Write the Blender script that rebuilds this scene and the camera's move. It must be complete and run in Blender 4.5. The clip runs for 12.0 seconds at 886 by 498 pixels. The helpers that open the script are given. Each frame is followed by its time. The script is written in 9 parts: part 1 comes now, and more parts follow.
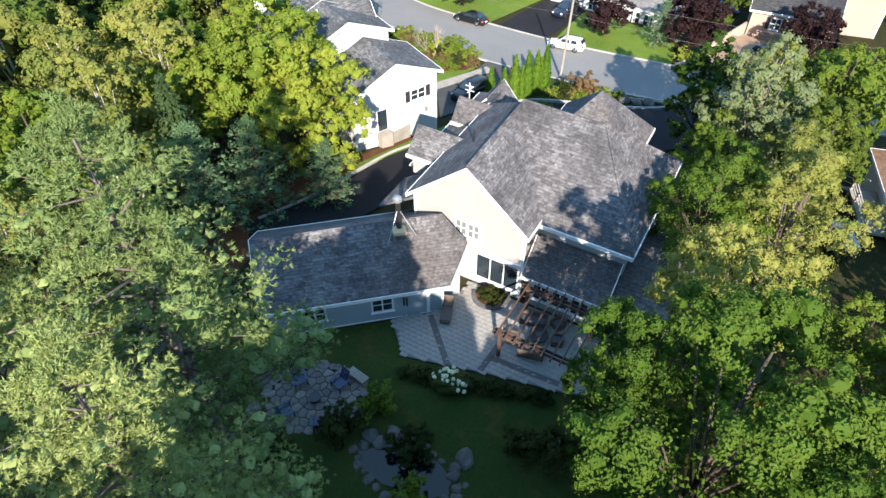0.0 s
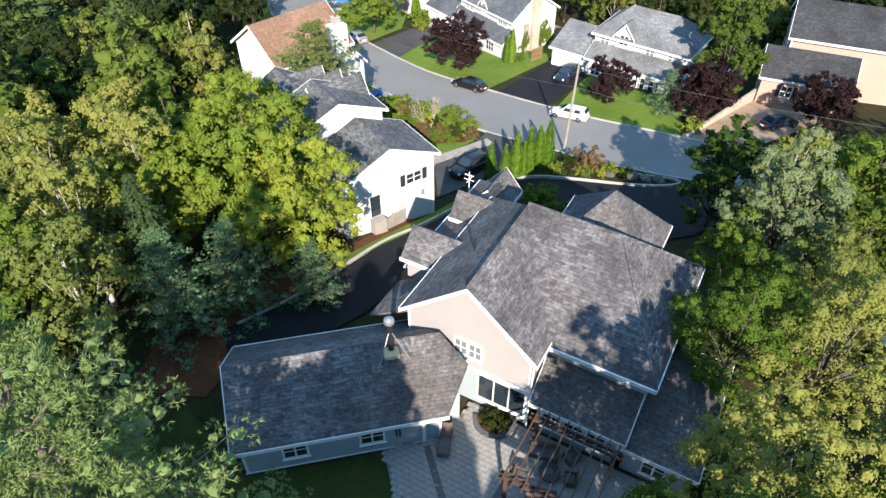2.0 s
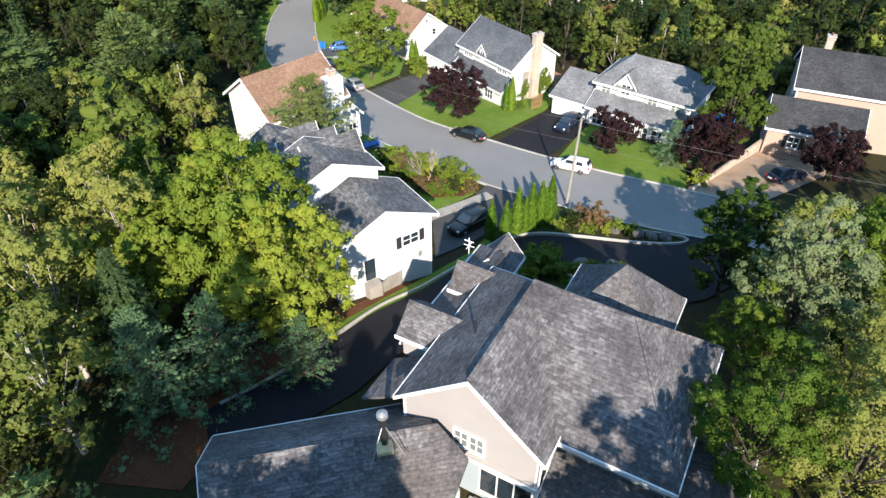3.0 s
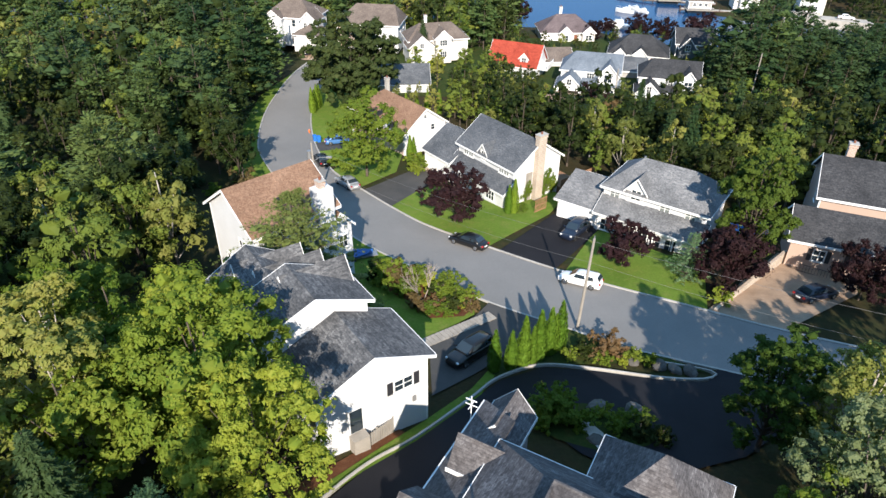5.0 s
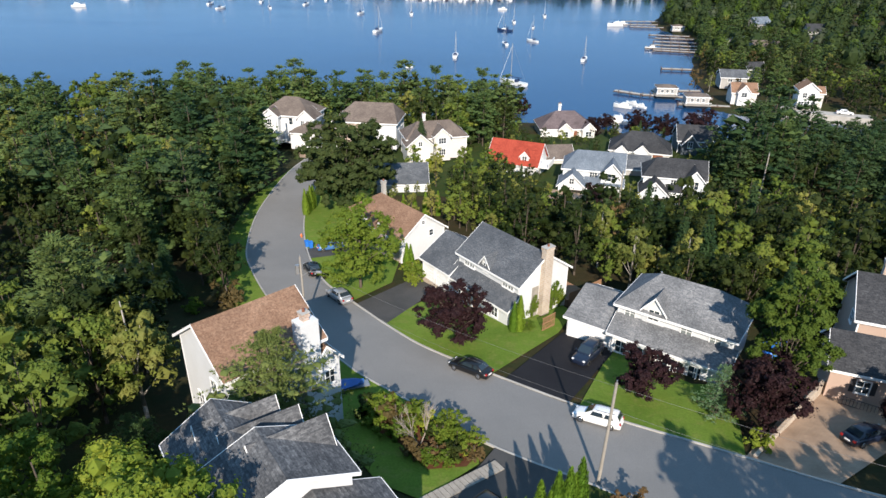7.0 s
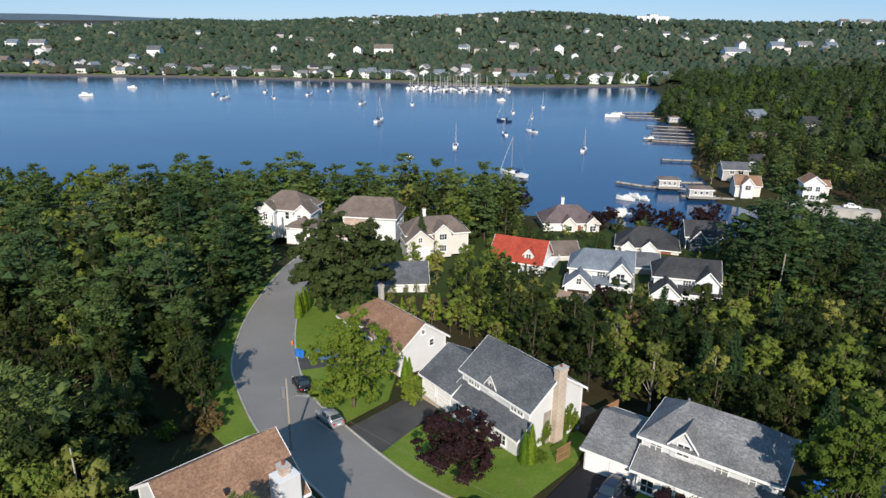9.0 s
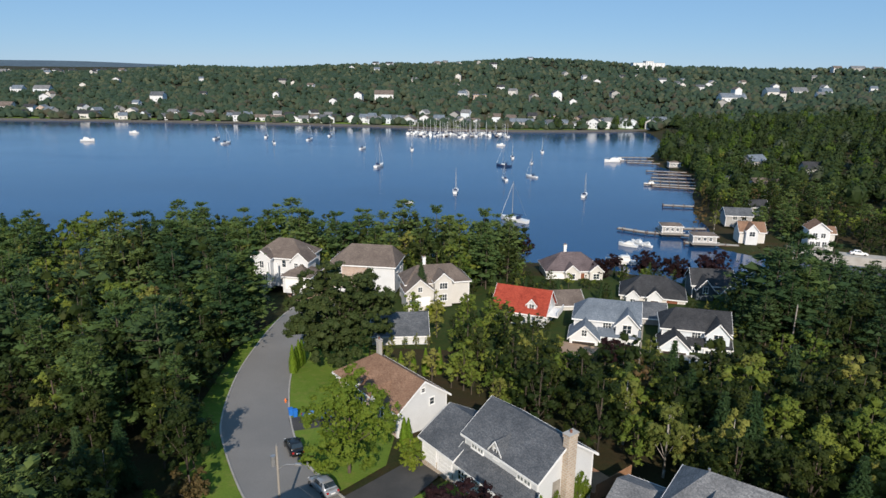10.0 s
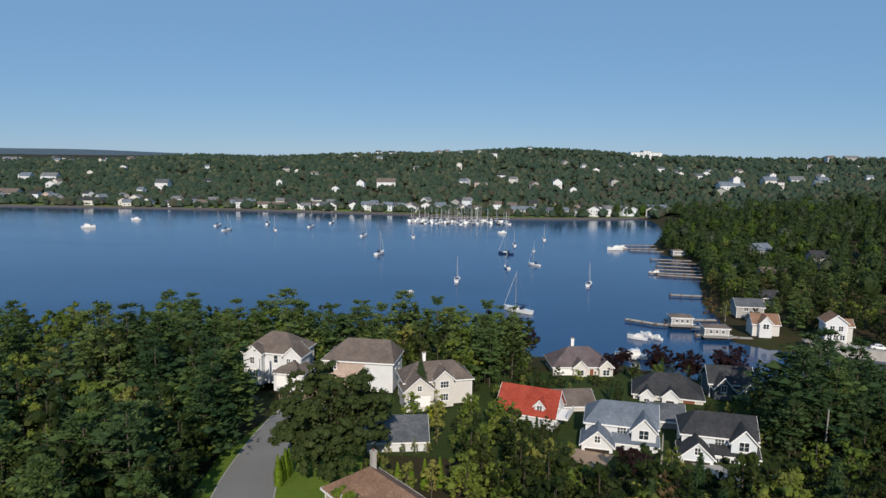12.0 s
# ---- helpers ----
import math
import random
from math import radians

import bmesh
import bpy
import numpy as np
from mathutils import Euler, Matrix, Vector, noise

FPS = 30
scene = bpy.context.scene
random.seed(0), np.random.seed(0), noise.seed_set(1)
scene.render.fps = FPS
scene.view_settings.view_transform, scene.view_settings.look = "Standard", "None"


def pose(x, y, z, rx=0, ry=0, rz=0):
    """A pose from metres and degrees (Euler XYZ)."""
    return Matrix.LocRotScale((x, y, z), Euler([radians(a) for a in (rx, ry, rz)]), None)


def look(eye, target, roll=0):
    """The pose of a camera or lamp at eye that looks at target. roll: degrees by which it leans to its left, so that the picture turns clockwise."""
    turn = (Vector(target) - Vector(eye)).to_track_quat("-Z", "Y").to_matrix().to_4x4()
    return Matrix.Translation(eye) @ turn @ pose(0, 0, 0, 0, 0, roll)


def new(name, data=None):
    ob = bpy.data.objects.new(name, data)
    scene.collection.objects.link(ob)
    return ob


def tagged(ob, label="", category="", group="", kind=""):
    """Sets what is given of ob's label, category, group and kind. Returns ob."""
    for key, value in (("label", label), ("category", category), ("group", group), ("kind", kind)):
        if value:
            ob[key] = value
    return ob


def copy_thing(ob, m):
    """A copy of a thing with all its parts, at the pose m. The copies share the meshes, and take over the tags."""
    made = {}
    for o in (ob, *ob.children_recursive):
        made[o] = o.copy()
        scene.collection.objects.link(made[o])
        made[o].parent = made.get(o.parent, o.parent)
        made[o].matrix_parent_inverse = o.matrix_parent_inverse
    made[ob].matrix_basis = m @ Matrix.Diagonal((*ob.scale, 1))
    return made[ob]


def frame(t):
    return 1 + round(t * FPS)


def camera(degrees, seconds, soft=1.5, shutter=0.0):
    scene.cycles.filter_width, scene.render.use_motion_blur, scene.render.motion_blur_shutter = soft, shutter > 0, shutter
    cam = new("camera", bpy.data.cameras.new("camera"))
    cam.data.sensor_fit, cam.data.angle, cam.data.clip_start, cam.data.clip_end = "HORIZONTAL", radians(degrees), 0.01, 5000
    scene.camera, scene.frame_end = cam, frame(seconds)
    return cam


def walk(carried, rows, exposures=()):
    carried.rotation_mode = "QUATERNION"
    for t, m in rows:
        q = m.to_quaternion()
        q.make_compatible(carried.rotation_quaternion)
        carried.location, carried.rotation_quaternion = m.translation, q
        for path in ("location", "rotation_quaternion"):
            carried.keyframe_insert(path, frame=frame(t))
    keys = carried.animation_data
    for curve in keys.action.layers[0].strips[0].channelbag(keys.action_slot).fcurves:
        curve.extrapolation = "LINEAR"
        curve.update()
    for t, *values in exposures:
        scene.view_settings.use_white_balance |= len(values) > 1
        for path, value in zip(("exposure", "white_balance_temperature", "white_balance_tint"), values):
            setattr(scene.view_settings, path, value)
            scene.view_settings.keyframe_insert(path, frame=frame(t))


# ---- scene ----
cam = camera(67.5, 12.0)
PATH = [
    (0, (0.651, 3.247, 51.676), (0.636, 4.654, 50.254), -0.1),
    (0.5, (0.65, 4.69, 51.767), (0.636, 6.108, 50.356), -0.1),
    (1, (0.66, 6.267, 51.834), (0.647, 7.7, 50.439), -0.1),
    (1.5, (0.654, 7.97, 51.912), (0.642, 9.424, 50.539), -0.2),
    (2, (0.654, 9.708, 51.982), (0.643, 11.192, 50.641), -0.1),
    (2.5, (0.651, 11.559, 52.012), (0.643, 13.075, 50.708), -0.1),
    (3, (0.628, 13.476, 52.062), (0.622, 15.025, 50.796), 0.0),
    (3.2, (0.625, 14.272, 52.072), (0.621, 15.833, 50.821), -0.1),
    (4.8, (0.523, 20.774, 52.226), (0.525, 22.435, 51.112), 0.7),
    (5, (0.504, 21.561, 52.24), (0.505, 23.235, 51.145), 0.6),
    (5.5, (0.522, 23.54, 52.339), (0.523, 25.245, 51.295), 0.6),
    (6, (0.546, 25.586, 52.429), (0.545, 27.323, 51.438), 0.5),
    (6.5, (0.517, 27.64, 52.531), (0.517, 29.407, 51.594), 0.5),
    (7, (0.435, 29.657, 52.63), (0.437, 31.452, 51.748), 0.5),
    (7.2, (0.404, 30.435, 52.662), (0.406, 32.242, 51.803), 0.7),
    (9, (0.035, 37.257, 53.563), (0.038, 39.146, 52.906), 0.7),
    (9.5, (-0.11, 39.204, 53.674), (-0.106, 41.112, 53.077), 0.7),
    (10, (-0.172, 41.058, 53.798), (-0.169, 42.986, 53.263), 0.7),
    (10.5, (-0.158, 42.912, 53.897), (-0.158, 44.856, 53.424), 0.7),
    (11, (-0.112, 44.62, 53.951), (-0.113, 46.578, 53.541), 0.7),
    (11.5, (-0.148, 46.258, 53.982), (-0.15, 48.227, 53.635), 0.7),
    (12, (-0.194, 47.924, 53.994), (-0.198, 49.904, 53.71), 0.8),
]
walk(cam, [(t, look(eye, target, roll)) for t, eye, target, roll in PATH], exposures=[(0.0, 1.52), (1.0, 1.4), (2.5, 1.24), (5.0, 1.0), (7.0, 0.74), (9.0, 0.43), (12.0, -0.03)])

# ---- sky and sun ----
SUN_ELEVATION, SUN_AZIMUTH = radians(31.0), radians(177.5)   # azimuth clockwise from +y
sky_world = bpy.data.worlds.new("sky")
scene.world = sky_world
sky_world.use_nodes = True
_n, _l = sky_world.node_tree.nodes, sky_world.node_tree.links
_sky = _n.new("ShaderNodeTexSky")
_sky.sky_type, _sky.sun_disc = "NISHITA", False
_sky.sun_elevation, _sky.sun_rotation = SUN_ELEVATION, SUN_AZIMUTH
_sky.air_density, _sky.dust_density, _sky.ozone_density = 0.7, 0.0, 3.0
_n["Background"].inputs["Strength"].default_value = 0.047
_veil = _n.new("ShaderNodeMix")     # thin even haze over the clear sky
_veil.data_type = "RGBA"
_veil.inputs[0].default_value = 0.5
_veil.inputs[7].default_value = (5.6, 11.3, 18.9, 1.0)
_l.new(_sky.outputs["Color"], _veil.inputs[6])
_l.new(_veil.outputs[2], _n["Background"].inputs["Color"])
sun_data = bpy.data.lights.new("sun", "SUN")
sun_data.energy, sun_data.angle, sun_data.color = 5.0, radians(0.53), (1.0, 0.895, 0.765)
sun = new("sun", sun_data)
_d = Vector((math.sin(SUN_AZIMUTH) * math.cos(SUN_ELEVATION), math.cos(SUN_AZIMUTH) * math.cos(SUN_ELEVATION), math.sin(SUN_ELEVATION)))
sun.matrix_world = look(_d * 300, (0, 0, 0))


# ---- materials ----
def nodes_of(name):
    m = bpy.data.materials.new(name)
    m.use_nodes = True
    return m, m.node_tree.nodes, m.node_tree.links, m.node_tree.nodes["Principled BSDF"]


def mixed(n, l, fac, a, b, blend="MIX"):
    x = n.new("ShaderNodeMix")
    x.data_type, x.blend_type = "RGBA", blend
    for sock, val in ((x.inputs[0], fac), (x.inputs[6], a), (x.inputs[7], b)):
        if isinstance(val, (int, float)):
            sock.default_value = val
        elif isinstance(val, tuple):
            sock.default_value = (*val[:3], 1.0)
        else:
            l.new(val, sock)
    return x.outputs[2]


def noise_at(n, l, vec, scale, detail=4.0, rough=0.6):
    t = n.new("ShaderNodeTexNoise")
    t.inputs["Scale"].default_value, t.inputs["Detail"].default_value, t.inputs["Roughness"].default_value = scale, detail, rough
    l.new(vec, t.inputs["Vector"])
    return t.outputs["Fac"]


def ramped(n, l, fac, lo, hi):
    r = n.new("ShaderNodeMapRange")
    r.inputs[1].default_value, r.inputs[2].default_value = lo, hi
    l.new(fac, r.inputs[0])
    return r.outputs[0]


def math_node(n, l, op, a, b=0.0):
    m = n.new("ShaderNodeMath")
    m.operation = op
    for i, v in enumerate((a, b)):
        if isinstance(v, (int, float)):
            m.inputs[i].default_value = v
        else:
            l.new(v, m.inputs[i])
    return m.outputs[0]


def bumped(n, l, p, height, strength, distance):
    b = n.new("ShaderNodeBump")
    b.inputs["Strength"].default_value, b.inputs["Distance"].default_value = strength, distance
    l.new(height, b.inputs["Height"])
    l.new(b.outputs[0], p.inputs["Normal"])


def surface(name, c1, c2, big=0.4, fine=6.0, rough=0.8, metal=0.0, bump=0.3, depth=0.02, per_object=0.0, spec=0.5):
    """Two-scale mottled surface in object space."""
    m, n, l, p = nodes_of(name)
    tc = n.new("ShaderNodeTexCoord").outputs["Object"]
    a, b = noise_at(n, l, tc, big), noise_at(n, l, tc, fine, 6.0, 0.7)
    col = mixed(n, l, ramped(n, l, a, 0.35, 0.65), c1, c2)
    col = mixed(n, l, ramped(n, l, b, 0.3, 0.7), col, mixed(n, l, 1.0, col, (0.62, 0.62, 0.62), "MULTIPLY"))
    if per_object:
        r = n.new("ShaderNodeObjectInfo").outputs["Random"]
        col = mixed(n, l, math_node(n, l, "MULTIPLY", r, per_object), col, (0.03, 0.03, 0.03))
    l.new(col, p.inputs["Base Color"])
    p.inputs["Roughness"].default_value, p.inputs["Metallic"].default_value = rough, metal
    p.inputs["Specular IOR Level"].default_value = spec
    if bump:
        bumped(n, l, p, b, bump, depth)
    return m


def plain(name, c, rough=0.5, metal=0.0, coat=0.0):
    m, n, l, p = nodes_of(name)
    p.inputs["Base Color"].default_value = (*c, 1)
    p.inputs["Roughness"].default_value, p.inputs["Metallic"].default_value = rough, metal
    p.inputs["Coat Weight"].default_value = coat
    tc = n.new("ShaderNodeTexCoord").outputs["Object"]
    f = noise_at(n, l, tc, 3.0)
    l.new(mixed(n, l, ramped(n, l, f, 0.2, 0.9), c, tuple(v * 0.8 for v in c)), p.inputs["Base Color"])
    return m


def siding(name, c, step=0.16):
    """Lapped boards: a saw-tooth in height, with streaks of weather."""
    m, n, l, p = nodes_of(name)
    tc = n.new("ShaderNodeTexCoord").outputs["Object"]
    s = n.new("ShaderNodeSeparateXYZ")
    l.new(tc, s.inputs[0])
    saw = math_node(n, l, "FRACT", math_node(n, l, "DIVIDE", s.outputs[2], step))
    st = noise_at(n, l, tc, 0.5)
    fi = noise_at(n, l, tc, 9.0)
    col = mixed(n, l, ramped(n, l, st, 0.3, 0.75), c, tuple(v * 0.86 for v in c))
    col = mixed(n, l, ramped(n, l, fi, 0.3, 0.9), col, tuple(v * 0.9 for v in c))
    groove = ramped(n, l, saw, 0.9, 1.0)
    col = mixed(n, l, math_node(n, l, "MULTIPLY", groove, 0.45), col, tuple(v * 0.45 for v in c))
    l.new(col, p.inputs["Base Color"])
    p.inputs["Roughness"].default_value = 0.55
    bumped(n, l, p, saw, 0.6, 0.02)
    return m


def shingles(name, c1, c2, course=0.075, moss=0.0):
    """Roof shingles: courses by height, tabs by a stretched cell pattern, stains at large scale."""
    m, n, l, p = nodes_of(name)
    tc = n.new("ShaderNodeTexCoord").outputs["Object"]
    s = n.new("ShaderNodeSeparateXYZ")
    l.new(tc, s.inputs[0])
    row = math_node(n, l, "DIVIDE", s.outputs[2], course)
    saw = math_node(n, l, "FRACT", row)
    fl = math_node(n, l, "FLOOR", row)
    comb = n.new("ShaderNodeCombineXYZ")
    l.new(math_node(n, l, "MULTIPLY", s.outputs[0], 2.6), comb.inputs[0])
    l.new(math_node(n, l, "MULTIPLY", s.outputs[1], 2.6), comb.inputs[1])
    l.new(math_node(n, l, "MULTIPLY", fl, 1.73), comb.inputs[2])
    vor = n.new("ShaderNodeTexVoronoi")
    vor.inputs["Scale"].default_value = 1.0
    l.new(comb.outputs[0], vor.inputs["Vector"])
    tab = n.new("ShaderNodeSeparateColor")
    l.new(vor.outputs["Color"], tab.inputs[0])
    big = noise_at(n, l, tc, 0.35, 5.0, 0.65)
    col = mixed(n, l, tab.outputs[0], c1, c2)
    col = mixed(n, l, ramped(n, l, big, 0.35, 0.7), col, tuple(v * 0.72 for v in c1))
    if moss:
        mo = noise_at(n, l, tc, 0.22, 3.0)
        col = mixed(n, l, math_node(n, l, "MULTIPLY", ramped(n, l, mo, 0.45, 0.7), moss), col, (0.10, 0.086, 0.08))
    grit = noise_at(n, l, tc, 5.5, 3.0, 0.7)
    col = mixed(n, l, ramped(n, l, grit, 0.38, 0.66), mixed(n, l, 1.0, col, (0.72, 0.72, 0.73), "MULTIPLY"), mixed(n, l, 1.0, col, (1.28, 1.28, 1.27), "MULTIPLY"))
    groove = ramped(n, l, saw, 0.8, 1.0)
    col = mixed(n, l, math_node(n, l, "MULTIPLY", groove, 0.6), col, tuple(v * 0.4 for v in c1))
    l.new(col, p.inputs["Base Color"])
    p.inputs["Roughness"].default_value = 0.85
    p.inputs["Specular IOR Level"].default_value = 0.12
    h = math_node(n, l, "ADD", math_node(n, l, "MULTIPLY", saw, -1.0), math_node(n, l, "MULTIPLY", tab.outputs[1], 0.4))
    bumped(n, l, p, h, 0.7, 0.03)
    return m


def bricks(name, c1, c2, mortar, width, height, gap=0.02, bump=0.5, flat=False):
    m, n, l, p = nodes_of(name)
    tc = n.new("ShaderNodeTexCoord").outputs["Object"]
    vec = tc
    if not flat:
        s = n.new("ShaderNodeSeparateXYZ")
        l.new(tc, s.inputs[0])
        comb = n.new("ShaderNodeCombineXYZ")
        l.new(math_node(n, l, "ADD", s.outputs[0], s.outputs[1]), comb.inputs[0])
        l.new(s.outputs[2], comb.inputs[1])
        vec = comb.outputs[0]
    b = n.new("ShaderNodeTexBrick")
    for k, v in (("Scale", 1.0), ("Brick Width", width), ("Row Height", height), ("Mortar Size", gap), ("Mortar Smooth", 0.3)):
        b.inputs[k].default_value = v
    for k, v in (("Color1", c1), ("Color2", c2), ("Mortar", mortar)):
        b.inputs[k].default_value = (*v, 1)
    l.new(vec, b.inputs["Vector"])
    no = noise_at(n, l, tc, 0.6)
    fi = noise_at(n, l, tc, 12.0)
    col = mixed(n, l, ramped(n, l, no, 0.35, 0.75), b.outputs["Color"], mixed(n, l, 1.0, b.outputs["Color"], (0.66, 0.64, 0.62), "MULTIPLY"))
    col = mixed(n, l, math_node(n, l, "MULTIPLY", fi, 0.4), col, mortar)
    l.new(col, p.inputs["Base Color"])
    p.inputs["Roughness"].default_value = 0.85
    bumped(n, l, p, math_node(n, l, "MULTIPLY", b.outputs["Fac"], -1.0), bump, 0.02)
    return m


def foliage(name, c1, c2, c3, through_light=0.35, spread=0.5):
    """Leaves: a hue for each tree, another for each leaf or clump, light passing through."""
    m, n, l, p = nodes_of(name)
    geo = n.new("ShaderNodeNewGeometry").outputs["Random Per Island"]
    tint = n.new("ShaderNodeAttribute")     # one number for each tree of a joined wood
    tint.attribute_name = "tree_hue"
    obj = math_node(n, l, "FRACT", math_node(n, l, "ADD", n.new("ShaderNodeObjectInfo").outputs["Random"], tint.outputs["Fac"]))
    tc = n.new("ShaderNodeTexCoord").outputs["Object"]
    f = noise_at(n, l, tc, 0.7)
    col = mixed(n, l, ramped(n, l, f, 0.35, 0.65), c1, c2)
    col = mixed(n, l, math_node(n, l, "MULTIPLY", geo, spread), col, c3)
    wide = noise_at(n, l, tc, 0.11, 2.0)
    obj = math_node(n, l, "ADD", math_node(n, l, "MULTIPLY", obj, 0.72), math_node(n, l, "MULTIPLY", ramped(n, l, wide, 0.3, 0.7), 0.28))
    hsv = n.new("ShaderNodeHueSaturation")
    l.new(col, hsv.inputs["Color"])
    l.new(math_node(n, l, "ADD", math_node(n, l, "MULTIPLY", obj, 0.05), 0.475), hsv.inputs["Hue"])
    l.new(math_node(n, l, "ADD", math_node(n, l, "MULTIPLY", obj, -0.65), 1.3), hsv.inputs["Value"])
    l.new(hsv.outputs[0], p.inputs["Base Color"])
    p.inputs["Roughness"].default_value = 0.6
    p.inputs["Specular IOR Level"].default_value = 0.1
    tr = n.new("ShaderNodeBsdfTranslucent")
    l.new(mixed(n, l, 1.0, hsv.outputs[0], (1.5, 1.45, 0.6), "MULTIPLY"), tr.inputs["Color"])
    mx = n.new("ShaderNodeMixShader")
    mx.inputs[0].default_value = through_light
    l.new(p.outputs[0], mx.inputs[1])
    l.new(tr.outputs[0], mx.inputs[2])
    l.new(mx.outputs[0], n["Material Output"].inputs["Surface"])
    return m


def turf(name, c1, c2, c3, big=0.12, fine=5.0, depth=0.05):
    m, n, l, p = nodes_of(name)
    tc = n.new("ShaderNodeTexCoord").outputs["Object"]
    a, b, c = noise_at(n, l, tc, big, 5.0), noise_at(n, l, tc, fine, 6.0, 0.75), noise_at(n, l, tc, 0.9, 4.0)
    col = mixed(n, l, ramped(n, l, a, 0.38, 0.62), c1, c2)
    col = mixed(n, l, math_node(n, l, "MULTIPLY", ramped(n, l, c, 0.5, 0.75), 0.6), col, c3)
    col = mixed(n, l, ramped(n, l, b, 0.3, 0.8), mixed(n, l, 1.0, col, (0.55, 0.55, 0.55), "MULTIPLY"), col)
    l.new(col, p.inputs["Base Color"])
    p.inputs["Roughness"].default_value = 0.95
    p.inputs["Specular IOR Level"].default_value = 0.15
    bumped(n, l, p, b, 0.8, depth)
    return m


def water_material():
    m, n, l, p = nodes_of("harbour_water")
    tc = n.new("ShaderNodeTexCoord").outputs["Object"]
    mp = n.new("ShaderNodeMapping")
    mp.inputs["Scale"].default_value = (1.0, 2.2, 1.0)
    l.new(tc, mp.inputs[0])
    a = noise_at(n, l, mp.outputs[0], 0.9, 3.0)
    g = noise_at(n, l, mp.outputs[0], 0.006, 3.0)
    col = mixed(n, l, ramped(n, l, g, 0.4, 0.62), (0.008, 0.042, 0.115), (0.014, 0.06, 0.15))
    l.new(col, p.inputs["Base Color"])
    l.new(math_node(n, l, "ADD", math_node(n, l, "MULTIPLY", ramped(n, l, g, 0.4, 0.65), 0.1), 0.06), p.inputs["Roughness"])
    p.inputs["IOR"].default_value = 1.33
    bumped(n, l, p, a, 0.22, 0.12)
    return m


def glass(name, c=(0.02, 0.03, 0.04)):
    m, n, l, p = nodes_of(name)
    p.inputs["Base Color"].default_value = (*c, 1)
    p.inputs["Roughness"].default_value = 0.06
    p.inputs["Specular IOR Level"].default_value = 0.8
    return m


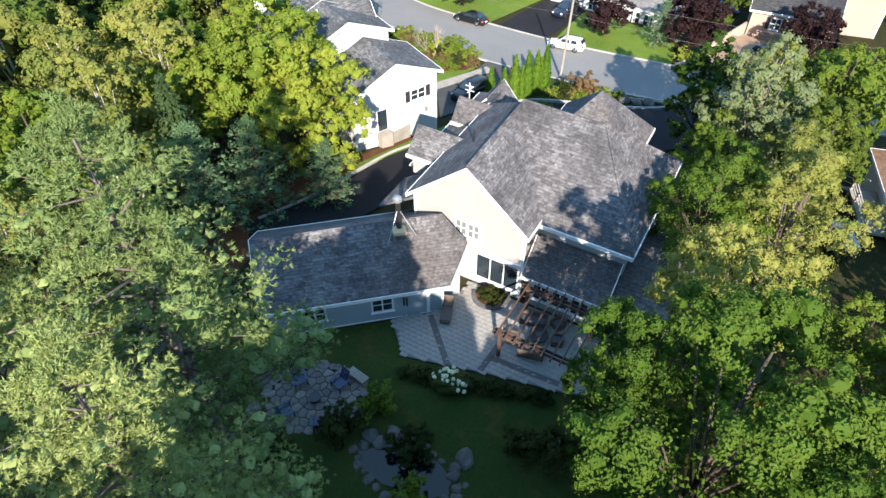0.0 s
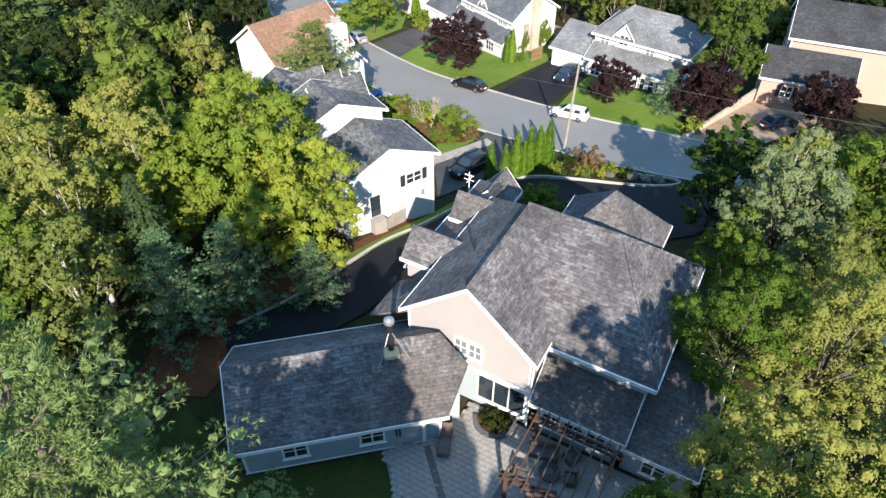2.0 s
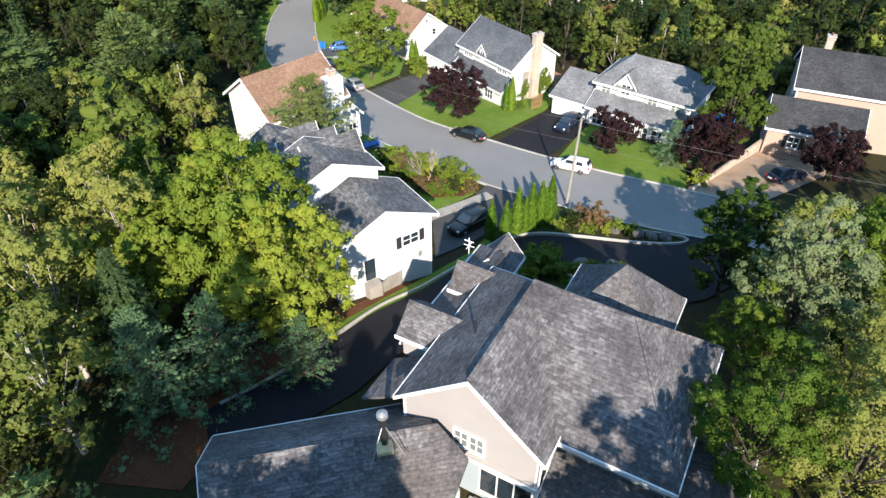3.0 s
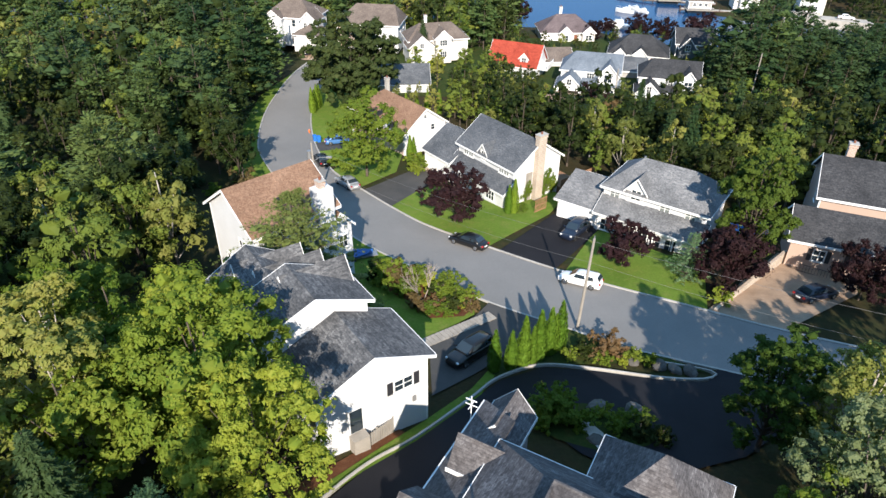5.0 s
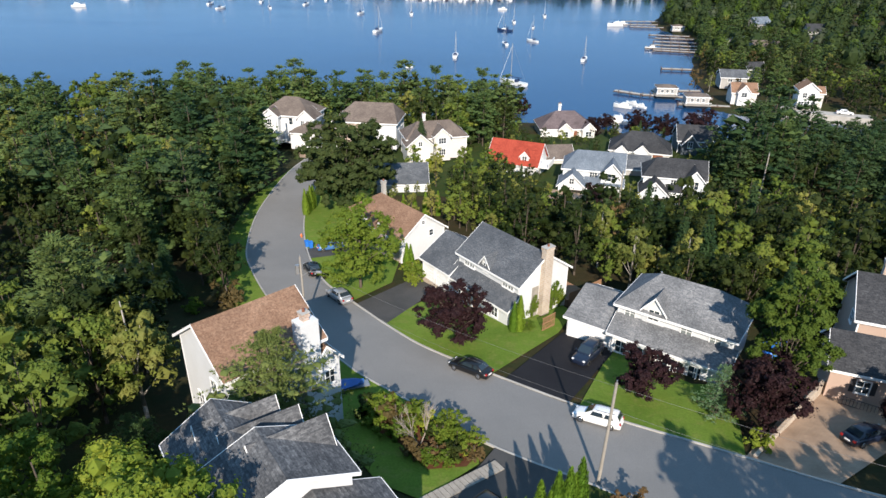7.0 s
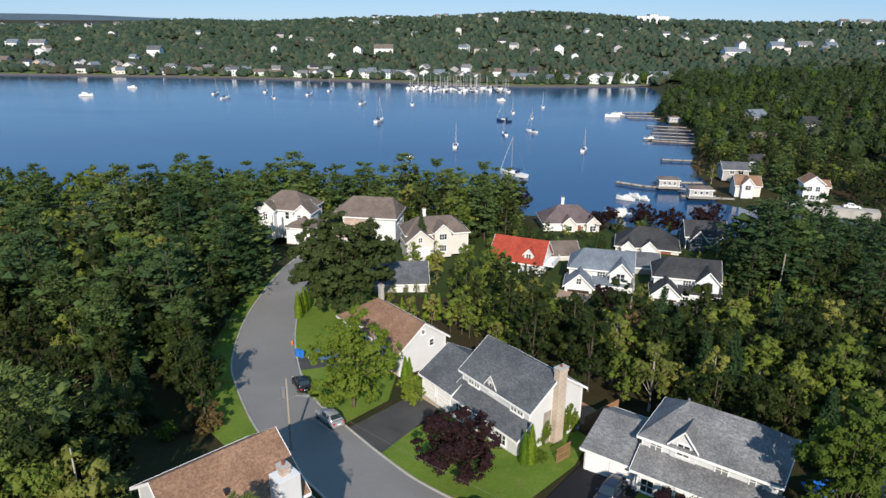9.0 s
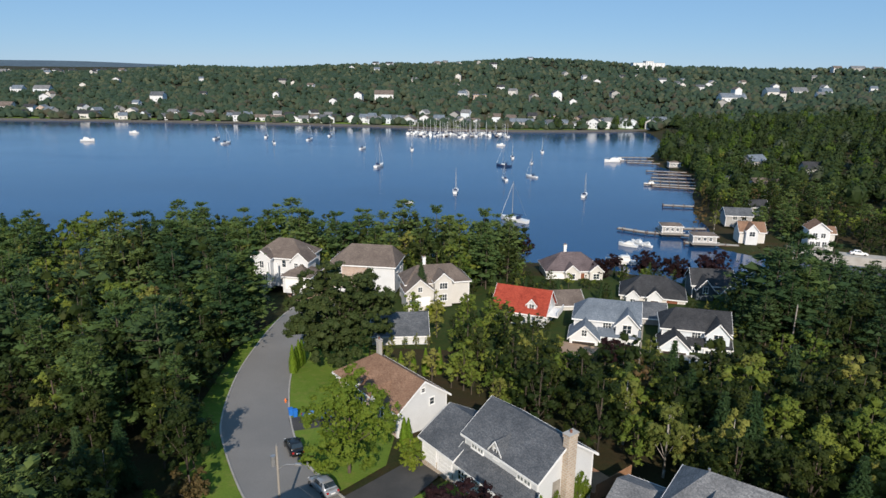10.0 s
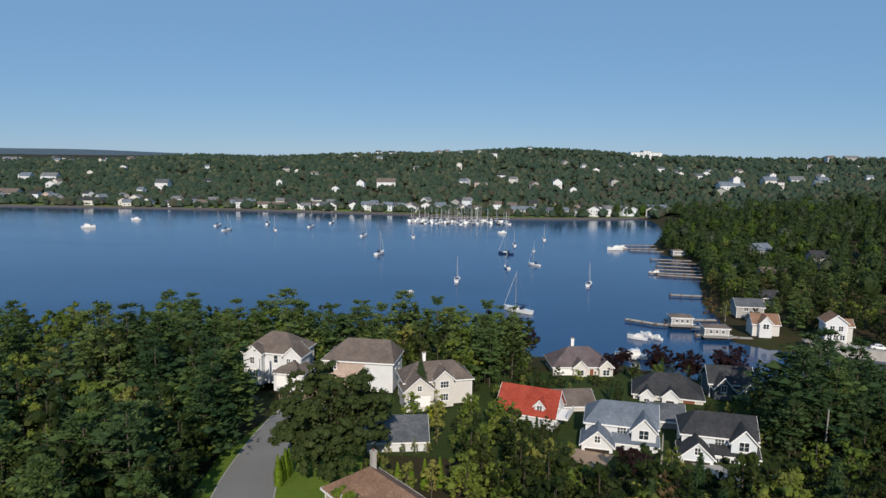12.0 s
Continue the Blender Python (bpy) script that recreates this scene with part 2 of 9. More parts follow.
M = {
    "white_siding": siding("white_siding", (0.63, 0.645, 0.665)),
    "grey_siding": siding("blue_grey_siding", (0.36, 0.42, 0.455)),
    "beige_siding": siding("beige_siding", (0.385, 0.362, 0.36)),
    "cream_siding": siding("cream_siding", (0.59, 0.57, 0.54)),
    "pink_siding": siding("pink_beige_siding", (0.46, 0.34, 0.28)),
    "pale_blue_siding": siding("pale_blue_siding", (0.62, 0.67, 0.72)),
    "dark_siding": siding("dark_siding", (0.08, 0.10, 0.12)),
    "grey_stucco": surface("grey_stucco", (0.42, 0.41, 0.40), (0.36, 0.35, 0.34)),
    "roof_black": shingles("black_grey_shingles", (0.082, 0.078, 0.083), (0.215, 0.207, 0.214), course=0.12, moss=0.55),
    "roof_grey": shingles("grey_shingles", (0.15, 0.155, 0.165), (0.25, 0.25, 0.255)),
    "roof_mid": shingles("dark_grey_shingles", (0.075, 0.078, 0.085), (0.2, 0.2, 0.205)),
    "roof_slate": shingles("slate_shingles", (0.09, 0.10, 0.115), (0.15, 0.155, 0.165)),
    "roof_charcoal": shingles("charcoal_shingles", (0.04, 0.042, 0.047), (0.075, 0.075, 0.08)),
    "roof_blue": shingles("blue_grey_shingles", (0.14, 0.17, 0.21), (0.21, 0.24, 0.28)),
    "roof_brown": shingles("brown_shingles", (0.23, 0.135, 0.09), (0.30, 0.19, 0.13)),
    "roof_taupe": shingles("taupe_shingles", (0.15, 0.12, 0.105), (0.20, 0.165, 0.14)),
    "roof_purple": shingles("plum_shingles", (0.12, 0.095, 0.10), (0.18, 0.145, 0.15)),
    "roof_red": shingles("red_roofing", (0.33, 0.055, 0.035), (0.40, 0.08, 0.05)),
    "trim": plain("white_trim", (0.82, 0.82, 0.82), 0.45),
    "black_trim": plain("black_trim", (0.03, 0.03, 0.035), 0.4),
    "brown_door": plain("brown_door", (0.20, 0.075, 0.04), 0.5),
    "dark_door": plain("dark_brown_door", (0.035, 0.025, 0.022), 0.5),
    "glass": glass("window_glass"),
    "blind_glass": glass("glass_over_pale_blinds", (0.16, 0.18, 0.18)),
    "brick": bricks("red_brick", (0.36, 0.19, 0.13), (0.44, 0.27, 0.19), (0.5, 0.47, 0.43), 0.4, 0.16, 0.03),
    "stone": bricks("tan_stone", (0.46, 0.35, 0.26), (0.38, 0.27, 0.2), (0.5, 0.46, 0.4), 0.55, 0.3, 0.05),
    "asphalt": surface("street_asphalt", (0.24, 0.232, 0.225), (0.205, 0.2, 0.195), 0.12, 14.0, 0.9, bump=0.25, depth=0.01),
    "black_asphalt": surface("sealed_asphalt", (0.02, 0.02, 0.024), (0.014, 0.014, 0.018), 0.2, 14.0, 0.85, bump=0.25, depth=0.01, spec=0.2),
    "old_asphalt": surface("worn_dark_asphalt", (0.075, 0.072, 0.07), (0.05, 0.05, 0.05), 0.3, 14.0, 0.9, bump=0.25, depth=0.01),
    "concrete": surface("concrete", (0.46, 0.44, 0.41), (0.38, 0.36, 0.33), 0.5, 10.0, 0.85, bump=0.2, depth=0.01),
    "paver_bed": surface("paver_joint_sand", (0.17, 0.16, 0.15), (0.14, 0.135, 0.13), 0.9, 9.0, 0.95),
    "paver": surface("grey_concrete_paver", (0.35, 0.335, 0.32), (0.29, 0.28, 0.27), 0.9, 9.0, 0.9, bump=0.3, depth=0.01, per_object=0.12),
    "dark_pavers": bricks("charcoal_pavers", (0.13, 0.13, 0.135), (0.10, 0.10, 0.105), (0.06, 0.06, 0.06), 0.3, 0.2, 0.015, flat=True),
    "tan_pavers": bricks("tan_pavers", (0.40, 0.285, 0.20), (0.35, 0.245, 0.17), (0.27, 0.19, 0.135), 0.4, 0.2, 0.015, flat=True),
    "timber": surface("stained_timber", (0.11, 0.065, 0.045), (0.075, 0.045, 0.034), 1.5, 20.0, 0.7),
    "grey_timber": surface("weathered_timber", (0.36, 0.33, 0.29), (0.28, 0.255, 0.225), 1.0, 16.0, 0.85),
    "pale_timber": surface("silvered_timber", (0.50, 0.47, 0.42), (0.42, 0.39, 0.35), 1.0, 16.0, 0.85),
    # wooded ridge far off: distance haze painted into the colour
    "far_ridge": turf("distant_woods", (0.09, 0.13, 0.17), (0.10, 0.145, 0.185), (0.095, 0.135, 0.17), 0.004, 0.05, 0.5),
    "tan_timber": surface("cedar_timber", (0.36, 0.20, 0.11), (0.29, 0.15, 0.08), 1.0, 16.0, 0.8),
    "rock": surface("field_stone", (0.15, 0.138, 0.125), (0.095, 0.088, 0.08), 0.9, 7.0, 0.9, bump=0.7, depth=0.05, per_object=0.45),
    "flagstone": surface("flagstone", (0.25, 0.225, 0.20), (0.16, 0.148, 0.138), 0.7, 7.0, 0.85, bump=0.4, depth=0.02, per_object=0.55),
    "lawn": turf("mown_lawn", (0.12, 0.20, 0.025), (0.165, 0.25, 0.035), (0.25, 0.25, 0.07)),
    # darker copy of the lawn, with shade painted into its green
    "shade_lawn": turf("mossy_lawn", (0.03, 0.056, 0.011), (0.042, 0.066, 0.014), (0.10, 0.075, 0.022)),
    "forest": turf("forest_floor", (0.035, 0.045, 0.014), (0.05, 0.038, 0.018), (0.09, 0.05, 0.022), 0.08, 3.0, 0.12),
    "soil": turf("dark_soil", (0.045, 0.035, 0.028), (0.03, 0.024, 0.02), (0.06, 0.05, 0.035), 0.3, 6.0, 0.05),
    "mulch": turf("red_brown_mulch", (0.16, 0.065, 0.03), (0.12, 0.05, 0.026), (0.20, 0.10, 0.05), 0.3, 6.0, 0.05),
    "water": water_material(),
    "pond": plain("pond_water", (0.006, 0.007, 0.008), 0.08),
    "bark": surface("bark", (0.11, 0.085, 0.065), (0.07, 0.055, 0.042), 2.0, 12.0, 0.95, bump=0.8, depth=0.05),
    "pale_bark": surface("birch_bark", (0.48, 0.45, 0.40), (0.30, 0.27, 0.24), 2.0, 9.0, 0.85, bump=0.5, depth=0.03),
    "dead_wood": surface("dead_wood", (0.34, 0.29, 0.25), (0.26, 0.22, 0.19), 2.0, 9.0, 0.9),
    "wood_leaf": foliage("woodland_green_leaves", (0.111, 0.147, 0.025), (0.082, 0.122, 0.023), (0.161, 0.183, 0.033), 0.2, 0.3),
    "wood_birch": foliage("woodland_olive_leaves", (0.127, 0.154, 0.032), (0.147, 0.154, 0.039), (0.180, 0.168, 0.050), 0.22, 0.3),
    # far_leaf and far_olive lean blue: distance haze mixed into the leaf colour
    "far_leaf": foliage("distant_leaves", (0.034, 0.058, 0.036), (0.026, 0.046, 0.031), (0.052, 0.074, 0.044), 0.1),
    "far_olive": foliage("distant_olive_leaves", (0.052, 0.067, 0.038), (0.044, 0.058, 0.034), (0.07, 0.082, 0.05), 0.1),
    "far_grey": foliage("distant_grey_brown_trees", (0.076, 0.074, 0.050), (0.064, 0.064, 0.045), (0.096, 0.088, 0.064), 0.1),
    "maple": foliage("yellow_green_leaves", (0.192, 0.243, 0.029), (0.145, 0.209, 0.028), (0.255, 0.272, 0.046)),
    "garden_leaf": foliage("garden_tree_leaves", (0.072, 0.128, 0.015), (0.054, 0.104, 0.014), (0.118, 0.158, 0.026), 0.3),
    "leaf": foliage("green_leaves", (0.104, 0.162, 0.019), (0.080, 0.137, 0.019), (0.169, 0.200, 0.034)),
    "birch": foliage("olive_leaves", (0.144, 0.186, 0.037), (0.174, 0.193, 0.049), (0.230, 0.223, 0.069)),
    # near-black green, also used to colour in the shade of the woods
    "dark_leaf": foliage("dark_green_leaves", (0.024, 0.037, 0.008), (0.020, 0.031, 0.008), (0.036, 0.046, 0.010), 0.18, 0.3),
    "pine": foliage("pine_needles", (0.195, 0.255, 0.083), (0.138, 0.20, 0.062), (0.295, 0.345, 0.15), 0.2),
    "poplar": foliage("grey_green_leaves", (0.20, 0.235, 0.10), (0.17, 0.205, 0.085), (0.30, 0.33, 0.19)),
    "hedge_pine": foliage("young_pine_needles", (0.062, 0.10, 0.036), (0.05, 0.085, 0.03), (0.085, 0.13, 0.045), 0.15),
    "pine_bark": surface("grey_pine_bark", (0.19, 0.155, 0.135), (0.12, 0.098, 0.085), 2.0, 10.0, 0.9, bump=0.6, depth=0.04),
    "leaf_dark": foliage("deep_green_leaves", (0.057, 0.094, 0.014), (0.044, 0.078, 0.013), (0.084, 0.116, 0.021), 0.25),
    "garden_pine": foliage("olive_pine_needles", (0.114, 0.151, 0.043), (0.092, 0.130, 0.037), (0.157, 0.178, 0.059), 0.2),
    # darker leaf green with shade put into the colour; the oak shares it
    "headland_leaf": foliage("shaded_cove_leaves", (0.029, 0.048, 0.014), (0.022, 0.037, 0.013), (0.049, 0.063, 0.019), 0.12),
    "wood_pine": foliage("woodland_pine_needles", (0.075, 0.115, 0.033), (0.057, 0.095, 0.029), (0.103, 0.135, 0.043), 0.15),
    "fir": foliage("dark_conifer_needles", (0.032, 0.061, 0.022), (0.025, 0.050, 0.018), (0.052, 0.081, 0.031), 0.15),
    "blue_spruce": foliage("blue_green_needles", (0.112, 0.196, 0.094), (0.089, 0.164, 0.078), (0.170, 0.249, 0.131), 0.2),
    "purple": foliage("purple_leaves", (0.019, 0.009, 0.010), (0.014, 0.007, 0.008), (0.030, 0.013, 0.014), 0.12),
    "cedar": foliage("bright_cedar", (0.115, 0.205, 0.02), (0.085, 0.165, 0.018), (0.16, 0.24, 0.035), 0.25),
    "autumn": foliage("russet_leaves", (0.13, 0.092, 0.04), (0.105, 0.085, 0.038), (0.16, 0.105, 0.05)),
    "hydrangea": foliage("white_blossom", (0.62, 0.66, 0.48), (0.55, 0.6, 0.38), (0.7, 0.7, 0.6), 0.2),
    "tyre": plain("tyre_rubber", (0.02, 0.02, 0.02), 0.85),
    "chrome": plain("bright_metal", (0.6, 0.6, 0.62), 0.25, 1.0),
    "dark_metal": plain("dark_metal", (0.05, 0.05, 0.055), 0.45, 0.6),
    "zinc": surface("galvanised_metal", (0.5, 0.5, 0.5), (0.42, 0.42, 0.43), 1.0, 8.0, 0.5, 0.7),
    "white_gel": plain("white_gelcoat", (0.72, 0.72, 0.71), 0.3, 0.0, 0.2),
    "navy": plain("navy_gelcoat", (0.02, 0.035, 0.09), 0.25),
    "lamp_red": plain("red_lens", (0.35, 0.02, 0.02), 0.2),
    "lamp_clear": plain("clear_lens", (0.7, 0.72, 0.75), 0.15),
    "black_paint": plain("black_car_paint", (0.008, 0.008, 0.009), 0.3, 0.0, 0.3),
    "blue_tarp": plain("blue_tarpaulin", (0.03, 0.12, 0.38), 0.5),
    "navy_paint": plain("dark_blue_car_paint", (0.010, 0.015, 0.032), 0.28, 0.0, 0.35),
    "white_paint": plain("white_car_paint", (0.82, 0.82, 0.82), 0.25, 0.0, 0.6),
    "silver_paint": plain("silver_car_paint", (0.42, 0.43, 0.45), 0.3, 0.5, 0.6),
    "blue_paint": plain("blue_car_paint", (0.06, 0.16, 0.36), 0.25, 0.1, 0.6),
    "blue_plastic": plain("blue_plastic", (0.02, 0.16, 0.55), 0.5),
    "orange": plain("orange_paint", (0.7, 0.16, 0.03), 0.5),
    "grey_plastic": plain("grey_plastic", (0.2, 0.2, 0.2), 0.6),
    "canvas": surface("grey_cushion", (0.10, 0.10, 0.11), (0.08, 0.08, 0.09), 2.0, 20.0, 0.95),
    "wicker": surface("brown_wicker", (0.16, 0.11, 0.085), (0.11, 0.08, 0.06), 2.0, 30.0, 0.85),
    "ochre": surface("yellow_flashing", (0.75, 0.6, 0.3), (0.62, 0.5, 0.3), 1.0, 9.0, 0.7),
    "wire": plain("cable_rubber", (0.16, 0.16, 0.16), 0.7),
}


# ---- builders ----
def part(name, bm, material, parent=None, label="", smooth=False):
    """Links a bmesh as one mesh object under a thing or a part."""
    me = bpy.data.meshes.new(name)
    bmesh.ops.recalc_face_normals(bm, faces=bm.faces)
    bm.to_mesh(me)
    bm.free()
    me.materials.append(M[material] if isinstance(material, str) else material)
    if smooth:
        me.shade_smooth()
    ob = new(name, me)
    ob.parent = parent
    if label:
        ob["label"] = label
    return ob


def share(name, me, parent, m=None):
    ob = new(name, me)
    ob.parent = parent
    if m is not None:
        ob.matrix_local = m
    return ob


def thing(name, m, label, category, group="", kind=""):
    ob = new(name)
    ob.empty_display_size = 0.3
    ob.matrix_world = m
    return tagged(ob, label, category, group, kind)


def box(bm, x0, x1, y0, y1, z0, z1):
    v = [bm.verts.new((x, y, z)) for z in (z0, z1) for x, y in ((x0, y0), (x1, y0), (x1, y1), (x0, y1))]
    for f in ((0, 3, 2, 1), (4, 5, 6, 7), (0, 1, 5, 4), (1, 2, 6, 5), (2, 3, 7, 6), (3, 0, 4, 7)):
        bm.faces.new([v[i] for i in f])
    return v


def boxed(x0, x1, y0, y1, z0, z1, bevel=0.0):
    bm = bmesh.new()
    box(bm, x0, x1, y0, y1, z0, z1)
    if bevel:
        bmesh.ops.bevel(bm, geom=list(bm.edges), offset=bevel, segments=2, affect="EDGES")
    return bm


def slab(bm, pts, thick):
    """A flat polygon given by its top corners, with thickness straight down."""
    a = [bm.verts.new(p) for p in pts]
    b = [bm.verts.new((p[0], p[1], p[2] - thick)) for p in pts]
    bm.faces.new(a)
    bm.faces.new(b[::-1])
    k = len(pts)
    for i in range(k):
        bm.faces.new((a[i], b[i], b[(i + 1) % k], a[(i + 1) % k]))


def tube(bm, p, q, r0, r1=None, sides=8):
    p, q = Vector(p), Vector(q)
    r1 = r0 if r1 is None else r1
    axis = (q - p).normalized()
    s = axis.orthogonal().normalized()
    t = axis.cross(s)
    ring = lambda c, r: [bm.verts.new(c + (s * math.cos(i * math.tau / sides) + t * math.sin(i * math.tau / sides)) * r) for i in range(sides)]
    a, b = ring(p, r0), ring(q, r1)
    for i in range(sides):
        bm.faces.new((a[i], a[(i + 1) % sides], b[(i + 1) % sides], b[i]))
    bm.faces.new(a[::-1])
    bm.faces.new(b)


def curve_tube(pts, r, sides=5):
    """One continuous tube along a line of points."""
    bm = bmesh.new()
    rings = []
    for i, p in enumerate(pts):
        d = (Vector(pts[min(i + 1, len(pts) - 1)]) - Vector(pts[max(i - 1, 0)])).normalized()
        s = d.cross(Vector((0, 0, 1))).normalized()
        t = s.cross(d)
        rings.append([bm.verts.new(Vector(p) + (s * math.cos(k * math.tau / sides) + t * math.sin(k * math.tau / sides)) * r) for k in range(sides)])
    for a, b in zip(rings, rings[1:]):
        for k in range(sides):
            bm.faces.new((a[k], a[(k + 1) % sides], b[(k + 1) % sides], b[k]))
    return bm


def ring_frame(w, h, f, y0, y1, top=1.0):
    """A mitred rectangular frame in the x-z plane as one connected piece."""
    bm = bmesh.new()
    inner = [(-w / 2, -h / 2), (w / 2, -h / 2), (w / 2, h / 2), (-w / 2, h / 2)]
    outer = [(-w / 2 - f, -h / 2 - f), (w / 2 + f, -h / 2 - f), (w / 2 + f, h / 2 + f * top), (-w / 2 - f, h / 2 + f * top)]
    v = [[bm.verts.new((x, y, z)) for x, z in loop] for y in (y0, y1) for loop in (inner, outer)]
    for i in range(4):
        j = (i + 1) % 4
        for a, b in ((v[0], v[1]), (v[2], v[3]), (v[0], v[2]), (v[1], v[3])):
            bm.faces.new((a[i], a[j], b[j], b[i]))
    return bm


def tubes(segments, sides=8):
    bm = bmesh.new()
    for s in segments:
        tube(bm, *s, sides=sides)
    return bm


# ---- lie of the land ----
YS = [-400, -60, 20, 38, 46, 57, 62, 70, 85, 105, 123, 150, 190, 205, 250]
ZS = [22, 19, 18.4, 18.1, 16.6, 14.3, 13.2, 12.2, 10.4, 8.3, 6.6, 4.6, 2.5, 1.9, 1.4]
HARBOUR = [(-3000, 216), (-150, 222), (-40, 228), (8, 226), (28, 221), (46, 216), (56, 207), (66, 203), (82, 203), (100, 207), (122, 213), (126, 221), (106, 226.5), (92, 232), (86, 239),
           (92, 262), (96, 288), (112, 333), (128, 379), (122, 415), (124, 445), (150, 500), (168, 560), (178, 628),
           (102, 611), (30, 610), (-44, 636), (-138, 650), (-224, 660), (-384, 664), (-700, 655), (-3000, 640)]


def profile(y):
    return float(np.interp(y, YS, ZS))


def to_shore(X, Y):
    """Distance to the waterline, negative in the water (arrays)."""
    P = np.array(HARBOUR, float)
    Q = np.roll(P, -1, 0)
    best = np.full(X.shape, 1e9)
    inside = np.zeros(X.shape, bool)
    for (ax, ay), (bx, by) in zip(P, Q):
        dx, dy = bx - ax, by - ay
        t = np.clip(((X - ax) * dx + (Y - ay) * dy) / (dx * dx + dy * dy), 0, 1)
        best = np.minimum(best, np.hypot(X - ax - t * dx, Y - ay - t * dy))
        c = ((ay > Y) != (by > Y)) & (X < dx * (Y - ay) / (dy if dy else 1e-9) + ax)
        inside ^= c
    return np.where(inside, -best, best)


def heights(X, Y):
    d = to_shore(X, Y)
    near = np.interp(Y, YS, ZS)
    right = 2.0 + 16 * np.clip((X - 110) / 420, 0, 1) + 30 * np.clip((X - 500) / 900, 0, 1)
    w = np.clip((Y - 200) / 60, 0, 1) * np.clip((X - 60) / 40, 0, 1)
    land = near * (1 - w) + np.maximum(right, 1.6) * w
    far = np.clip((Y - 600) / 60, 0, 1)
    crest = 44 + 10 * np.sin(X / 330 + 1.0) + 5 * np.sin(X / 140) + 16 * np.clip((X - 500) / 600, 0, 1) - 12 * np.clip((-X - 300) / 500, 0, 1)
    hill = 1.5 + crest * np.clip((d - 25) / 850, 0, 1) ** 0.75 * (1 - 0.5 * np.clip((d - 950) / 900, 0, 1)) + 2.5 * np.sin(X / 60 + Y / 90)*np.clip(d / 200, 0, 1)
    land = land * (1 - far) + np.where(far > 0, hill, 0) * far
    land = np.where(d < 14, 0.3 + (land - 0.3) * np.clip(d / 14, 0, 1), land)
    return np.where(d < 0, np.maximum(-4, d * 0.3), land)


def ground_at(x, y):
    return float(heights(np.array([float(x)]), np.array([float(y)]))[0])


# ---- ground, water, streets ----
def lines(lo, hi, fine_lo, fine_hi, step, grow):
    a = list(np.arange(fine_lo, fine_hi + 0.01, step))
    s = step
    while a[-1] < hi:
        s *= grow
        a.append(a[-1] + s)
    s = step
    while a[0] > lo:
        s *= grow
        a.insert(0, a[0] - s)
    return np.array(a)


def make_ground():
    xs = lines(-4200, 4200, -70, 130, 2.5, 1.08)
    ys = np.array(sorted(set(np.round(lines(-400, 4600, 0, 260, 2.5, 1.07), 2)) | set(float(v) for v in YS if 0 < v < 250)))
    X, Y = np.meshgrid(xs, ys)
    Z = heights(X, Y)
    nx, ny = len(xs), len(ys)
    me = bpy.data.meshes.new("ground")
    idx = np.arange(nx * ny).reshape(ny, nx)
    faces = np.stack([idx[:-1, :-1], idx[:-1, 1:], idx[1:, 1:], idx[1:, :-1]], -1).reshape(-1, 4)
    me.from_pydata(np.stack([X, Y, Z], -1).reshape(-1, 3).tolist(), [], faces.tolist())
    me.materials.append(M["forest"])
    me.shade_smooth()
    return tagged(new("ground", me), "sloping wooded ground with leaf litter and moss", "ground", kind="structure")


make_ground()

bm = bmesh.new()
bm.faces.new([bm.verts.new((x, y, 0.0)) for x, y in ((-4200, 190), (260, 190), (260, 700), (-4200, 700))])
tagged(part("water", bm, "water"), "calm blue harbour water with faint ripples", "water", kind="structure")


def smooth_line(pts, count):
    """An evenly spaced smooth line through the points."""
    P = np.array(pts, float)
    P = np.vstack([2 * P[0] - P[1], P, 2 * P[-1] - P[-2]])
    out = []
    for i in range(1, len(P) - 2):
        a, b, c, d = P[i - 1:i + 3]
        for t in np.linspace(0, 1, 12, endpoint=False):
            out.append(0.5 * (2 * b + (c - a) * t + (2 * a - 5 * b + 4 * c - d) * t * t + (3 * b - a - 3 * c + d) * t ** 3))
    out.append(P[-2])
    out = np.array(out)
    s = np.concatenate([[0], np.cumsum(np.hypot(*np.diff(out, axis=0).T))])
    u = np.linspace(0, s[-1], count)
    return np.stack([np.interp(u, s, out[:, 0]), np.interp(u, s, out[:, 1])], -1)


FAR_EDGE = smooth_line([(75, 52), (55, 59.5), (38.8, 66), (31.3, 69.6), (24, 73.8), (17.4, 77.5), (12.4, 80.9), (6.7, 85.2), (-1, 91.2), (-5.4, 96), (-11, 103.3),
                        (-16.4, 110.9), (-20.8, 122.4), (-24, 136.4), (-25.3, 149.5), (-25.2, 160), (-23.5, 170), (-21, 178)], 110)
NEAR_EDGE = smooth_line([(70, 43.5), (50, 51.5), (36, 57.8), (26.2, 62.3), (20.5, 64.7), (16.1, 66.7), (11.8, 69.6), (7.9, 72), (4.6, 74.3), (1, 77.5), (-3.3, 81.6),
                         (-8, 86), (-11.2, 89.9), (-14.5, 94), (-17.9, 98.4), (-21.4, 103.2), (-26.7, 113.6), (-30, 122.4), (-32.7, 138.5), (-33.4, 154.6), (-32.8, 168), (-31, 179)], 110)


def strip(name, a, b, dz, material, label, cols=3):
    bm = bmesh.new()
    rows = [[bm.verts.new((*(p * (1 - t) + q * t), profile((p * (1 - t) + q * t)[1]) + dz)) for t in np.linspace(0, 1, cols)] for p, q in zip(a, b)]
    for r, s in zip(rows, rows[1:]):
        for i in range(cols - 1):
            bm.faces.new((r[i], r[i + 1], s[i + 1], s[i]))
    return tagged(part(name, bm, material), label, name, kind="structure")


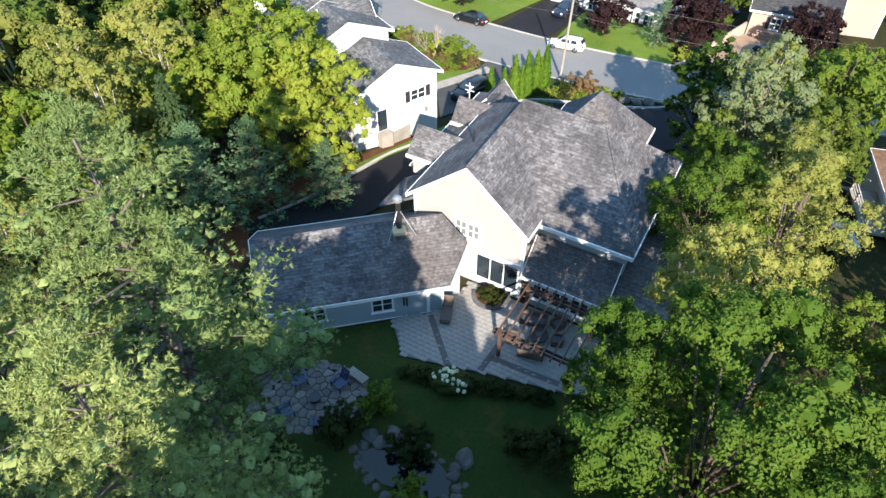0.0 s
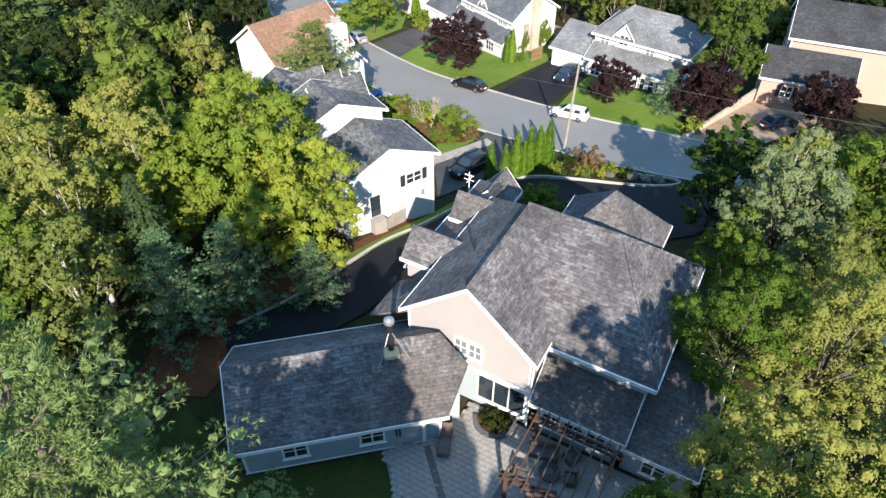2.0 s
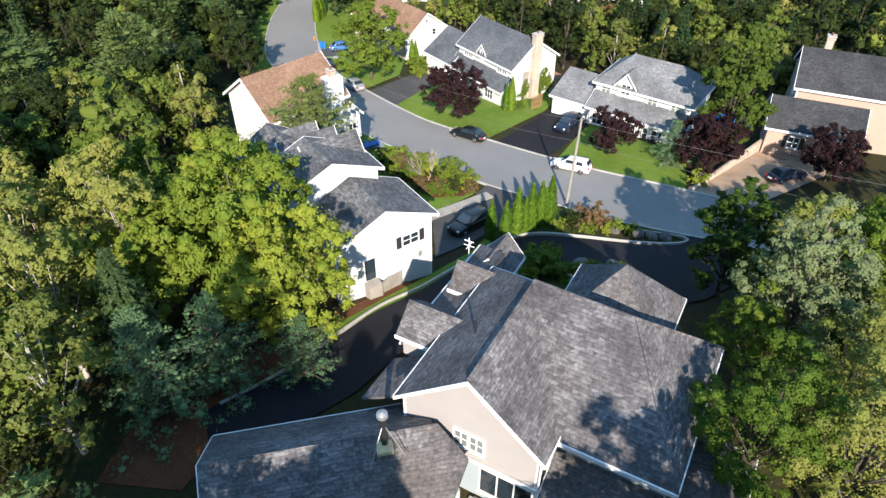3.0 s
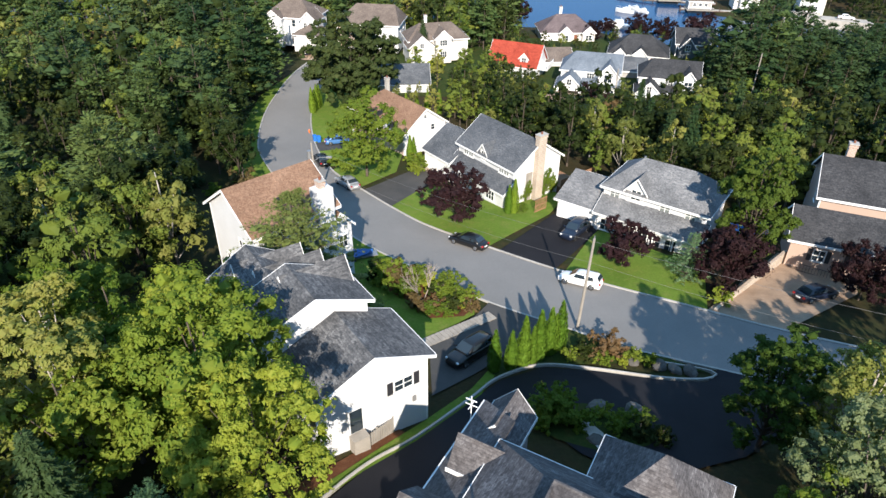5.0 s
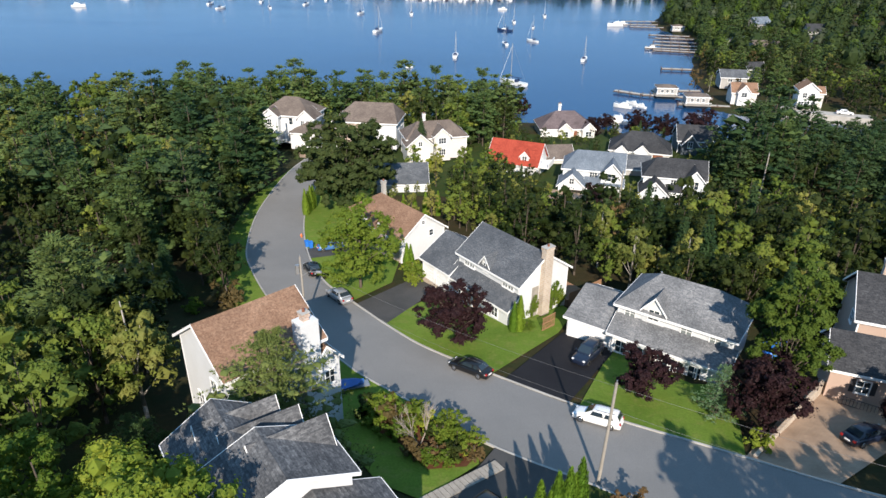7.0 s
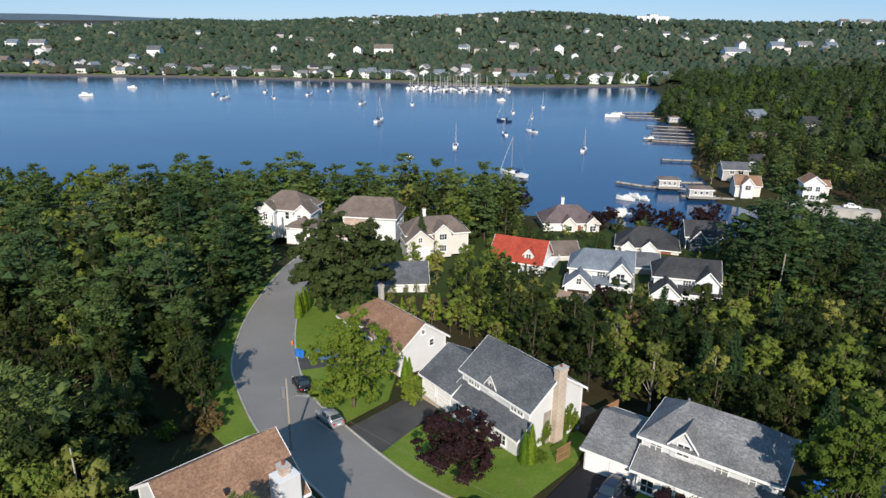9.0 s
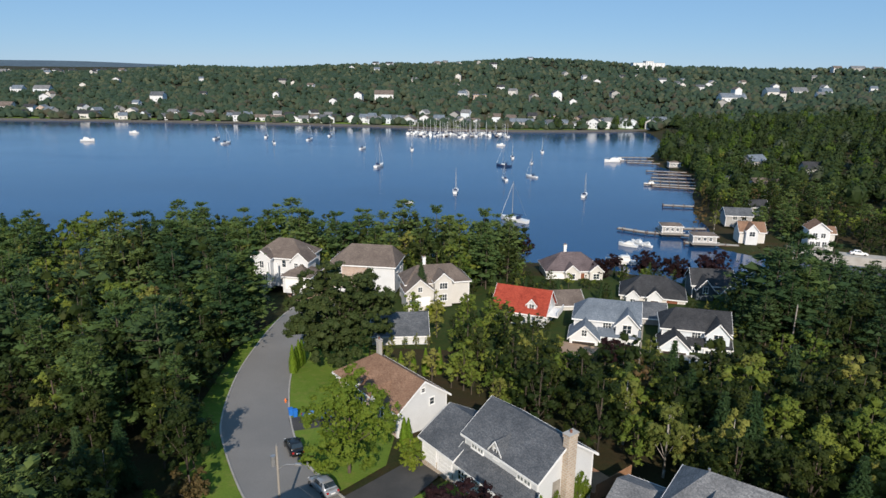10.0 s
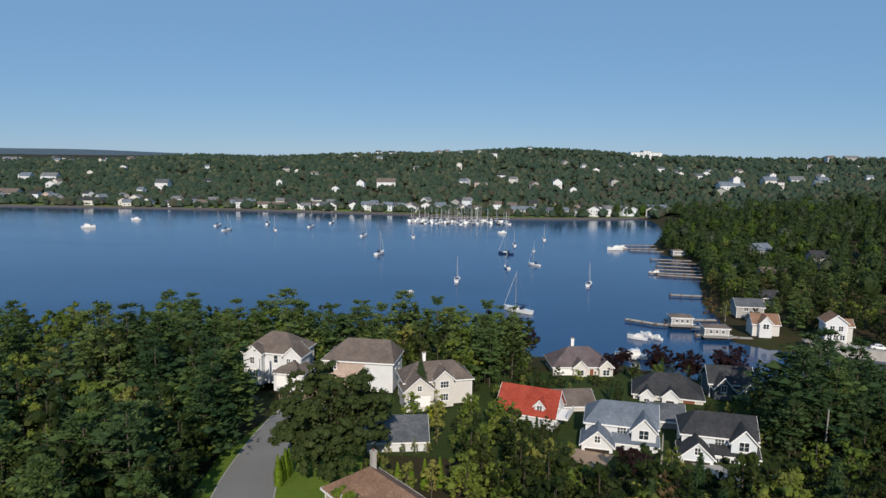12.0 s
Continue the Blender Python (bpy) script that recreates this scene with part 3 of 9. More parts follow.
strip("road", FAR_EDGE, NEAR_EDGE, 0.10, "asphalt", "light grey asphalt residential street with faint repair seams", 6)


def kerb(line, side, name="kerb", width=0.22, top=0.2, low=-0.1, material="concrete", label="pale concrete kerb along the street"):
    d = np.gradient(line, axis=0)
    nrm = np.stack([-d[:, 1], d[:, 0]], -1) / np.hypot(d[:, 0], d[:, 1])[:, None] * side
    bm = bmesh.new()
    prev = None
    for p, n in zip(line, nrm):
        q = p + n * width
        z = profile(p[1])
        ring = [bm.verts.new((p[0], p[1], z + low)), bm.verts.new((p[0], p[1], z + top - 0.03)), bm.verts.new((p[0] + n[0] * 0.03, p[1] + n[1] * 0.03, z + top)),
                bm.verts.new((q[0], q[1], z + top)), bm.verts.new((q[0], q[1], z + low))]
        if prev:
            for i in range(4):
                bm.faces.new((prev[i], prev[i + 1], ring[i + 1], ring[i]))
        prev = ring
    return tagged(part(name, bm, material), label, "kerb", kind="structure")


kerb(FAR_EDGE, -1)
kerb(NEAR_EDGE, 1)


def sheet(name, poly, dz, material, label, thick=0.0, category=""):
    """A level-following sheet over a polygon of the plan, cut so that it bends with the slope."""
    bm = bmesh.new()
    bm.faces.new([bm.verts.new((x, y, 0)) for x, y in poly])
    bmesh.ops.triangulate(bm, faces=list(bm.faces))
    y0, y1 = min(p[1] for p in poly), max(p[1] for p in poly)
    for yy in sorted(set([v for v in YS if y0 < v < y1] + list(np.arange(y0 + 2, y1, 2.5)))):
        bmesh.ops.bisect_plane(bm, geom=bm.verts[:] + bm.edges[:] + bm.faces[:], plane_co=(0, yy, 0), plane_no=(0, 1, 0))
    for v in bm.verts:
        v.co.z = profile(v.co.y) + dz
    if thick:
        ex = bmesh.ops.extrude_face_region(bm, geom=list(bm.faces))
        for v in ex["geom"]:
            if isinstance(v, bmesh.types.BMVert):
                v.co.z -= thick
    return tagged(part(name, bm, material), label, category or name, kind="structure")


def blob(cx, cy, rx, ry, turn=0, k=18, jag=0.08, seed=1):
    r = random.Random(seed)
    c, s = math.cos(radians(turn)), math.sin(radians(turn))
    out = []
    for i in range(k):
        a = i * math.tau / k
        f = 1 + r.uniform(-jag, jag)
        x, y = rx * f * math.cos(a), ry * f * math.sin(a)
        out.append((cx + c * x - s * y, cy + s * x + c * y))
    return out


def edge_piece(line, lo, hi, inner, side):
    """Polygon between the street's edge from one x to another and points behind it."""
    d = np.gradient(line, axis=0)
    nrm = np.stack([-d[:, 1], d[:, 0]], -1) / np.hypot(d[:, 0], d[:, 1])[:, None] * side
    pts = [tuple(p + n * 0.24) for p, n in zip(line, nrm) if lo < p[0] < hi]
    return pts + inner


# lawns and beds beyond the street
sheet("lawn", edge_piece(FAR_EDGE, -9.2, 6.4, [(-5.5, 100.5), (1.5, 107.5), (9.5, 98), (15.5, 104), (17, 101), (14.2, 95.5)], -1), 0.13, "lawn", "sunlit green mown lawn before a grey-roofed house", category="lawn")
sheet("lawn", edge_piece(FAR_EDGE, 12.4, 27, [(19.5, 91.5), (26, 84.5), (30, 84)], -1), 0.13, "lawn", "green mown front lawn shaded by purple maples", category="lawn")
sheet("lawn", edge_piece(FAR_EDGE, -25.5, -16.6, [(-14, 160), (-12, 140), (-9, 125), (-8, 113)], -1), 0.13, "lawn", "green lawn beside a bending street", category="lawn")
sheet("lawn", edge_piece(FAR_EDGE, -16.6, -10.4, [(-13, 117), (-9, 121), (-6, 118), (-6.5, 110)], -1), 0.13, "lawn", "strip of grass under a street tree", category="lawn")
sheet("lawn", edge_piece(NEAR_EDGE, -33.5, -18.2, [(-36.5, 150), (-34.5, 125), (-31.5, 112), (-30, 106), (-22, 97)], 1), 0.12, "lawn", "grass verge along the wood's edge", category="lawn")
sheet("lawn", edge_piece(NEAR_EDGE, -11.5, 4.3, [(-14, 84), (-9, 76), (-4.6, 69), (-1, 67), (3.6, 71.4)], 1), 0.13, "lawn", "small green lawn beside a garden bed", category="lawn")
sheet("garden_bed", [(-6.2, 79.5), (-3.2, 80.3), (1.2, 76.4), (4.0, 73.4), (2.6, 71.0), (-0.6, 70.6), (-2.5, 73.5), (-5.5, 76)], 0.2, "mulch", "red-brown mulched bed of mixed shrubs", category="garden bed")
sheet("lawn", [(-4.0, 52.3), (-0.8, 55.6), (2.9, 59.9), (4.4, 62.6), (5.0, 62.0), (3.4, 58.6), (-0.6, 53.9), (-5, 49.8), (-7.5, 46.8), (-8, 47.8)], 0.13, "lawn", "narrow strip of grass between two drives", category="lawn")
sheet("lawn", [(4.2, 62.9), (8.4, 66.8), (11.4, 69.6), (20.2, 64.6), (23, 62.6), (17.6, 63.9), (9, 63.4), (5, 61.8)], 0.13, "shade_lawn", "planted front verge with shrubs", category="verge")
# drives
sheet("driveway", [(12.7, 80.6), (6.9, 85.0), (14.8, 95.6), (20.2, 91.8)], 0.16, "black_asphalt", "fresh black asphalt driveway before a white garage")
sheet("driveway", [(-10.6, 102.9), (-6.4, 97.2), (0.9, 109.5), (-2.6, 112.6)], 0.16, "old_asphalt", "worn dark asphalt driveway with pale cracks")
sheet("driveway", [(26.4, 72.6), (32.5, 69.2), (43, 76), (46, 82), (39, 85.3)], 0.16, "tan_pavers", "broad tan paver driveway")
sheet("driveway", [(-21.0, 122.6), (-19.6, 118.6), (-13.5, 121), (-14.5, 125.5)], 0.16, "old_asphalt", "grey asphalt driveway off the bend")
sheet("driveway", [(5.2, 73.7), (3.7, 71.2), (-0.6, 66.0), (-0.2, 58.9), (3.8, 62.6), (8.3, 67.0), (11.0, 69.9), (8, 71.9)], 0.15, "old_asphalt", "shaded grey asphalt driveway beside a white house")
sheet("driveway", [(-33.5, 178), (-21, 177), (-29.5, 188), (-37, 189)], 0.15, "tan_pavers", "sandy paved forecourt of a white house")
sheet("driveway", [(23.9, 63.1), (26.8, 62.0), (31, 60), (27, 56), (21.5, 52), (17, 50.5), (12.5, 50.5), (10.2, 52.2), (7.5, 56), (4.4, 54.5), (1.8, 51), (-1.8, 46), (-5, 41), (-8.5, 37.6), (-13, 36),
                   (-14.5, 39), (-9.8, 43), (-4.6, 50.2), (-1.2, 53.4), (2.9, 58.2), (5.4, 61.2), (9, 63.1), (13.5, 62.6), (19, 61.4), (22.3, 61.2)], 0.16, "black_asphalt", "glossy sealed black asphalt driveway curving round the house")
DRIVE_KERB = smooth_line([(-13.5, 39.6), (-9.9, 43.2), (-4.8, 50.3), (-1.3, 53.6), (2.8, 58.4), (5.3, 61.5), (9, 63.3), (13.5, 62.8), (19, 61.6), (22.3, 61.5), (23.6, 62.4), (22.6, 63.1), (19.6, 64)], 70)
kerb(DRIVE_KERB, 1, "drive_edging", 0.16, 0.3, material="concrete", label="pale stone edging of the black driveway")
sheet("soil", [(-13.8, 39.9), (-10.1, 43.6), (-5.0, 50.6), (-1.6, 53.9), (-2.6, 54.8), (-7, 50.6), (-13, 45), (-18, 40), (-19, 34), (-14, 33.5), (-12.8, 36.2)], 0.09, "mulch", "red-brown leaf litter along the driveway", category="soil")
sheet("driveway", [(22.6, 155.6), (20.6, 150.5), (25.2, 146.6), (28.6, 152.6)], 0.15, "tan_pavers", "tan paved driveway before a gabled house")
sheet("driveway", [(40.2, 150.6), (44.8, 149.2), (47.0, 140.0), (44.2, 139.4)], 0.15, "concrete", "pale concrete driveway before a gabled house")
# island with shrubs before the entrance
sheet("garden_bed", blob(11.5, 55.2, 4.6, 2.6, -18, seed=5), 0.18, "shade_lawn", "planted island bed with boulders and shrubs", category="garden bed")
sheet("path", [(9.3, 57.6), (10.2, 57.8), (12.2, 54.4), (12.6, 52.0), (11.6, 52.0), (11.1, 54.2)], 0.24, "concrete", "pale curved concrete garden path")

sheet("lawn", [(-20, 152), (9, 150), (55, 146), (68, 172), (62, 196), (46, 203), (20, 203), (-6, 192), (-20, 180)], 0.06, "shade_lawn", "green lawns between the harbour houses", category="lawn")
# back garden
sheet("lawn", [(-15, 33), (-10.4, 28.2), (-2.9, 29.8), (-2.0, 26.9), (0.6, 26.2), (7, 24.4), (9, 22), (9, 15), (-8, 14), (-16, 20), (-17, 29)], 0.06, "shade_lawn", "back lawn with shade put into its dark green, and sunlit patches", category="lawn")
PATIO = [(-2.9, 29.9), (-2.1, 27.0), (0.65, 26.3), (2.6, 25.85), (7.1, 24.55), (10.5, 23.9), (12.8, 27.2), (9.8, 28.9), (5.3, 31.4), (2.3, 33.2), (0.0, 30.6)]
patio = sheet("patio", PATIO, 0.15, "paver_bed", "grey paver patio with darker bands", 0.1)
for a, b in (((-0.45, 30.2), (0.65, 26.35)), ((4.6, 29.0), (2.6, 25.95)), ((3.2, 26.9), (7.2, 25.0))):
    a, b = Vector(a), Vector(b)
    s = (b - a).normalized().orthogonal() * 0.2
    sheet("paver_band", [tuple(a + s), tuple(b + s), tuple(b - s), tuple(a - s)], 0.172, "dark_pavers", "charcoal paver band across the patio", category="paving")


# ---- houses ----
def window(parent, c, nrm, w, h, panes=2, frame_mat="trim", shutters=False, name="window", bars=1, pane_mat="glass"):
    """A framed window standing 4 cm proud of a wall: frame, sill, recessed panes. c: its middle; nrm: outward direction."""
    nrm = Vector(nrm).normalized()
    side = Vector((-nrm.y, nrm.x, 0))
    m = Matrix((( side.x, nrm.x, 0, c[0]), (side.y, nrm.y, 0, c[1]), (0, 0, 1, c[2]), (0, 0, 0, 1)))
    f = 0.11
    bm = ring_frame(w, h, f, -0.05, 0.06, 1.2)
    ob = part(name, bm, frame_mat, parent)
    ob.matrix_local = m
    s = part("sill", boxed(-w / 2 - f - 0.05, w / 2 + f + 0.05, 0.0, 0.12, -h / 2 - f - 0.06, -h / 2 - f), frame_mat, ob)
    for i in range(1, panes):
        x = -w / 2 + w * i / panes
        part("mullion", boxed(x - 0.04, x + 0.04, -0.045, 0.05, -h / 2, h / 2), frame_mat, ob)
    if bars:
        part("glazing_bar", boxed(-w / 2, w / 2, 0.022, 0.045, -0.025, 0.025), frame_mat, ob)
    for i in range(panes):
        a, b = -w / 2 + w * i / panes, -w / 2 + w * (i + 1) / panes
        part("pane", boxed(a, b, 0.0, 0.02, -h / 2, h / 2), pane_mat, ob)
    if shutters:
        for sx in (-1, 1):
            bm = bmesh.new()
            x = sx * (w / 2 + f + 0.26)
            box(bm, x - 0.22, x + 0.22, 0.0, 0.05, -h / 2 - 0.08, h / 2 + 0.08)
            part("shutter", bm, "black_trim", ob)
    return ob


def door(parent, c, nrm, w=0.95, h=2.05, material="brown_door", glazed=False):
    nrm = Vector(nrm).normalized()
    side = Vector((-nrm.y, nrm.x, 0))
    m = Matrix(((side.x, nrm.x, 0, c[0]), (side.y, nrm.y, 0, c[1]), (0, 0, 1, c[2]), (0, 0, 0, 1)))
    bm = bmesh.new()
    box(bm, -w / 2, w / 2, -0.04, 0.04, 0, h)
    for z0, z1 in ((0.15, 0.85), (1.0, h - 0.15)):
        box(bm, -w / 2 + 0.14, w / 2 - 0.14, 0.04, 0.055, z0, z1)
    ob = part("door", bm, "glass" if glazed else material, parent)
    ob.matrix_local = m
    bm = bmesh.new()
    box(bm, -w / 2 - 0.12, -w / 2, -0.05, 0.08, 0, h)
    box(bm, w / 2, w / 2 + 0.12, -0.05, 0.08, 0, h)
    box(bm, -w / 2 - 0.12, w / 2 + 0.12, -0.05, 0.08, h, h + 0.13)
    part("door_frame", bm, "trim", ob)
    part("door_handle", boxed(w / 2 - 0.12, w / 2 - 0.06, 0.04, 0.11, 0.98, 1.08), "dark_metal", ob)
    return ob


def garage_door(parent, c, nrm, w=2.6, h=2.2, material="trim"):
    nrm = Vector(nrm).normalized()
    side = Vector((-nrm.y, nrm.x, 0))
    m = Matrix(((side.x, nrm.x, 0, c[0]), (side.y, nrm.y, 0, c[1]), (0, 0, 1, c[2]), (0, 0, 0, 1)))
    bm = bmesh.new()
    for k in range(4):
        box(bm, -w / 2, w / 2, -0.03, 0.03, k * h / 4 + 0.012, (k + 1) * h / 4 - 0.012)
        cols = max(2, round(w / 0.65))
        for j in range(cols):
            a = -w / 2 + w * j / cols
            box(bm, a + 0.07, a + w / cols - 0.07, 0.03, 0.045, k * h / 4 + 0.09, (k + 1) * h / 4 - 0.09)
    ob = part("garage_door", bm, material, parent)
    ob.matrix_local = m
    bm = bmesh.new()
    box(bm, -w / 2 - 0.14, -w / 2, -0.05, 0.07, 0, h)
    box(bm, w / 2, w / 2 + 0.14, -0.05, 0.07, 0, h)
    box(bm, -w / 2 - 0.14, w / 2 + 0.14, -0.05, 0.07, h, h + 0.16)
    part("door_frame", bm, "trim", ob)
    return ob


def block(parent, x0, x1, y0, y1, z1, roof, rise, wall_mat, roof_mat, z0=-1.5, over=0.4, ends=(0, 0), fascia="trim", gable_mat=None, wall_name="wall"):
    """A walled volume with its roof. roof: 'x' or 'y' gable along that axis, 'hip', 'shed-y' (high at y1), 'flat'.
    ends: how far the ridge's two ends are hipped in."""
    hw = (y1 - y0) / 2 if roof in ("x", "hip") else (x1 - x0) / 2
    bm = bmesh.new()
    if roof in ("x", "y") and ends == (0, 0):
        if roof == "x":
            prof = [(y0, z0), (y1, z0), (y1, z1), ((y0 + y1) / 2, z1 + rise), (y0, z1)]
            a = [bm.verts.new((x0, p, z)) for p, z in prof]
            b = [bm.verts.new((x1, p, z)) for p, z in prof]
        else:
            prof = [(x0, z0), (x1, z0), (x1, z1), ((x0 + x1) / 2, z1 + rise), (x0, z1)]
            a = [bm.verts.new((p, y0, z)) for p, z in prof]
            b = [bm.verts.new((p, y1, z)) for p, z in prof]
        bm.faces.new(a)
        bm.faces.new(b[::-1])
        for i in range(5):
            bm.faces.new((a[i], a[(i + 1) % 5], b[(i + 1) % 5], b[i]))
        part(wall_name, bm, wall_mat, parent)
    else:
        box(bm, x0, x1, y0, y1, z0, z1)
        part(wall_name, bm, wall_mat, parent)
        for k in (0, 1):
            if roof in ("x", "y") and not ends[k]:
                bm = bmesh.new()
                if roof == "x":
                    c = x0 + 0.001 if k == 0 else x1 - 0.141
                    tri = [(c, y0 + 0.01, z1), (c, y1 - 0.01, z1), (c, (y0 + y1) / 2, z1 + rise - 0.01)]
                    far = [(x + 0.14, y, z) for x, y, z in tri]
                else:
                    c = y0 + 0.001 if k == 0 else y1 - 0.141
                    tri = [(x0 + 0.01, c, z1), (x1 - 0.01, c, z1), ((x0 + x1) / 2, c, z1 + rise - 0.01)]
                    far = [(x, y + 0.14, z) for x, y, z in tri]
                a, b = [bm.verts.new(q) for q in tri], [bm.verts.new(q) for q in far]
                bm.faces.new(a)
                bm.faces.new(b[::-1])
                for i in range(3):
                    bm.faces.new((a[i], a[(i + 1) % 3], b[(i + 1) % 3], b[i]))
                bmesh.ops.recalc_face_normals(bm, faces=bm.faces)
                part("gable", bm, gable_mat or wall_mat, parent)
    t = 0.18
    drop = rise / hw * over if hw else 0
    ze = z1 - drop + t
    zr = z1 + rise + t
    X0, X1, Y0, Y1 = x0 - over, x1 + over, y0 - over, y1 + over
    bm = bmesh.new()
    trims = []
    if roof in ("x", "hip"):
        ym = (y0 + y1) / 2
        e0, e1 = ends
        if roof == "hip":
            e0, e1 = ends if ends != (0, 0) else (hw, hw)
        R0, R1 = (X0 + e0 + (over if e0 else 0), ym, zr), (X1 - e1 - (over if e1 else 0), ym, zr)
        C = [(X0, Y0, ze), (X1, Y0, ze), (X1, Y1, ze), (X0, Y1, ze)]
        slab(bm, [C[0], C[1], R1, R0], t)
        slab(bm, [C[2], C[3], R0, R1], t)
        if e0:
            slab(bm, [C[3], C[0], R0], t)
        if e1:
            slab(bm, [C[1], C[2], R1], t)
        trims = [(C[0], C[1]), (C[2], C[3])] + ([(C[3], C[0])] if e0 else [(C[0], R0), (R0, C[3])]) + ([(C[1], C[2])] if e1 else [(C[1], R1), (R1, C[2])])
    elif roof == "y":
        xm = (x0 + x1) / 2
        e0, e1 = ends
        R0, R1 = (xm, Y0 + e0 + (over if e0 else 0), zr), (xm, Y1 - e1 - (over if e1 else 0), zr)
        C = [(X0, Y0, ze), (X1, Y0, ze), (X1, Y1, ze), (X0, Y1, ze)]
        slab(bm, [C[1], C[2], R1, R0], t)
        slab(bm, [C[3], C[0], R0, R1], t)
        if e0:
            slab(bm, [C[0], C[1], R0], t)
        if e1:
            slab(bm, [C[2], C[3], R1], t)
        trims = [(C[1], C[2]), (C[3], C[0])] + ([(C[0], C[1])] if e0 else [(C[0], R0), (R0, C[1])]) + ([(C[2], C[3])] if e1 else [(C[2], R1), (R1, C[3])])
    elif roof == "shed-y":
        zl, zh = z1 + t - rise * over / (y1 - y0), z1 + rise + t
        C = [(X0, Y0, zl), (X1, Y0, zl), (X1, y1, zh), (X0, y1, zh)]
        slab(bm, C, t)
        trims = [(C[0], C[1]), (C[0], C[3]), (C[1], C[2])]
    else:
        C = [(X0, Y0, z1 + t), (X1, Y0, z1 + t), (X1, Y1, z1 + t), (X0, Y1, z1 + t)]
        slab(bm, C, t)
        trims = [(C[0], C[1]), (C[1], C[2]), (C[2], C[3]), (C[3], C[0])]
    r = part("roof", bm, roof_mat, parent)
    if wall_name == "shell":
        return r
    mid = Vector(((x0 + x1) / 2, (y0 + y1) / 2, 0))
    for p, q in trims:
        bm = bmesh.new()
        p, q = Vector(p), Vector(q)
        d = (q - p)
        out = Vector((d.y, -d.x, 0)).normalized() * 0.05
        if out.dot((p + q) / 2 - mid) < 0:
            out = -out
        v = [bm.verts.new(c) for c in (p + out * 0.1, q + out * 0.1, q + out, p + out)]
        w = [bm.verts.new((c.co.x, c.co.y, c.co.z - 0.26)) for c in v]
        for k in v:
            k.co.z += 0.012
        bm.faces.new(v)
        bm.faces.new(w[::-1])
        for i in range(4):
            bm.faces.new((v[i], w[i], w[(i + 1) % 4], v[(i + 1) % 4]))
        part("fascia", bm, fascia, parent)
    # corner boards
    if wall_name == "wall":
        for cx, cy in ((x0, y0), (x1, y0), (x1, y1), (x0, y1)):
            bm = bmesh.new()
            sx, sy = (-1 if cx == x0 else 1), (-1 if cy == y0 else 1)
            box(bm, *sorted((cx + sx * 0.025, cx - sx * 0.12)), *sorted((cy + sy * 0.025, cy - sy * 0.12)), z0, z1 - 0.02)
            part("corner_board", bm, fascia, parent)
    return r


def chimney(parent, x, y, z0, z1, w=0.8, d=0.6, material="stone"):
    bm = bmesh.new()
    box(bm, x - w / 2, x + w / 2, y - d / 2, y + d / 2, z0, z1)
    box(bm, x - w / 2 - 0.07, x + w / 2 + 0.07, y - d / 2 - 0.07, y + d / 2 + 0.07, z1 - 0.35, z1 - 0.12)
    c = part("chimney", bm, material, parent)
    part("chimney_cap", boxed(x - w / 2 - 0.1, x + w / 2 + 0.1, y - d / 2 - 0.1, y + d / 2 + 0.1, z1, z1 + 0.1), "concrete", c)
    part("flue", tubes([((x, y, z1 + 0.1), (x, y, z1 + 0.4), 0.13)]), "brown_door", c)
    return c


def prism_roof(parent, pts_list, mat, t=0.16, name="roof"):
    bm = bmesh.new()
    for pts in pts_list:
        slab(bm, pts, t)
    return part(name, bm, mat, parent)


def dormer(parent, x, y_face, z0, w, wall, rise, back, nrm, wall_mat, roof_mat, win=True):
    """A gable dormer: a face at y_face looking along nrm (+1 or -1 in y), its roof running back."""
    s = nrm
    bm = bmesh.new()
    prof = [(x - w / 2, z0), (x + w / 2, z0), (x + w / 2, z0 + wall), (x, z0 + wall + rise), (x - w / 2, z0 + wall)]
    a = [bm.verts.new((p, y_face, z)) for p, z in prof]
    b = [bm.verts.new((p, y_face - s * back, z)) for p, z in prof]
    bm.faces.new(a)
    bm.faces.new(b[::-1])
    for i in range(5):
        bm.faces.new((a[i], a[(i + 1) % 5], b[(i + 1) % 5], b[i]))
    d = part("dormer", bm, wall_mat, parent)
    o, t = 0.3, 0.14
    f, k = y_face + s * o, y_face - s * back
    e = rise / (w / 2) * o
    R = [(x, f, z0 + wall + rise + t), (x, k, z0 + wall + rise + t)]
    L0, L1 = (x - w / 2 - o, f, z0 + wall - e + t), (x - w / 2 - o, k, z0 + wall - e + t)
    Q0, Q1 = (x + w / 2 + o, f, z0 + wall - e + t), (x + w / 2 + o, k, z0 + wall - e + t)
    prism_roof(d, [[L0, R[0], R[1], L1], [R[0], Q0, Q1, R[1]]], roof_mat, t)
    bm = bmesh.new()
    for p, q in ((L0, R[0]), (R[0], Q0)):
        p, q = Vector(p), Vector(q)
        v = [bm.verts.new(c) for c in (p, q, q + Vector((0, s * 0.05, 0)), p + Vector((0, s * 0.05, 0)))]
        w2 = [bm.verts.new((c.co.x, c.co.y, c.co.z - 0.24)) for c in v]
        bm.faces.new(v)
        bm.faces.new(w2[::-1])
        for i in range(4):
            bm.faces.new((v[i], w2[i], w2[(i + 1) % 4], v[(i + 1) % 4]))
    part("fascia", bm, "trim", d)
    if win:
        window(d, (x, y_face, z0 + wall * 0.62), (0, s, 0), min(w * 0.5, 1.1), min(wall * 0.7, 1.2), 2)
    return d


# -- the house in front: gable, hipped right part, low wing, garage end --
HZ = 18.1
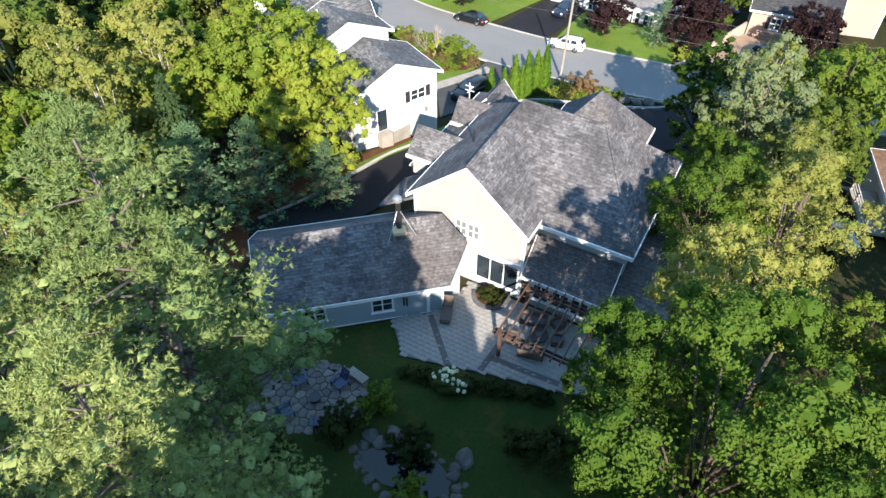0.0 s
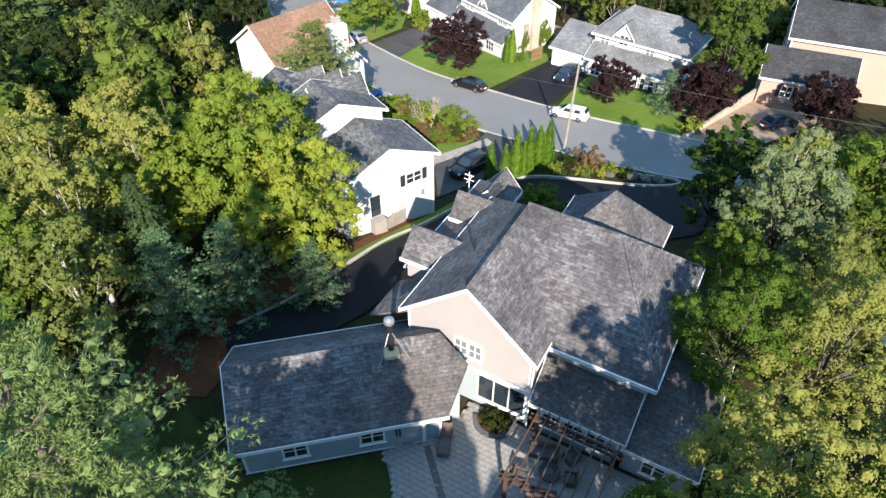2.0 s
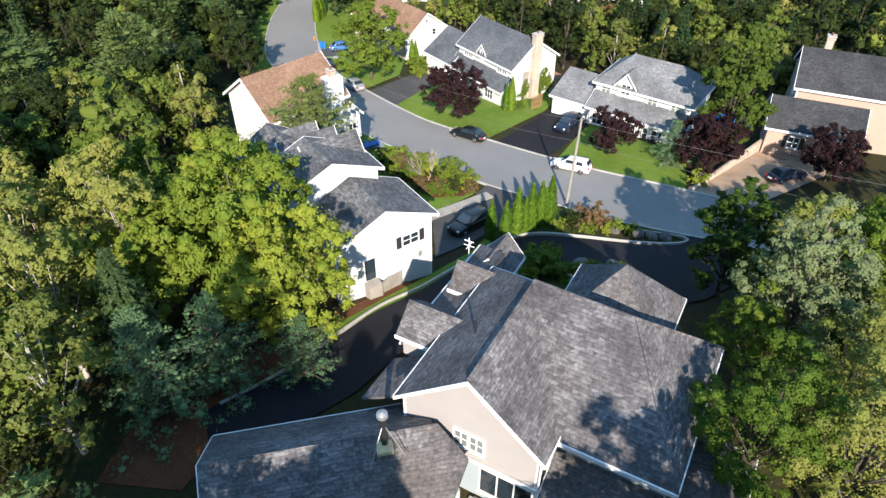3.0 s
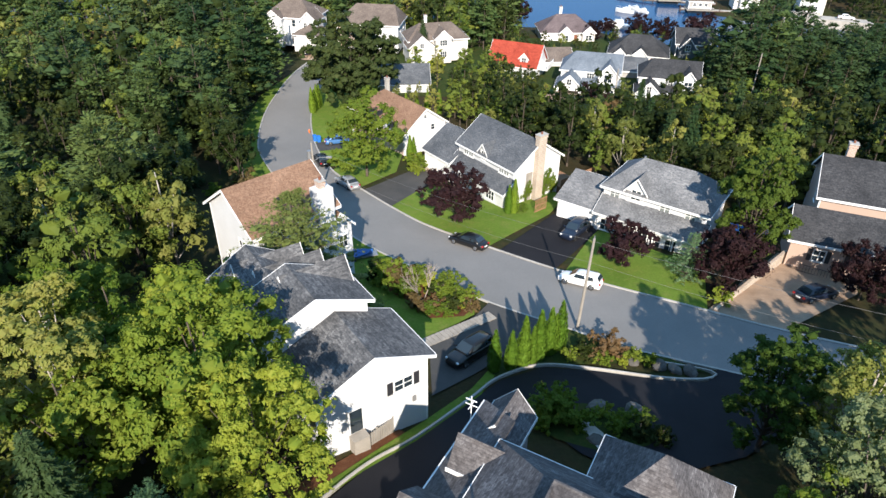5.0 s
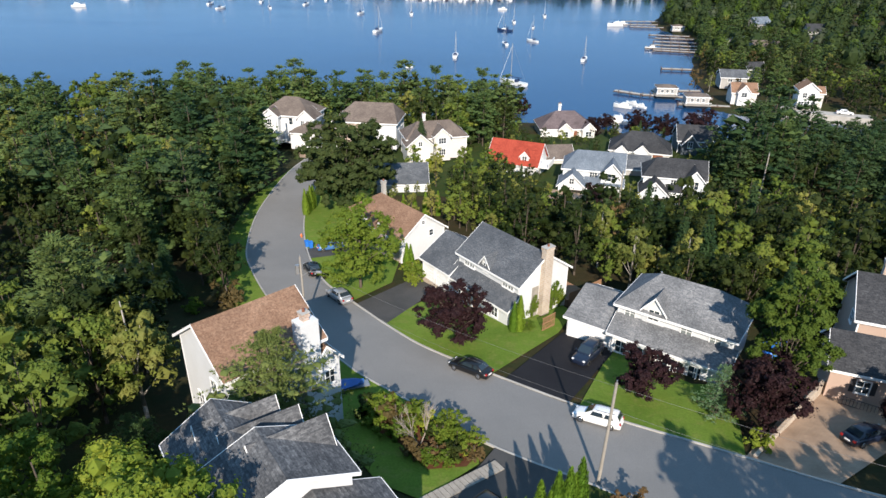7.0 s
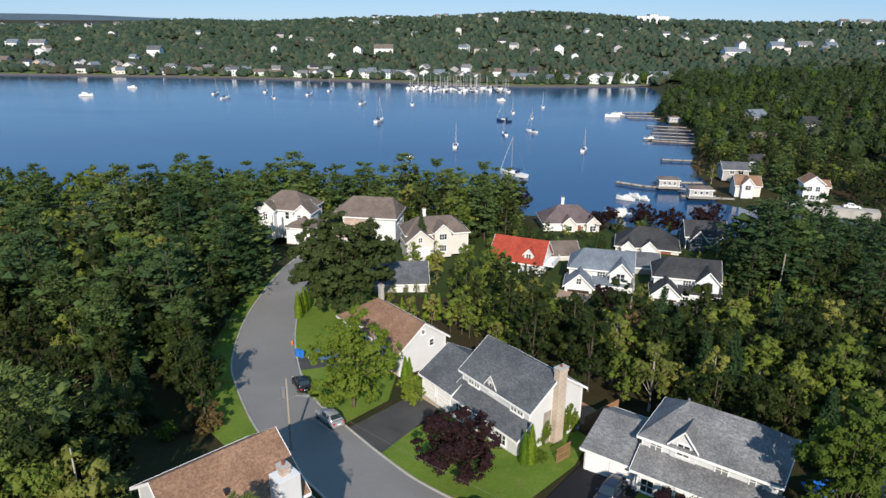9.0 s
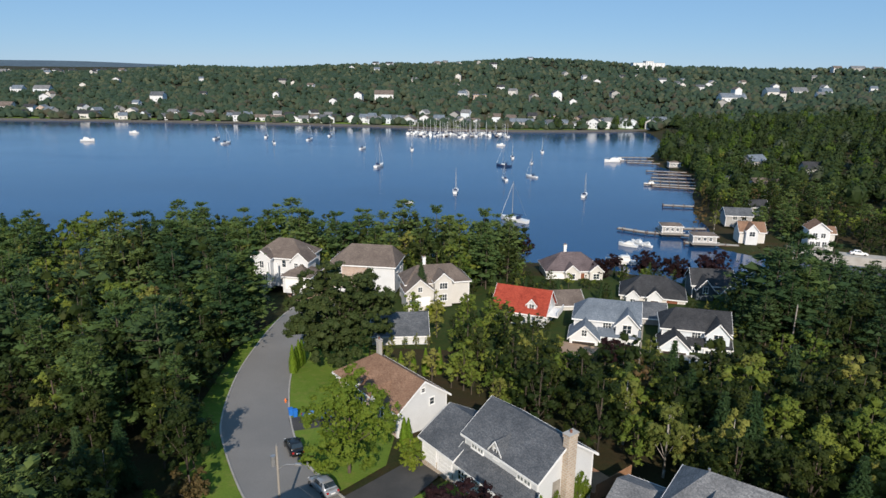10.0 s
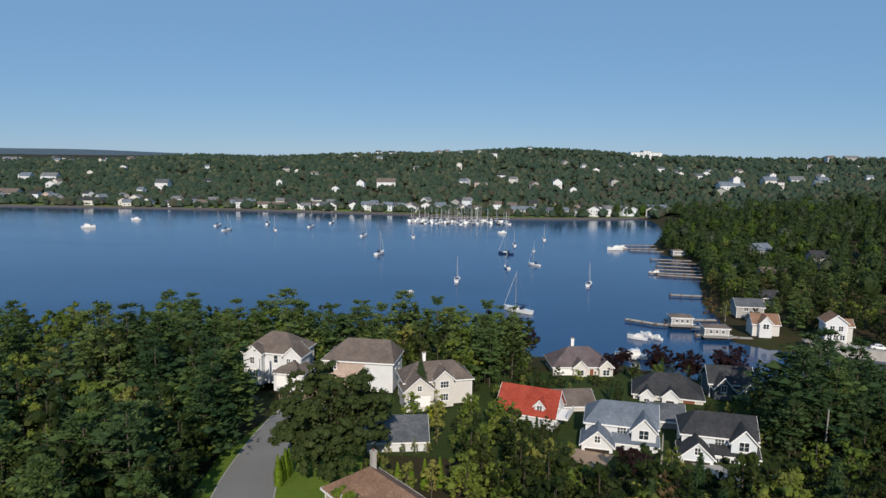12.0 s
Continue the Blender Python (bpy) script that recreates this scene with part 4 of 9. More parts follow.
main_house = thing("house", pose(-2.05, 35.47, HZ, 0, 0, -29.0), "large beige and blue-grey house with weathered dark shingle roofs", "house")
# gabled part, ridge going back
block(main_house, 0.38, 8.16, 0.38, 11.5, 6.2, "y", 3.37, "beige_siding", "roof_black", -3.2, 0.38, (0, 3.7))
# hipped right part
part("right_wall", boxed(4.4, 14.0, 2.1, 11.6, -3.2, 5.95), "grey_siding", main_house)
RIDGE_A, RIDGE_B = (4.27, 7.75, 9.98), (9.95, 7.6, 9.98)
prism_roof(main_house, [[(4.4, 1.7, 5.9), (14.4, 1.7, 5.9), RIDGE_B, RIDGE_A], [(14.4, 1.7, 5.9), (14.4, 12.0, 5.9), RIDGE_B], [(14.4, 12.0, 5.9), (4.4, 12.0, 5.9), RIDGE_A, RIDGE_B]], "roof_black", 0.18)
part("fascia", boxed(8.5, 14.45, 1.6, 1.69, 5.64, 5.9), "trim", main_house)
part("fascia", boxed(14.41, 14.47, 1.7, 12.0, 5.64, 5.92), "trim", main_house)
for p, q in (((14.4, 1.7, 5.93), RIDGE_B), (RIDGE_A, RIDGE_B), ((14.4, 12.0, 5.93), RIDGE_B), ((4.27, 0.1, 9.78), (4.27, 7.75, 9.82))):
    part("ridge_cap", tubes([(p, q, 0.09)], 5), "roof_black", main_house)
# pyramid-roofed bay at the front
block(main_house, 5.2, 11.2, 9.0, 15.0, 5.9, "y", 3.5, "beige_siding", "roof_black", -4.5, 0.4, (3.0, 3.0), wall_name="bay_wall")
# left garage end
part("garage_wall", boxed(-2.4, 0.3, 5.4, 15.6, -5.0, 4.0), "beige_siding", main_house)
prism_roof(main_house, [[(-2.8, 5.0, 3.9), (0.2, 5.0, 6.1), (0.2, 13.4, 6.1), (-2.8, 16.0, 3.9)]], "roof_black", 0.18, "garage_roof")
block(main_house, -2.0, 0.2, 13.4, 16.0, 4.0, "y", 1.3, "beige_siding", "roof_black", -5.0, 0.3, (0, 0), wall_name="garage_end_wall")
part("gutter", boxed(-2.92, -2.8, 5.0, 16.0, 3.72, 3.84), "trim", main_house)
# dormers on the left slope, facing sideways
for v, w, reach, z in ((5.9, 2.7, -2.3, 5.6), (10.6, 1.9, -1.6, 5.5)):
    bm = bmesh.new()
    prof = [(v - w / 2, z - 1.9), (v + w / 2, z - 1.9), (v + w / 2, z), (v, z + 1.15), (v - w / 2, z)]
    a = [bm.verts.new((reach, p, zz)) for p, zz in prof]
    b = [bm.verts.new((2.2, p, zz)) for p, zz in prof]
    bm.faces.new(a)
    bm.faces.new(b[::-1])
    for i in range(5):
        bm.faces.new((a[i], a[(i + 1) % 5], b[(i + 1) % 5], b[i]))
    d = part("dormer", bm, "beige_siding", main_house)
    o = 0.3
    prism_roof(d, [[(reach - o, v - w / 2 - o, z - 0.2), (2.4, v - w / 2 - o, z - 0.2), (2.4, v, z + 1.3), (reach - o, v, z + 1.3)],
                   [(reach - o, v, z + 1.3), (2.4, v, z + 1.3), (2.4, v + w / 2 + o, z - 0.2), (reach - o, v + w / 2 + o, z - 0.2)]], "roof_black", 0.16)
    part("fascia", boxed(reach - o - 0.05, 0.0, v - w / 2 - o - 0.06, v - w / 2 - o - 0.003, z - 0.45, z - 0.18), "trim", d)
    window(d, (reach - 0.02, v, z - 0.7), (-1, 0, 0), 1.0, 0.9, 2)
# side porch roof at the left
prism_roof(main_house, [[(-2.9, 0.9, 3.1), (0.3, 0.9, 5.3), (0.3, 4.3, 5.3), (-2.9, 4.3, 3.1)]], "roof_black", 0.2, "porch_roof")
# lower roofs at the right
block(main_house, 8.8, 13.5, 0.3, 2.08, 3.05, "shed-y", 1.55, "grey_siding", "roof_black", -1.5, 0.4, wall_name="lower_wall")
block(main_house, 13.9, 17.4, 0.3, 8.0, 2.6, "x", 2.2, "grey_siding", "roof_black", -3.5, 0.4, (0, 2.0), wall_name="lower_wall")
# windows and doors of the gable and the right side
part("wall_panel", boxed(0.42, 8.12, 0.33, 0.375, -1.5, 3.05), "grey_siding", main_house)
window(main_house, (6.55, 0.32, 1.85), (0, -1, 0), 2.9, 2.05, 3, bars=0)
for x in (3.85, 4.75):
    window(main_house, (x, 0.36, 4.6), (0, -1, 0), 0.72, 1.1, 2, pane_mat="blind_glass")
for x in (9.7, 11.0, 12.3):
    window(main_house, (x, 0.28, 1.7), (0, -1, 0), 1.0, 1.5, 2)
window(main_house, (15.6, 0.28, 1.4), (0, -1, 0), 1.1, 1.3, 2)
part("beam", boxed(0.38, 8.3, 0.25, 0.33, 3.05, 3.25), "trim", main_house)
part("downpipe", tubes([((8.3, 0.22, -0.1), (8.3, 0.22, 5.8), 0.06)]), "trim", main_house)
part("vent_pipe", tubes([((2.6, 4.2, 7.9), (2.6, 4.2, 9.2), 0.06)]), "dark_metal", main_house)

# low wing
wing = thing("house_wing", pose(-10.59, 28.01, HZ, 0, 0, 12.2), "low blue-grey wing with a broad black shingle roof", "house")
block(wing, 0.4, 11.3, 0.4, 7.0, 2.92, "x", 2.45, "grey_siding", "roof_black", -1.0, 0.4)
prism_roof(wing, [[(11.6, 0.0, 2.84), (13.2, 2.1, 4.36), (11.9, 3.72, 5.52), (11.6, 3.72, 5.52)]], "roof_black", 0.2, "connecting_roof")
for ob in [c for c in wing.children if c.name.startswith("fascia") and min(v.co.x for v in c.data.vertices) > 11.5]:
    bpy.data.objects.remove(ob)
part("connecting_wall", boxed(11.31, 12.6, 1.4, 5.0, -0.5, 2.7), "grey_siding", wing)
for x in (3.2, 7.4):
    window(wing, (x, 0.38, 1.65), (0, -1, 0), 1.2, 1.15, 2)
part("skirt_board", boxed(0.3, 11.4, 0.35, 0.395, -0.1, 0.2), "trim", wing)
part("post", boxed(10.2, 10.4, 0.25, 0.38, 0, 2.7), "trim", wing)
for k, x in enumerate((8.75, 8.95)):
    part("wall_light", boxed(x - 0.05, x + 0.05, 0.27, 0.39, 1.3 - k * 0.1, 2.0 - k * 0.1), "dark_metal", wing)
# stove pipe
pipe = thing("stove_pipe", wing.matrix_world @ pose(9.1, 3.25, 5.2), "dark metal stove pipe with guy rods and yellow flashing", "chimney")
part("flashing", boxed(-0.45, 0.4, -0.6, 0.3, -0.15, 0.12, 0.05), "ochre", pipe)
part("flue", tubes([((0, 0, 0), (0, 0, 2.3), 0.17)], 12), "dark_metal", pipe)
part("cowl", tubes([((0, 0, 2.3), (0, 0, 2.5), 0.3, 0.28), ((0, 0, 2.5), (0, 0, 2.62), 0.28, 0.05)], 12), "zinc", pipe)
for x, y in ((-0.9, -1.2), (0.9, -0.9)):
    part("guy_rod", tubes([((x, y, 0.1 if x > 0 else -0.15), (0, 0, 1.7), 0.025)], 6), "zinc", pipe)
# weather vane on the garage end
vane = thing("weather_vane", main_house.matrix_world @ pose(-2.95, 14.3, 3.7), "white weather vane on a slim pole at the roof edge", "weather vane")
part("pole", tubes([((0, 0, 0), (0, 0, 1.9), 0.035)], 6), "trim", vane)
part("arm", tubes([((-0.4, 0, 1.2), (0.4, 0, 1.2), 0.03), ((0, -0.4, 1.2), (0, 0.4, 1.2), 0.03), ((-0.35, 0, 1.6), (0.35, 0, 1.6), 0.04)], 6), "trim", vane)

# -- white neighbour --
nb = thing("house", pose(-0.5, 56.1, 16.5, 0, 0, 34.5), "white clapboard house with grey shingle roofs and a side garage", "house")
# local x runs along the gable wall towards the street, y back into the house; gable faces -y
block(nb, -8.6, 0.0, 0.0, 5.3, 4.5, "y", 1.9, "white_siding", "roof_mid", -4.0, 0.45)
block(nb, -9.8, -1.7, 5.3, 9.6, 6.6, "y", 1.7, "white_siding", "roof_mid", -4.0, 0.4, wall_name="main_wall")
block(nb, -10.2, -3.8, 9.6, 14.6, 5.8, "y", 1.9, "white_siding", "roof_mid", -4.0, 0.4, wall_name="rear_wall")
for k, (x0, x1, y0, y1, z) in enumerate(((-6.4, -1.9, 7.6, 10.2, 6.5), (-7.4, -2.8, 10.2, 12.4, 6.0), (-8.4, -3.6, 12.2, 14.4, 5.8))):
    block(nb, x0, x1, y0, y1, z, "x", 1.7, "white_siding", "roof_mid", -4.0, 0.35, wall_name="bay_wall")
window(nb, (-2.0, -0.02, 2.75), (0, -1, 0), 1.4, 0.95, 2, shutters=True)
door(nb, (-5.8, -0.04, 0.3), (0, -1, 0), 0.95, 2.1, glazed=True)
for y in (2.2, 5.0):
    garage_door(nb, (0.03, y - 0.6, -1.9), (1, 0, 0), 2.4, 2.1)
window(nb, (-1.68, 6.6, 4.6), (1, 0, 0), 1.1, 1.2, 2)
part("electric_meter", boxed(-1.3, -1.0, -0.14, -0.01, 0.6, 1.1, 0.03), "grey_plastic", nb)
part("step", boxed(-6.4, -5.2, -0.8, -0.02, -2.6, 0.2), "grey_timber", nb)

# -- grey-roofed house with a stone chimney --
gr = thing("house", pose(8.9, 97.7, 8.9, 0, 0, -52.0), "white two-storey house with slate-grey roof and stone chimney", "house")
# local: x towards the right gable end, y to the back; origin at the front right corner
block(gr, -11.2, 0.0, 0.9, 9.3, 5.3, "x", 2.9, "white_siding", "roof_slate", -1.5, 0.4)
block(gr, -11.2, 0.0, -0.8, 0.95, 2.5, "shed-y", 1.35, "white_siding", "roof_slate", -1.5, 0.35, wall_name="porch_wall")
block(gr, -17.0, -11.2, -0.8, 8.0, 2.7, "x", 2.6, "white_siding", "roof_slate", -1.5, 0.4, wall_name="garage_wall")
dormer(gr, -6.0, 0.85, 4.2, 1.5, 1.6, 1.0, 3.0, -1, "white_siding", "roof_slate")
for x in (-9.6, -8.6, -2.4, -1.4):
    window(gr, (x, 0.88, 4.55), (0, -1, 0), 0.8, 0.9, 2, pane_mat="blind_glass")
for x in (-9.5, -2.5):
    window(gr, (x, -0.82, 1.3), (0, -1, 0), 1.5, 1.3, 3)
door(gr, (-5.8, -0.82, 0.0), (0, -1, 0))
for x in (-15.6, -12.7):
    garage_door(gr, (x, -0.84, -0.2), (0, -1, 0), 2.4, 2.2)
part("stone_facing", boxed(-17.02, -11.25, -0.86, -0.81, -1.0, 0.6), "stone", gr)
chimney(gr, 0.35, 5.0, -1.5, 9.3, 0.75, 1.3, "stone")
part("trellis", boxed(0.03, 0.06, 3.1, 4.2, 0, 4.2), "grey_timber", gr)
part("deck", boxed(-6, 0.5, 9.3, 13.0, -0.5, 0.5), "tan_timber", gr)
for i in range(24):
    part("fence_board", boxed(0.6, 0.66, 9.4 + i * 0.26, 9.4 + i * 0.26 + 0.2, -1.0, 1.6), "tan_timber", gr)

# -- white house with black driveway --
wh = thing("house", pose(15.0, 95.0, 9.4, 0, 0, -35.5), "white two-storey house with pale grey shingle roof", "house")
block(wh, 5.2, 17.6, 1.6, 9.4, 5.6, "x", 2.7, "white_siding", "roof_grey", -2.2, 0.45, (3.0, 3.0))
block(wh, 0.0, 5.4, 0.0, 8.6, 2.75, "hip", 2.2, "white_siding", "roof_grey", -1.5, 0.4, (0.01, 2.2), wall_name="garage_wall")
block(wh, 5.4, 17.8, -0.6, 1.65, 2.9, "shed-y", 1.3, "white_siding", "roof_grey", -2.2, 0.35, wall_name="porch_wall")
dormer(wh, 9.2, 1.5, 4.3, 2.4, 1.7, 1.5, 4.0, -1, "white_siding", "roof_grey")
for x in (6.6, 12.8, 15.8):
    window(wh, (x, 1.58, 4.7), (0, -1, 0), 1.1, 1.1, 2, pane_mat="blind_glass")
for x in (6.8, 8.6, 11.4, 13.0, 14.8):
    window(wh, (x, -0.62, 1.5), (0, -1, 0), 1.2, 1.4, 2)
door(wh, (10.0, -0.62, 0.2), (0, -1, 0), material="dark_door")
for x in (1.4, 4.0):
    garage_door(wh, (x, -0.04, -0.1), (0, -1, 0), 2.2, 2.2)
for i in range(6):
    part("porch_post", boxed(5.8 + i * 2.3, 5.95 + i * 2.3, -0.86, -0.72, -0.3, 2.75), "trim", wh)
part("vent", tubes([((8.0, 6.2, 7.7), (8.0, 6.2, 8.3), 0.12)]), "zinc", wh)
part("satellite_dish", tubes([((0.3, 3.2, 3.1), (0.3, 3.0, 3.7), 0.03), ((0.3, 2.95, 3.7), (0.3, 2.75, 3.75), 0.05, 0.36)], 12), "zinc", wh)

# -- pinkish house on the right --
pk = thing("house", pose(39.2, 84.6, 10.8, 0, 0, -22), "pinkish beige house with charcoal roof and brick chimney", "house")
block(pk, 2.2, 15.0, 2.6, 11.0, 6.8, "x", 3.0, "pink_siding", "roof_charcoal", -2.0, 0.45)
block(pk, 0.0, 9.5, -2.4, 4.0, 3.6, "x", 2.3, "pink_siding", "roof_charcoal", -2.0, 0.4, wall_name="garage_wall")
window(pk, (2.18, 5.4, 5.4), (-1, 0, 0), 0.9, 1.2, 2)
window(pk, (3.0, -2.42, 2.0), (0, -1, 0), 1.1, 1.3, 2, shutters=True)
window(pk, (6.6, -2.42, 2.0), (0, -1, 0), 1.1, 1.3, 2, shutters=True)
chimney(pk, 4.4, 7.2, 7.0, 11.4, 0.8, 0.8, "brick")
# low iron railing before it
rail = thing("railing", pose(39.0, 81.0, 11.0, 0, 0, -33), "dark iron garden railing along a drive", "railing")
part("rail", tubes([((0, 0, 1.0), (7, 0, 1.0), 0.03), ((0, 0, 0.15), (7, 0, 0.15), 0.03)], 6), "dark_metal", rail)
for i in range(24):
    part("baluster", tubes([((i * 0.3, 0, 0), (i * 0.3, 0, 1.0), 0.018)], 5), "dark_metal", rail)

# -- brown-roofed house left of the street --
br = thing("house", pose(-16.2, 71.15, 11.6, 0, 0, 43.3), "tall white house with long brown shingle roof and white chimney", "house")
# local x along the ridge towards the street, y to the far side
block(br, 0.0, 8.6, 0.0, 8.4, 9.4, "x", 2.9, "white_siding", "roof_brown", -2.0, 0.45)
block(br, 7.4, 10.1, -0.4, 4.6, 7.0, "y", 1.5, "white_siding", "roof_brown", -2.5, 0.3, wall_name="end_wall")
part("chimney_breast", boxed(6.3, 8.0, -1.0, 0.4, -2.0, 11.8, 0.02), "white_siding", br)
chimney(br, 7.1, -0.3, 11.8, 12.5, 0.6, 0.6, "brick")
part("roof_vent", boxed(3.6, 3.9, 1.6, 1.9, 10.6, 11.1), "dark_metal", br)
for y, z in ((2.6, 7.0), (5.8, 4.0)):
    window(br, (-0.02, y, z), (-1, 0, 0), 1.0, 1.2, 2)
window(br, (10.12, 1.4, 5.2), (1, 0, 0), 1.1, 1.3, 2)
window(br, (9.0, -0.42, 5.2), (0, -1, 0), 0.9, 1.3, 2)
for x in (1.8, 4.6):
    window(br, (x, -0.02, 6.6), (0, -1, 0), 1.2, 1.2, 2)

# -- brown-roofed house further down --
b2 = thing("house", pose(-5.6, 117.2, 7.1, 0, 0, 40.0), "white house with hipped brown shingle roof and brick front", "house")
block(b2, 0.0, 8.2, 0.0, 15.0, 3.9, "y", 3.0, "white_siding", "roof_brown", -1.0, 0.45, (0, 4.2))
window(b2, (5.6, -0.02, 3.6), (0, -1, 0), 0.7, 0.9, 1)
window(b2, (4.1, -0.02, 5.6), (0, -1, 0), 0.5, 0.5, 1)
part("brick_front", boxed(-0.06, -0.003, 0.4, 14.6, -0.5, 3.3), "brick", b2)
for y in (3.0, 8.0, 12.0):
    window(b2, (-0.08, y, 2.4), (-1, 0, 0), 1.3, 1.2, 2)
for y in (4.6, 9.6):
    dd = part("dormer", boxed(-0.5, 2.0, y - 0.7, y + 0.7, 3.4, 5.0), "white_siding", b2)
    prism_roof(dd, [[(-0.8, y - 1, 4.95), (2.6, y - 1, 4.95), (2.6, y, 5.8), (-0.8, y, 5.8)], [(-0.8, y, 5.8), (2.6, y, 5.8), (2.6, y + 1, 4.95), (-0.8, y + 1, 4.95)]], "roof_brown", 0.14)
chimney(b2, 5.5, 12.0, 4.0, 8.3, 0.6, 0.6, "concrete")
g3 = thing("house", pose(-12.6, 152.6, 3.8, 0, 0, 5), "low house with grey shingle roof behind trees", "house")
block(g3, 0, 10.0, 0, 9.5, 2.5, "x", 2.6, "white_siding", "roof_slate", -1.0, 0.4)
window(g3, (10.02, 4.7, 1.5), (1, 0, 0), 1.2, 1.2, 2)

# -- the row by the harbour --
h1 = thing("house", pose(-43.6, 187.5, 5.2, 0, 0, -12), "white two-storey house with portico and taupe hipped roof", "house")
block(h1, 0.0, 12.5, 0.0, 9.0, 6.0, "hip", 3.2, "white_siding", "roof_taupe", -1.0, 0.45)
block(h1, 9.0, 15.4, -4.0, 3.0, 3.0, "hip", 1.7, "white_siding", "roof_taupe", -1.0, 0.4, wall_name="garage_wall")
block(h1, 1.0, 5.0, -1.6, 1.0, 6.0, "y", 1.6, "white_siding", "roof_taupe", -1.0, 0.35, wall_name="portico_wall")
block(h1, 9.6, 13.6, -0.6, 4.0, 5.6, "y", 1.8, "white_siding", "roof_taupe", -1.0, 0.35, wall_name="bay_wall")
for x in (4.6, 6.9):
    part("column", tubes([((x, -2.2, 0), (x, -2.2, 5.2), 0.24, 0.2)], 12), "trim", h1)
for x, z in ((2.2, 1.6), (3.6, 1.6), (2.9, 4.4)):
    window(h1, (x, -1.62, z), (0, -1, 0), 0.9, 1.4, 2)
window(h1, (7.6, -0.02, 4.5), (0, -1, 0), 0.9, 1.6, 1)
door(h1, (7.4, -0.02, 0), (0, -1, 0), 1.1, 2.2, material="dark_door")
for x in (10.8, 12.2):
    window(h1, (x, -0.62, 4.4), (0, -1, 0), 0.8, 1.1, 2)
garage_door(h1, (12.2, -4.03, 0), (0, -1, 0), 4.8, 2.3)
h2 = thing("house", pose(-25.6, 184.5, 4.8, 0, 0, -8), "two-storey house with hipped taupe roof and brick front", "house")
block(h2, 0.0, 15.0, 0.0, 9.5, 5.6, "x", 3.4, "white_siding", "roof_taupe", -1.0, 0.45, (4.0, 1.5))
part("brick_front", boxed(0.3, 9.0, -0.06, -0.003, 0, 5.2), "brick", h2)
window(h2, (2.2, -0.08, 4.2), (0, -1, 0), 1.2, 1.3, 2)
for y, z in ((3.0, 4.2), (6.5, 1.5), (6.5, 4.2)):
    window(h2, (15.02, y, z), (1, 0, 0), 0.9, 1.4, 2)
h3 = thing("house", pose(-7.0, 172.0, 4.6, 0, 0, 14) @ Matrix.Diagonal((0.9, 0.9, 0.9, 1)), "cream two-storey house with taupe gable roofs", "house")
block(h3, 0.0, 15.5, 3.2, 11.5, 4.8, "x", 3.0, "cream_siding", "roof_taupe", -1.0, 0.45, (3.5, 3.5))
block(h3, -0.6, 6.0, 0.0, 6.0, 3.8, "y", 2.8, "cream_siding", "roof_taupe", -1.0, 0.4, wall_name="garage_wall")
block(h3, 6.6, 10.8, 1.6, 6.0, 5.4, "y", 1.9, "cream_siding", "roof_taupe", -1.0, 0.35, wall_name="bay_wall")
garage_door(h3, (2.7, -0.03, 0), (0, -1, 0), 4.6, 2.2, "trim")
window(h3, (2.7, -0.02, 4.2), (0, -1, 0), 0.9, 1.1, 2)
window(h3, (8.7, 1.58, 4.2), (0, -1, 0), 1.8, 1.4, 3)
window(h3, (8.7, 1.58, 1.3), (0, -1, 0), 1.6, 1.5, 3)
chimney(h3, 5.4, 8.4, 5, 9.6, 0.7, 0.7, M["trim"])
rd = thing("house", pose(10.2, 167.4, 3.0, 0, 0, -23) @ Matrix.Diagonal((1.02, 1.02, 1.02, 1)), "white house with bright red metal roof and dormer", "house")
block(rd, 0.0, 10.6, 0.0, 8.0, 3.6, "x", 3.6, "white_siding", "roof_red", -1.0, 0.45)
dormer(rd, 7.8, 0.6, 3.6, 1.8, 1.6, 1.0, 3.4, -1, "white_siding", "roof_red")
for y, z in ((2.4, 1.5), (5.5, 1.5), (4.0, 4.6)):
    window(rd, (10.62, y, z), (1, 0, 0), 0.9, 1.3, 2)
part("balcony", boxed(10.6, 12.7, 2.0, 7.0, 2.6, 2.8), "trim", rd)
part("balcony_rail", boxed(12.6, 12.7, 2.0, 7.0, 2.8, 3.8), "trim", rd)
for x in (1.8, 5.2, 8.8):
    window(rd, (x, -0.02, 1.5), (0, -1, 0), 1.1, 1.3, 2)


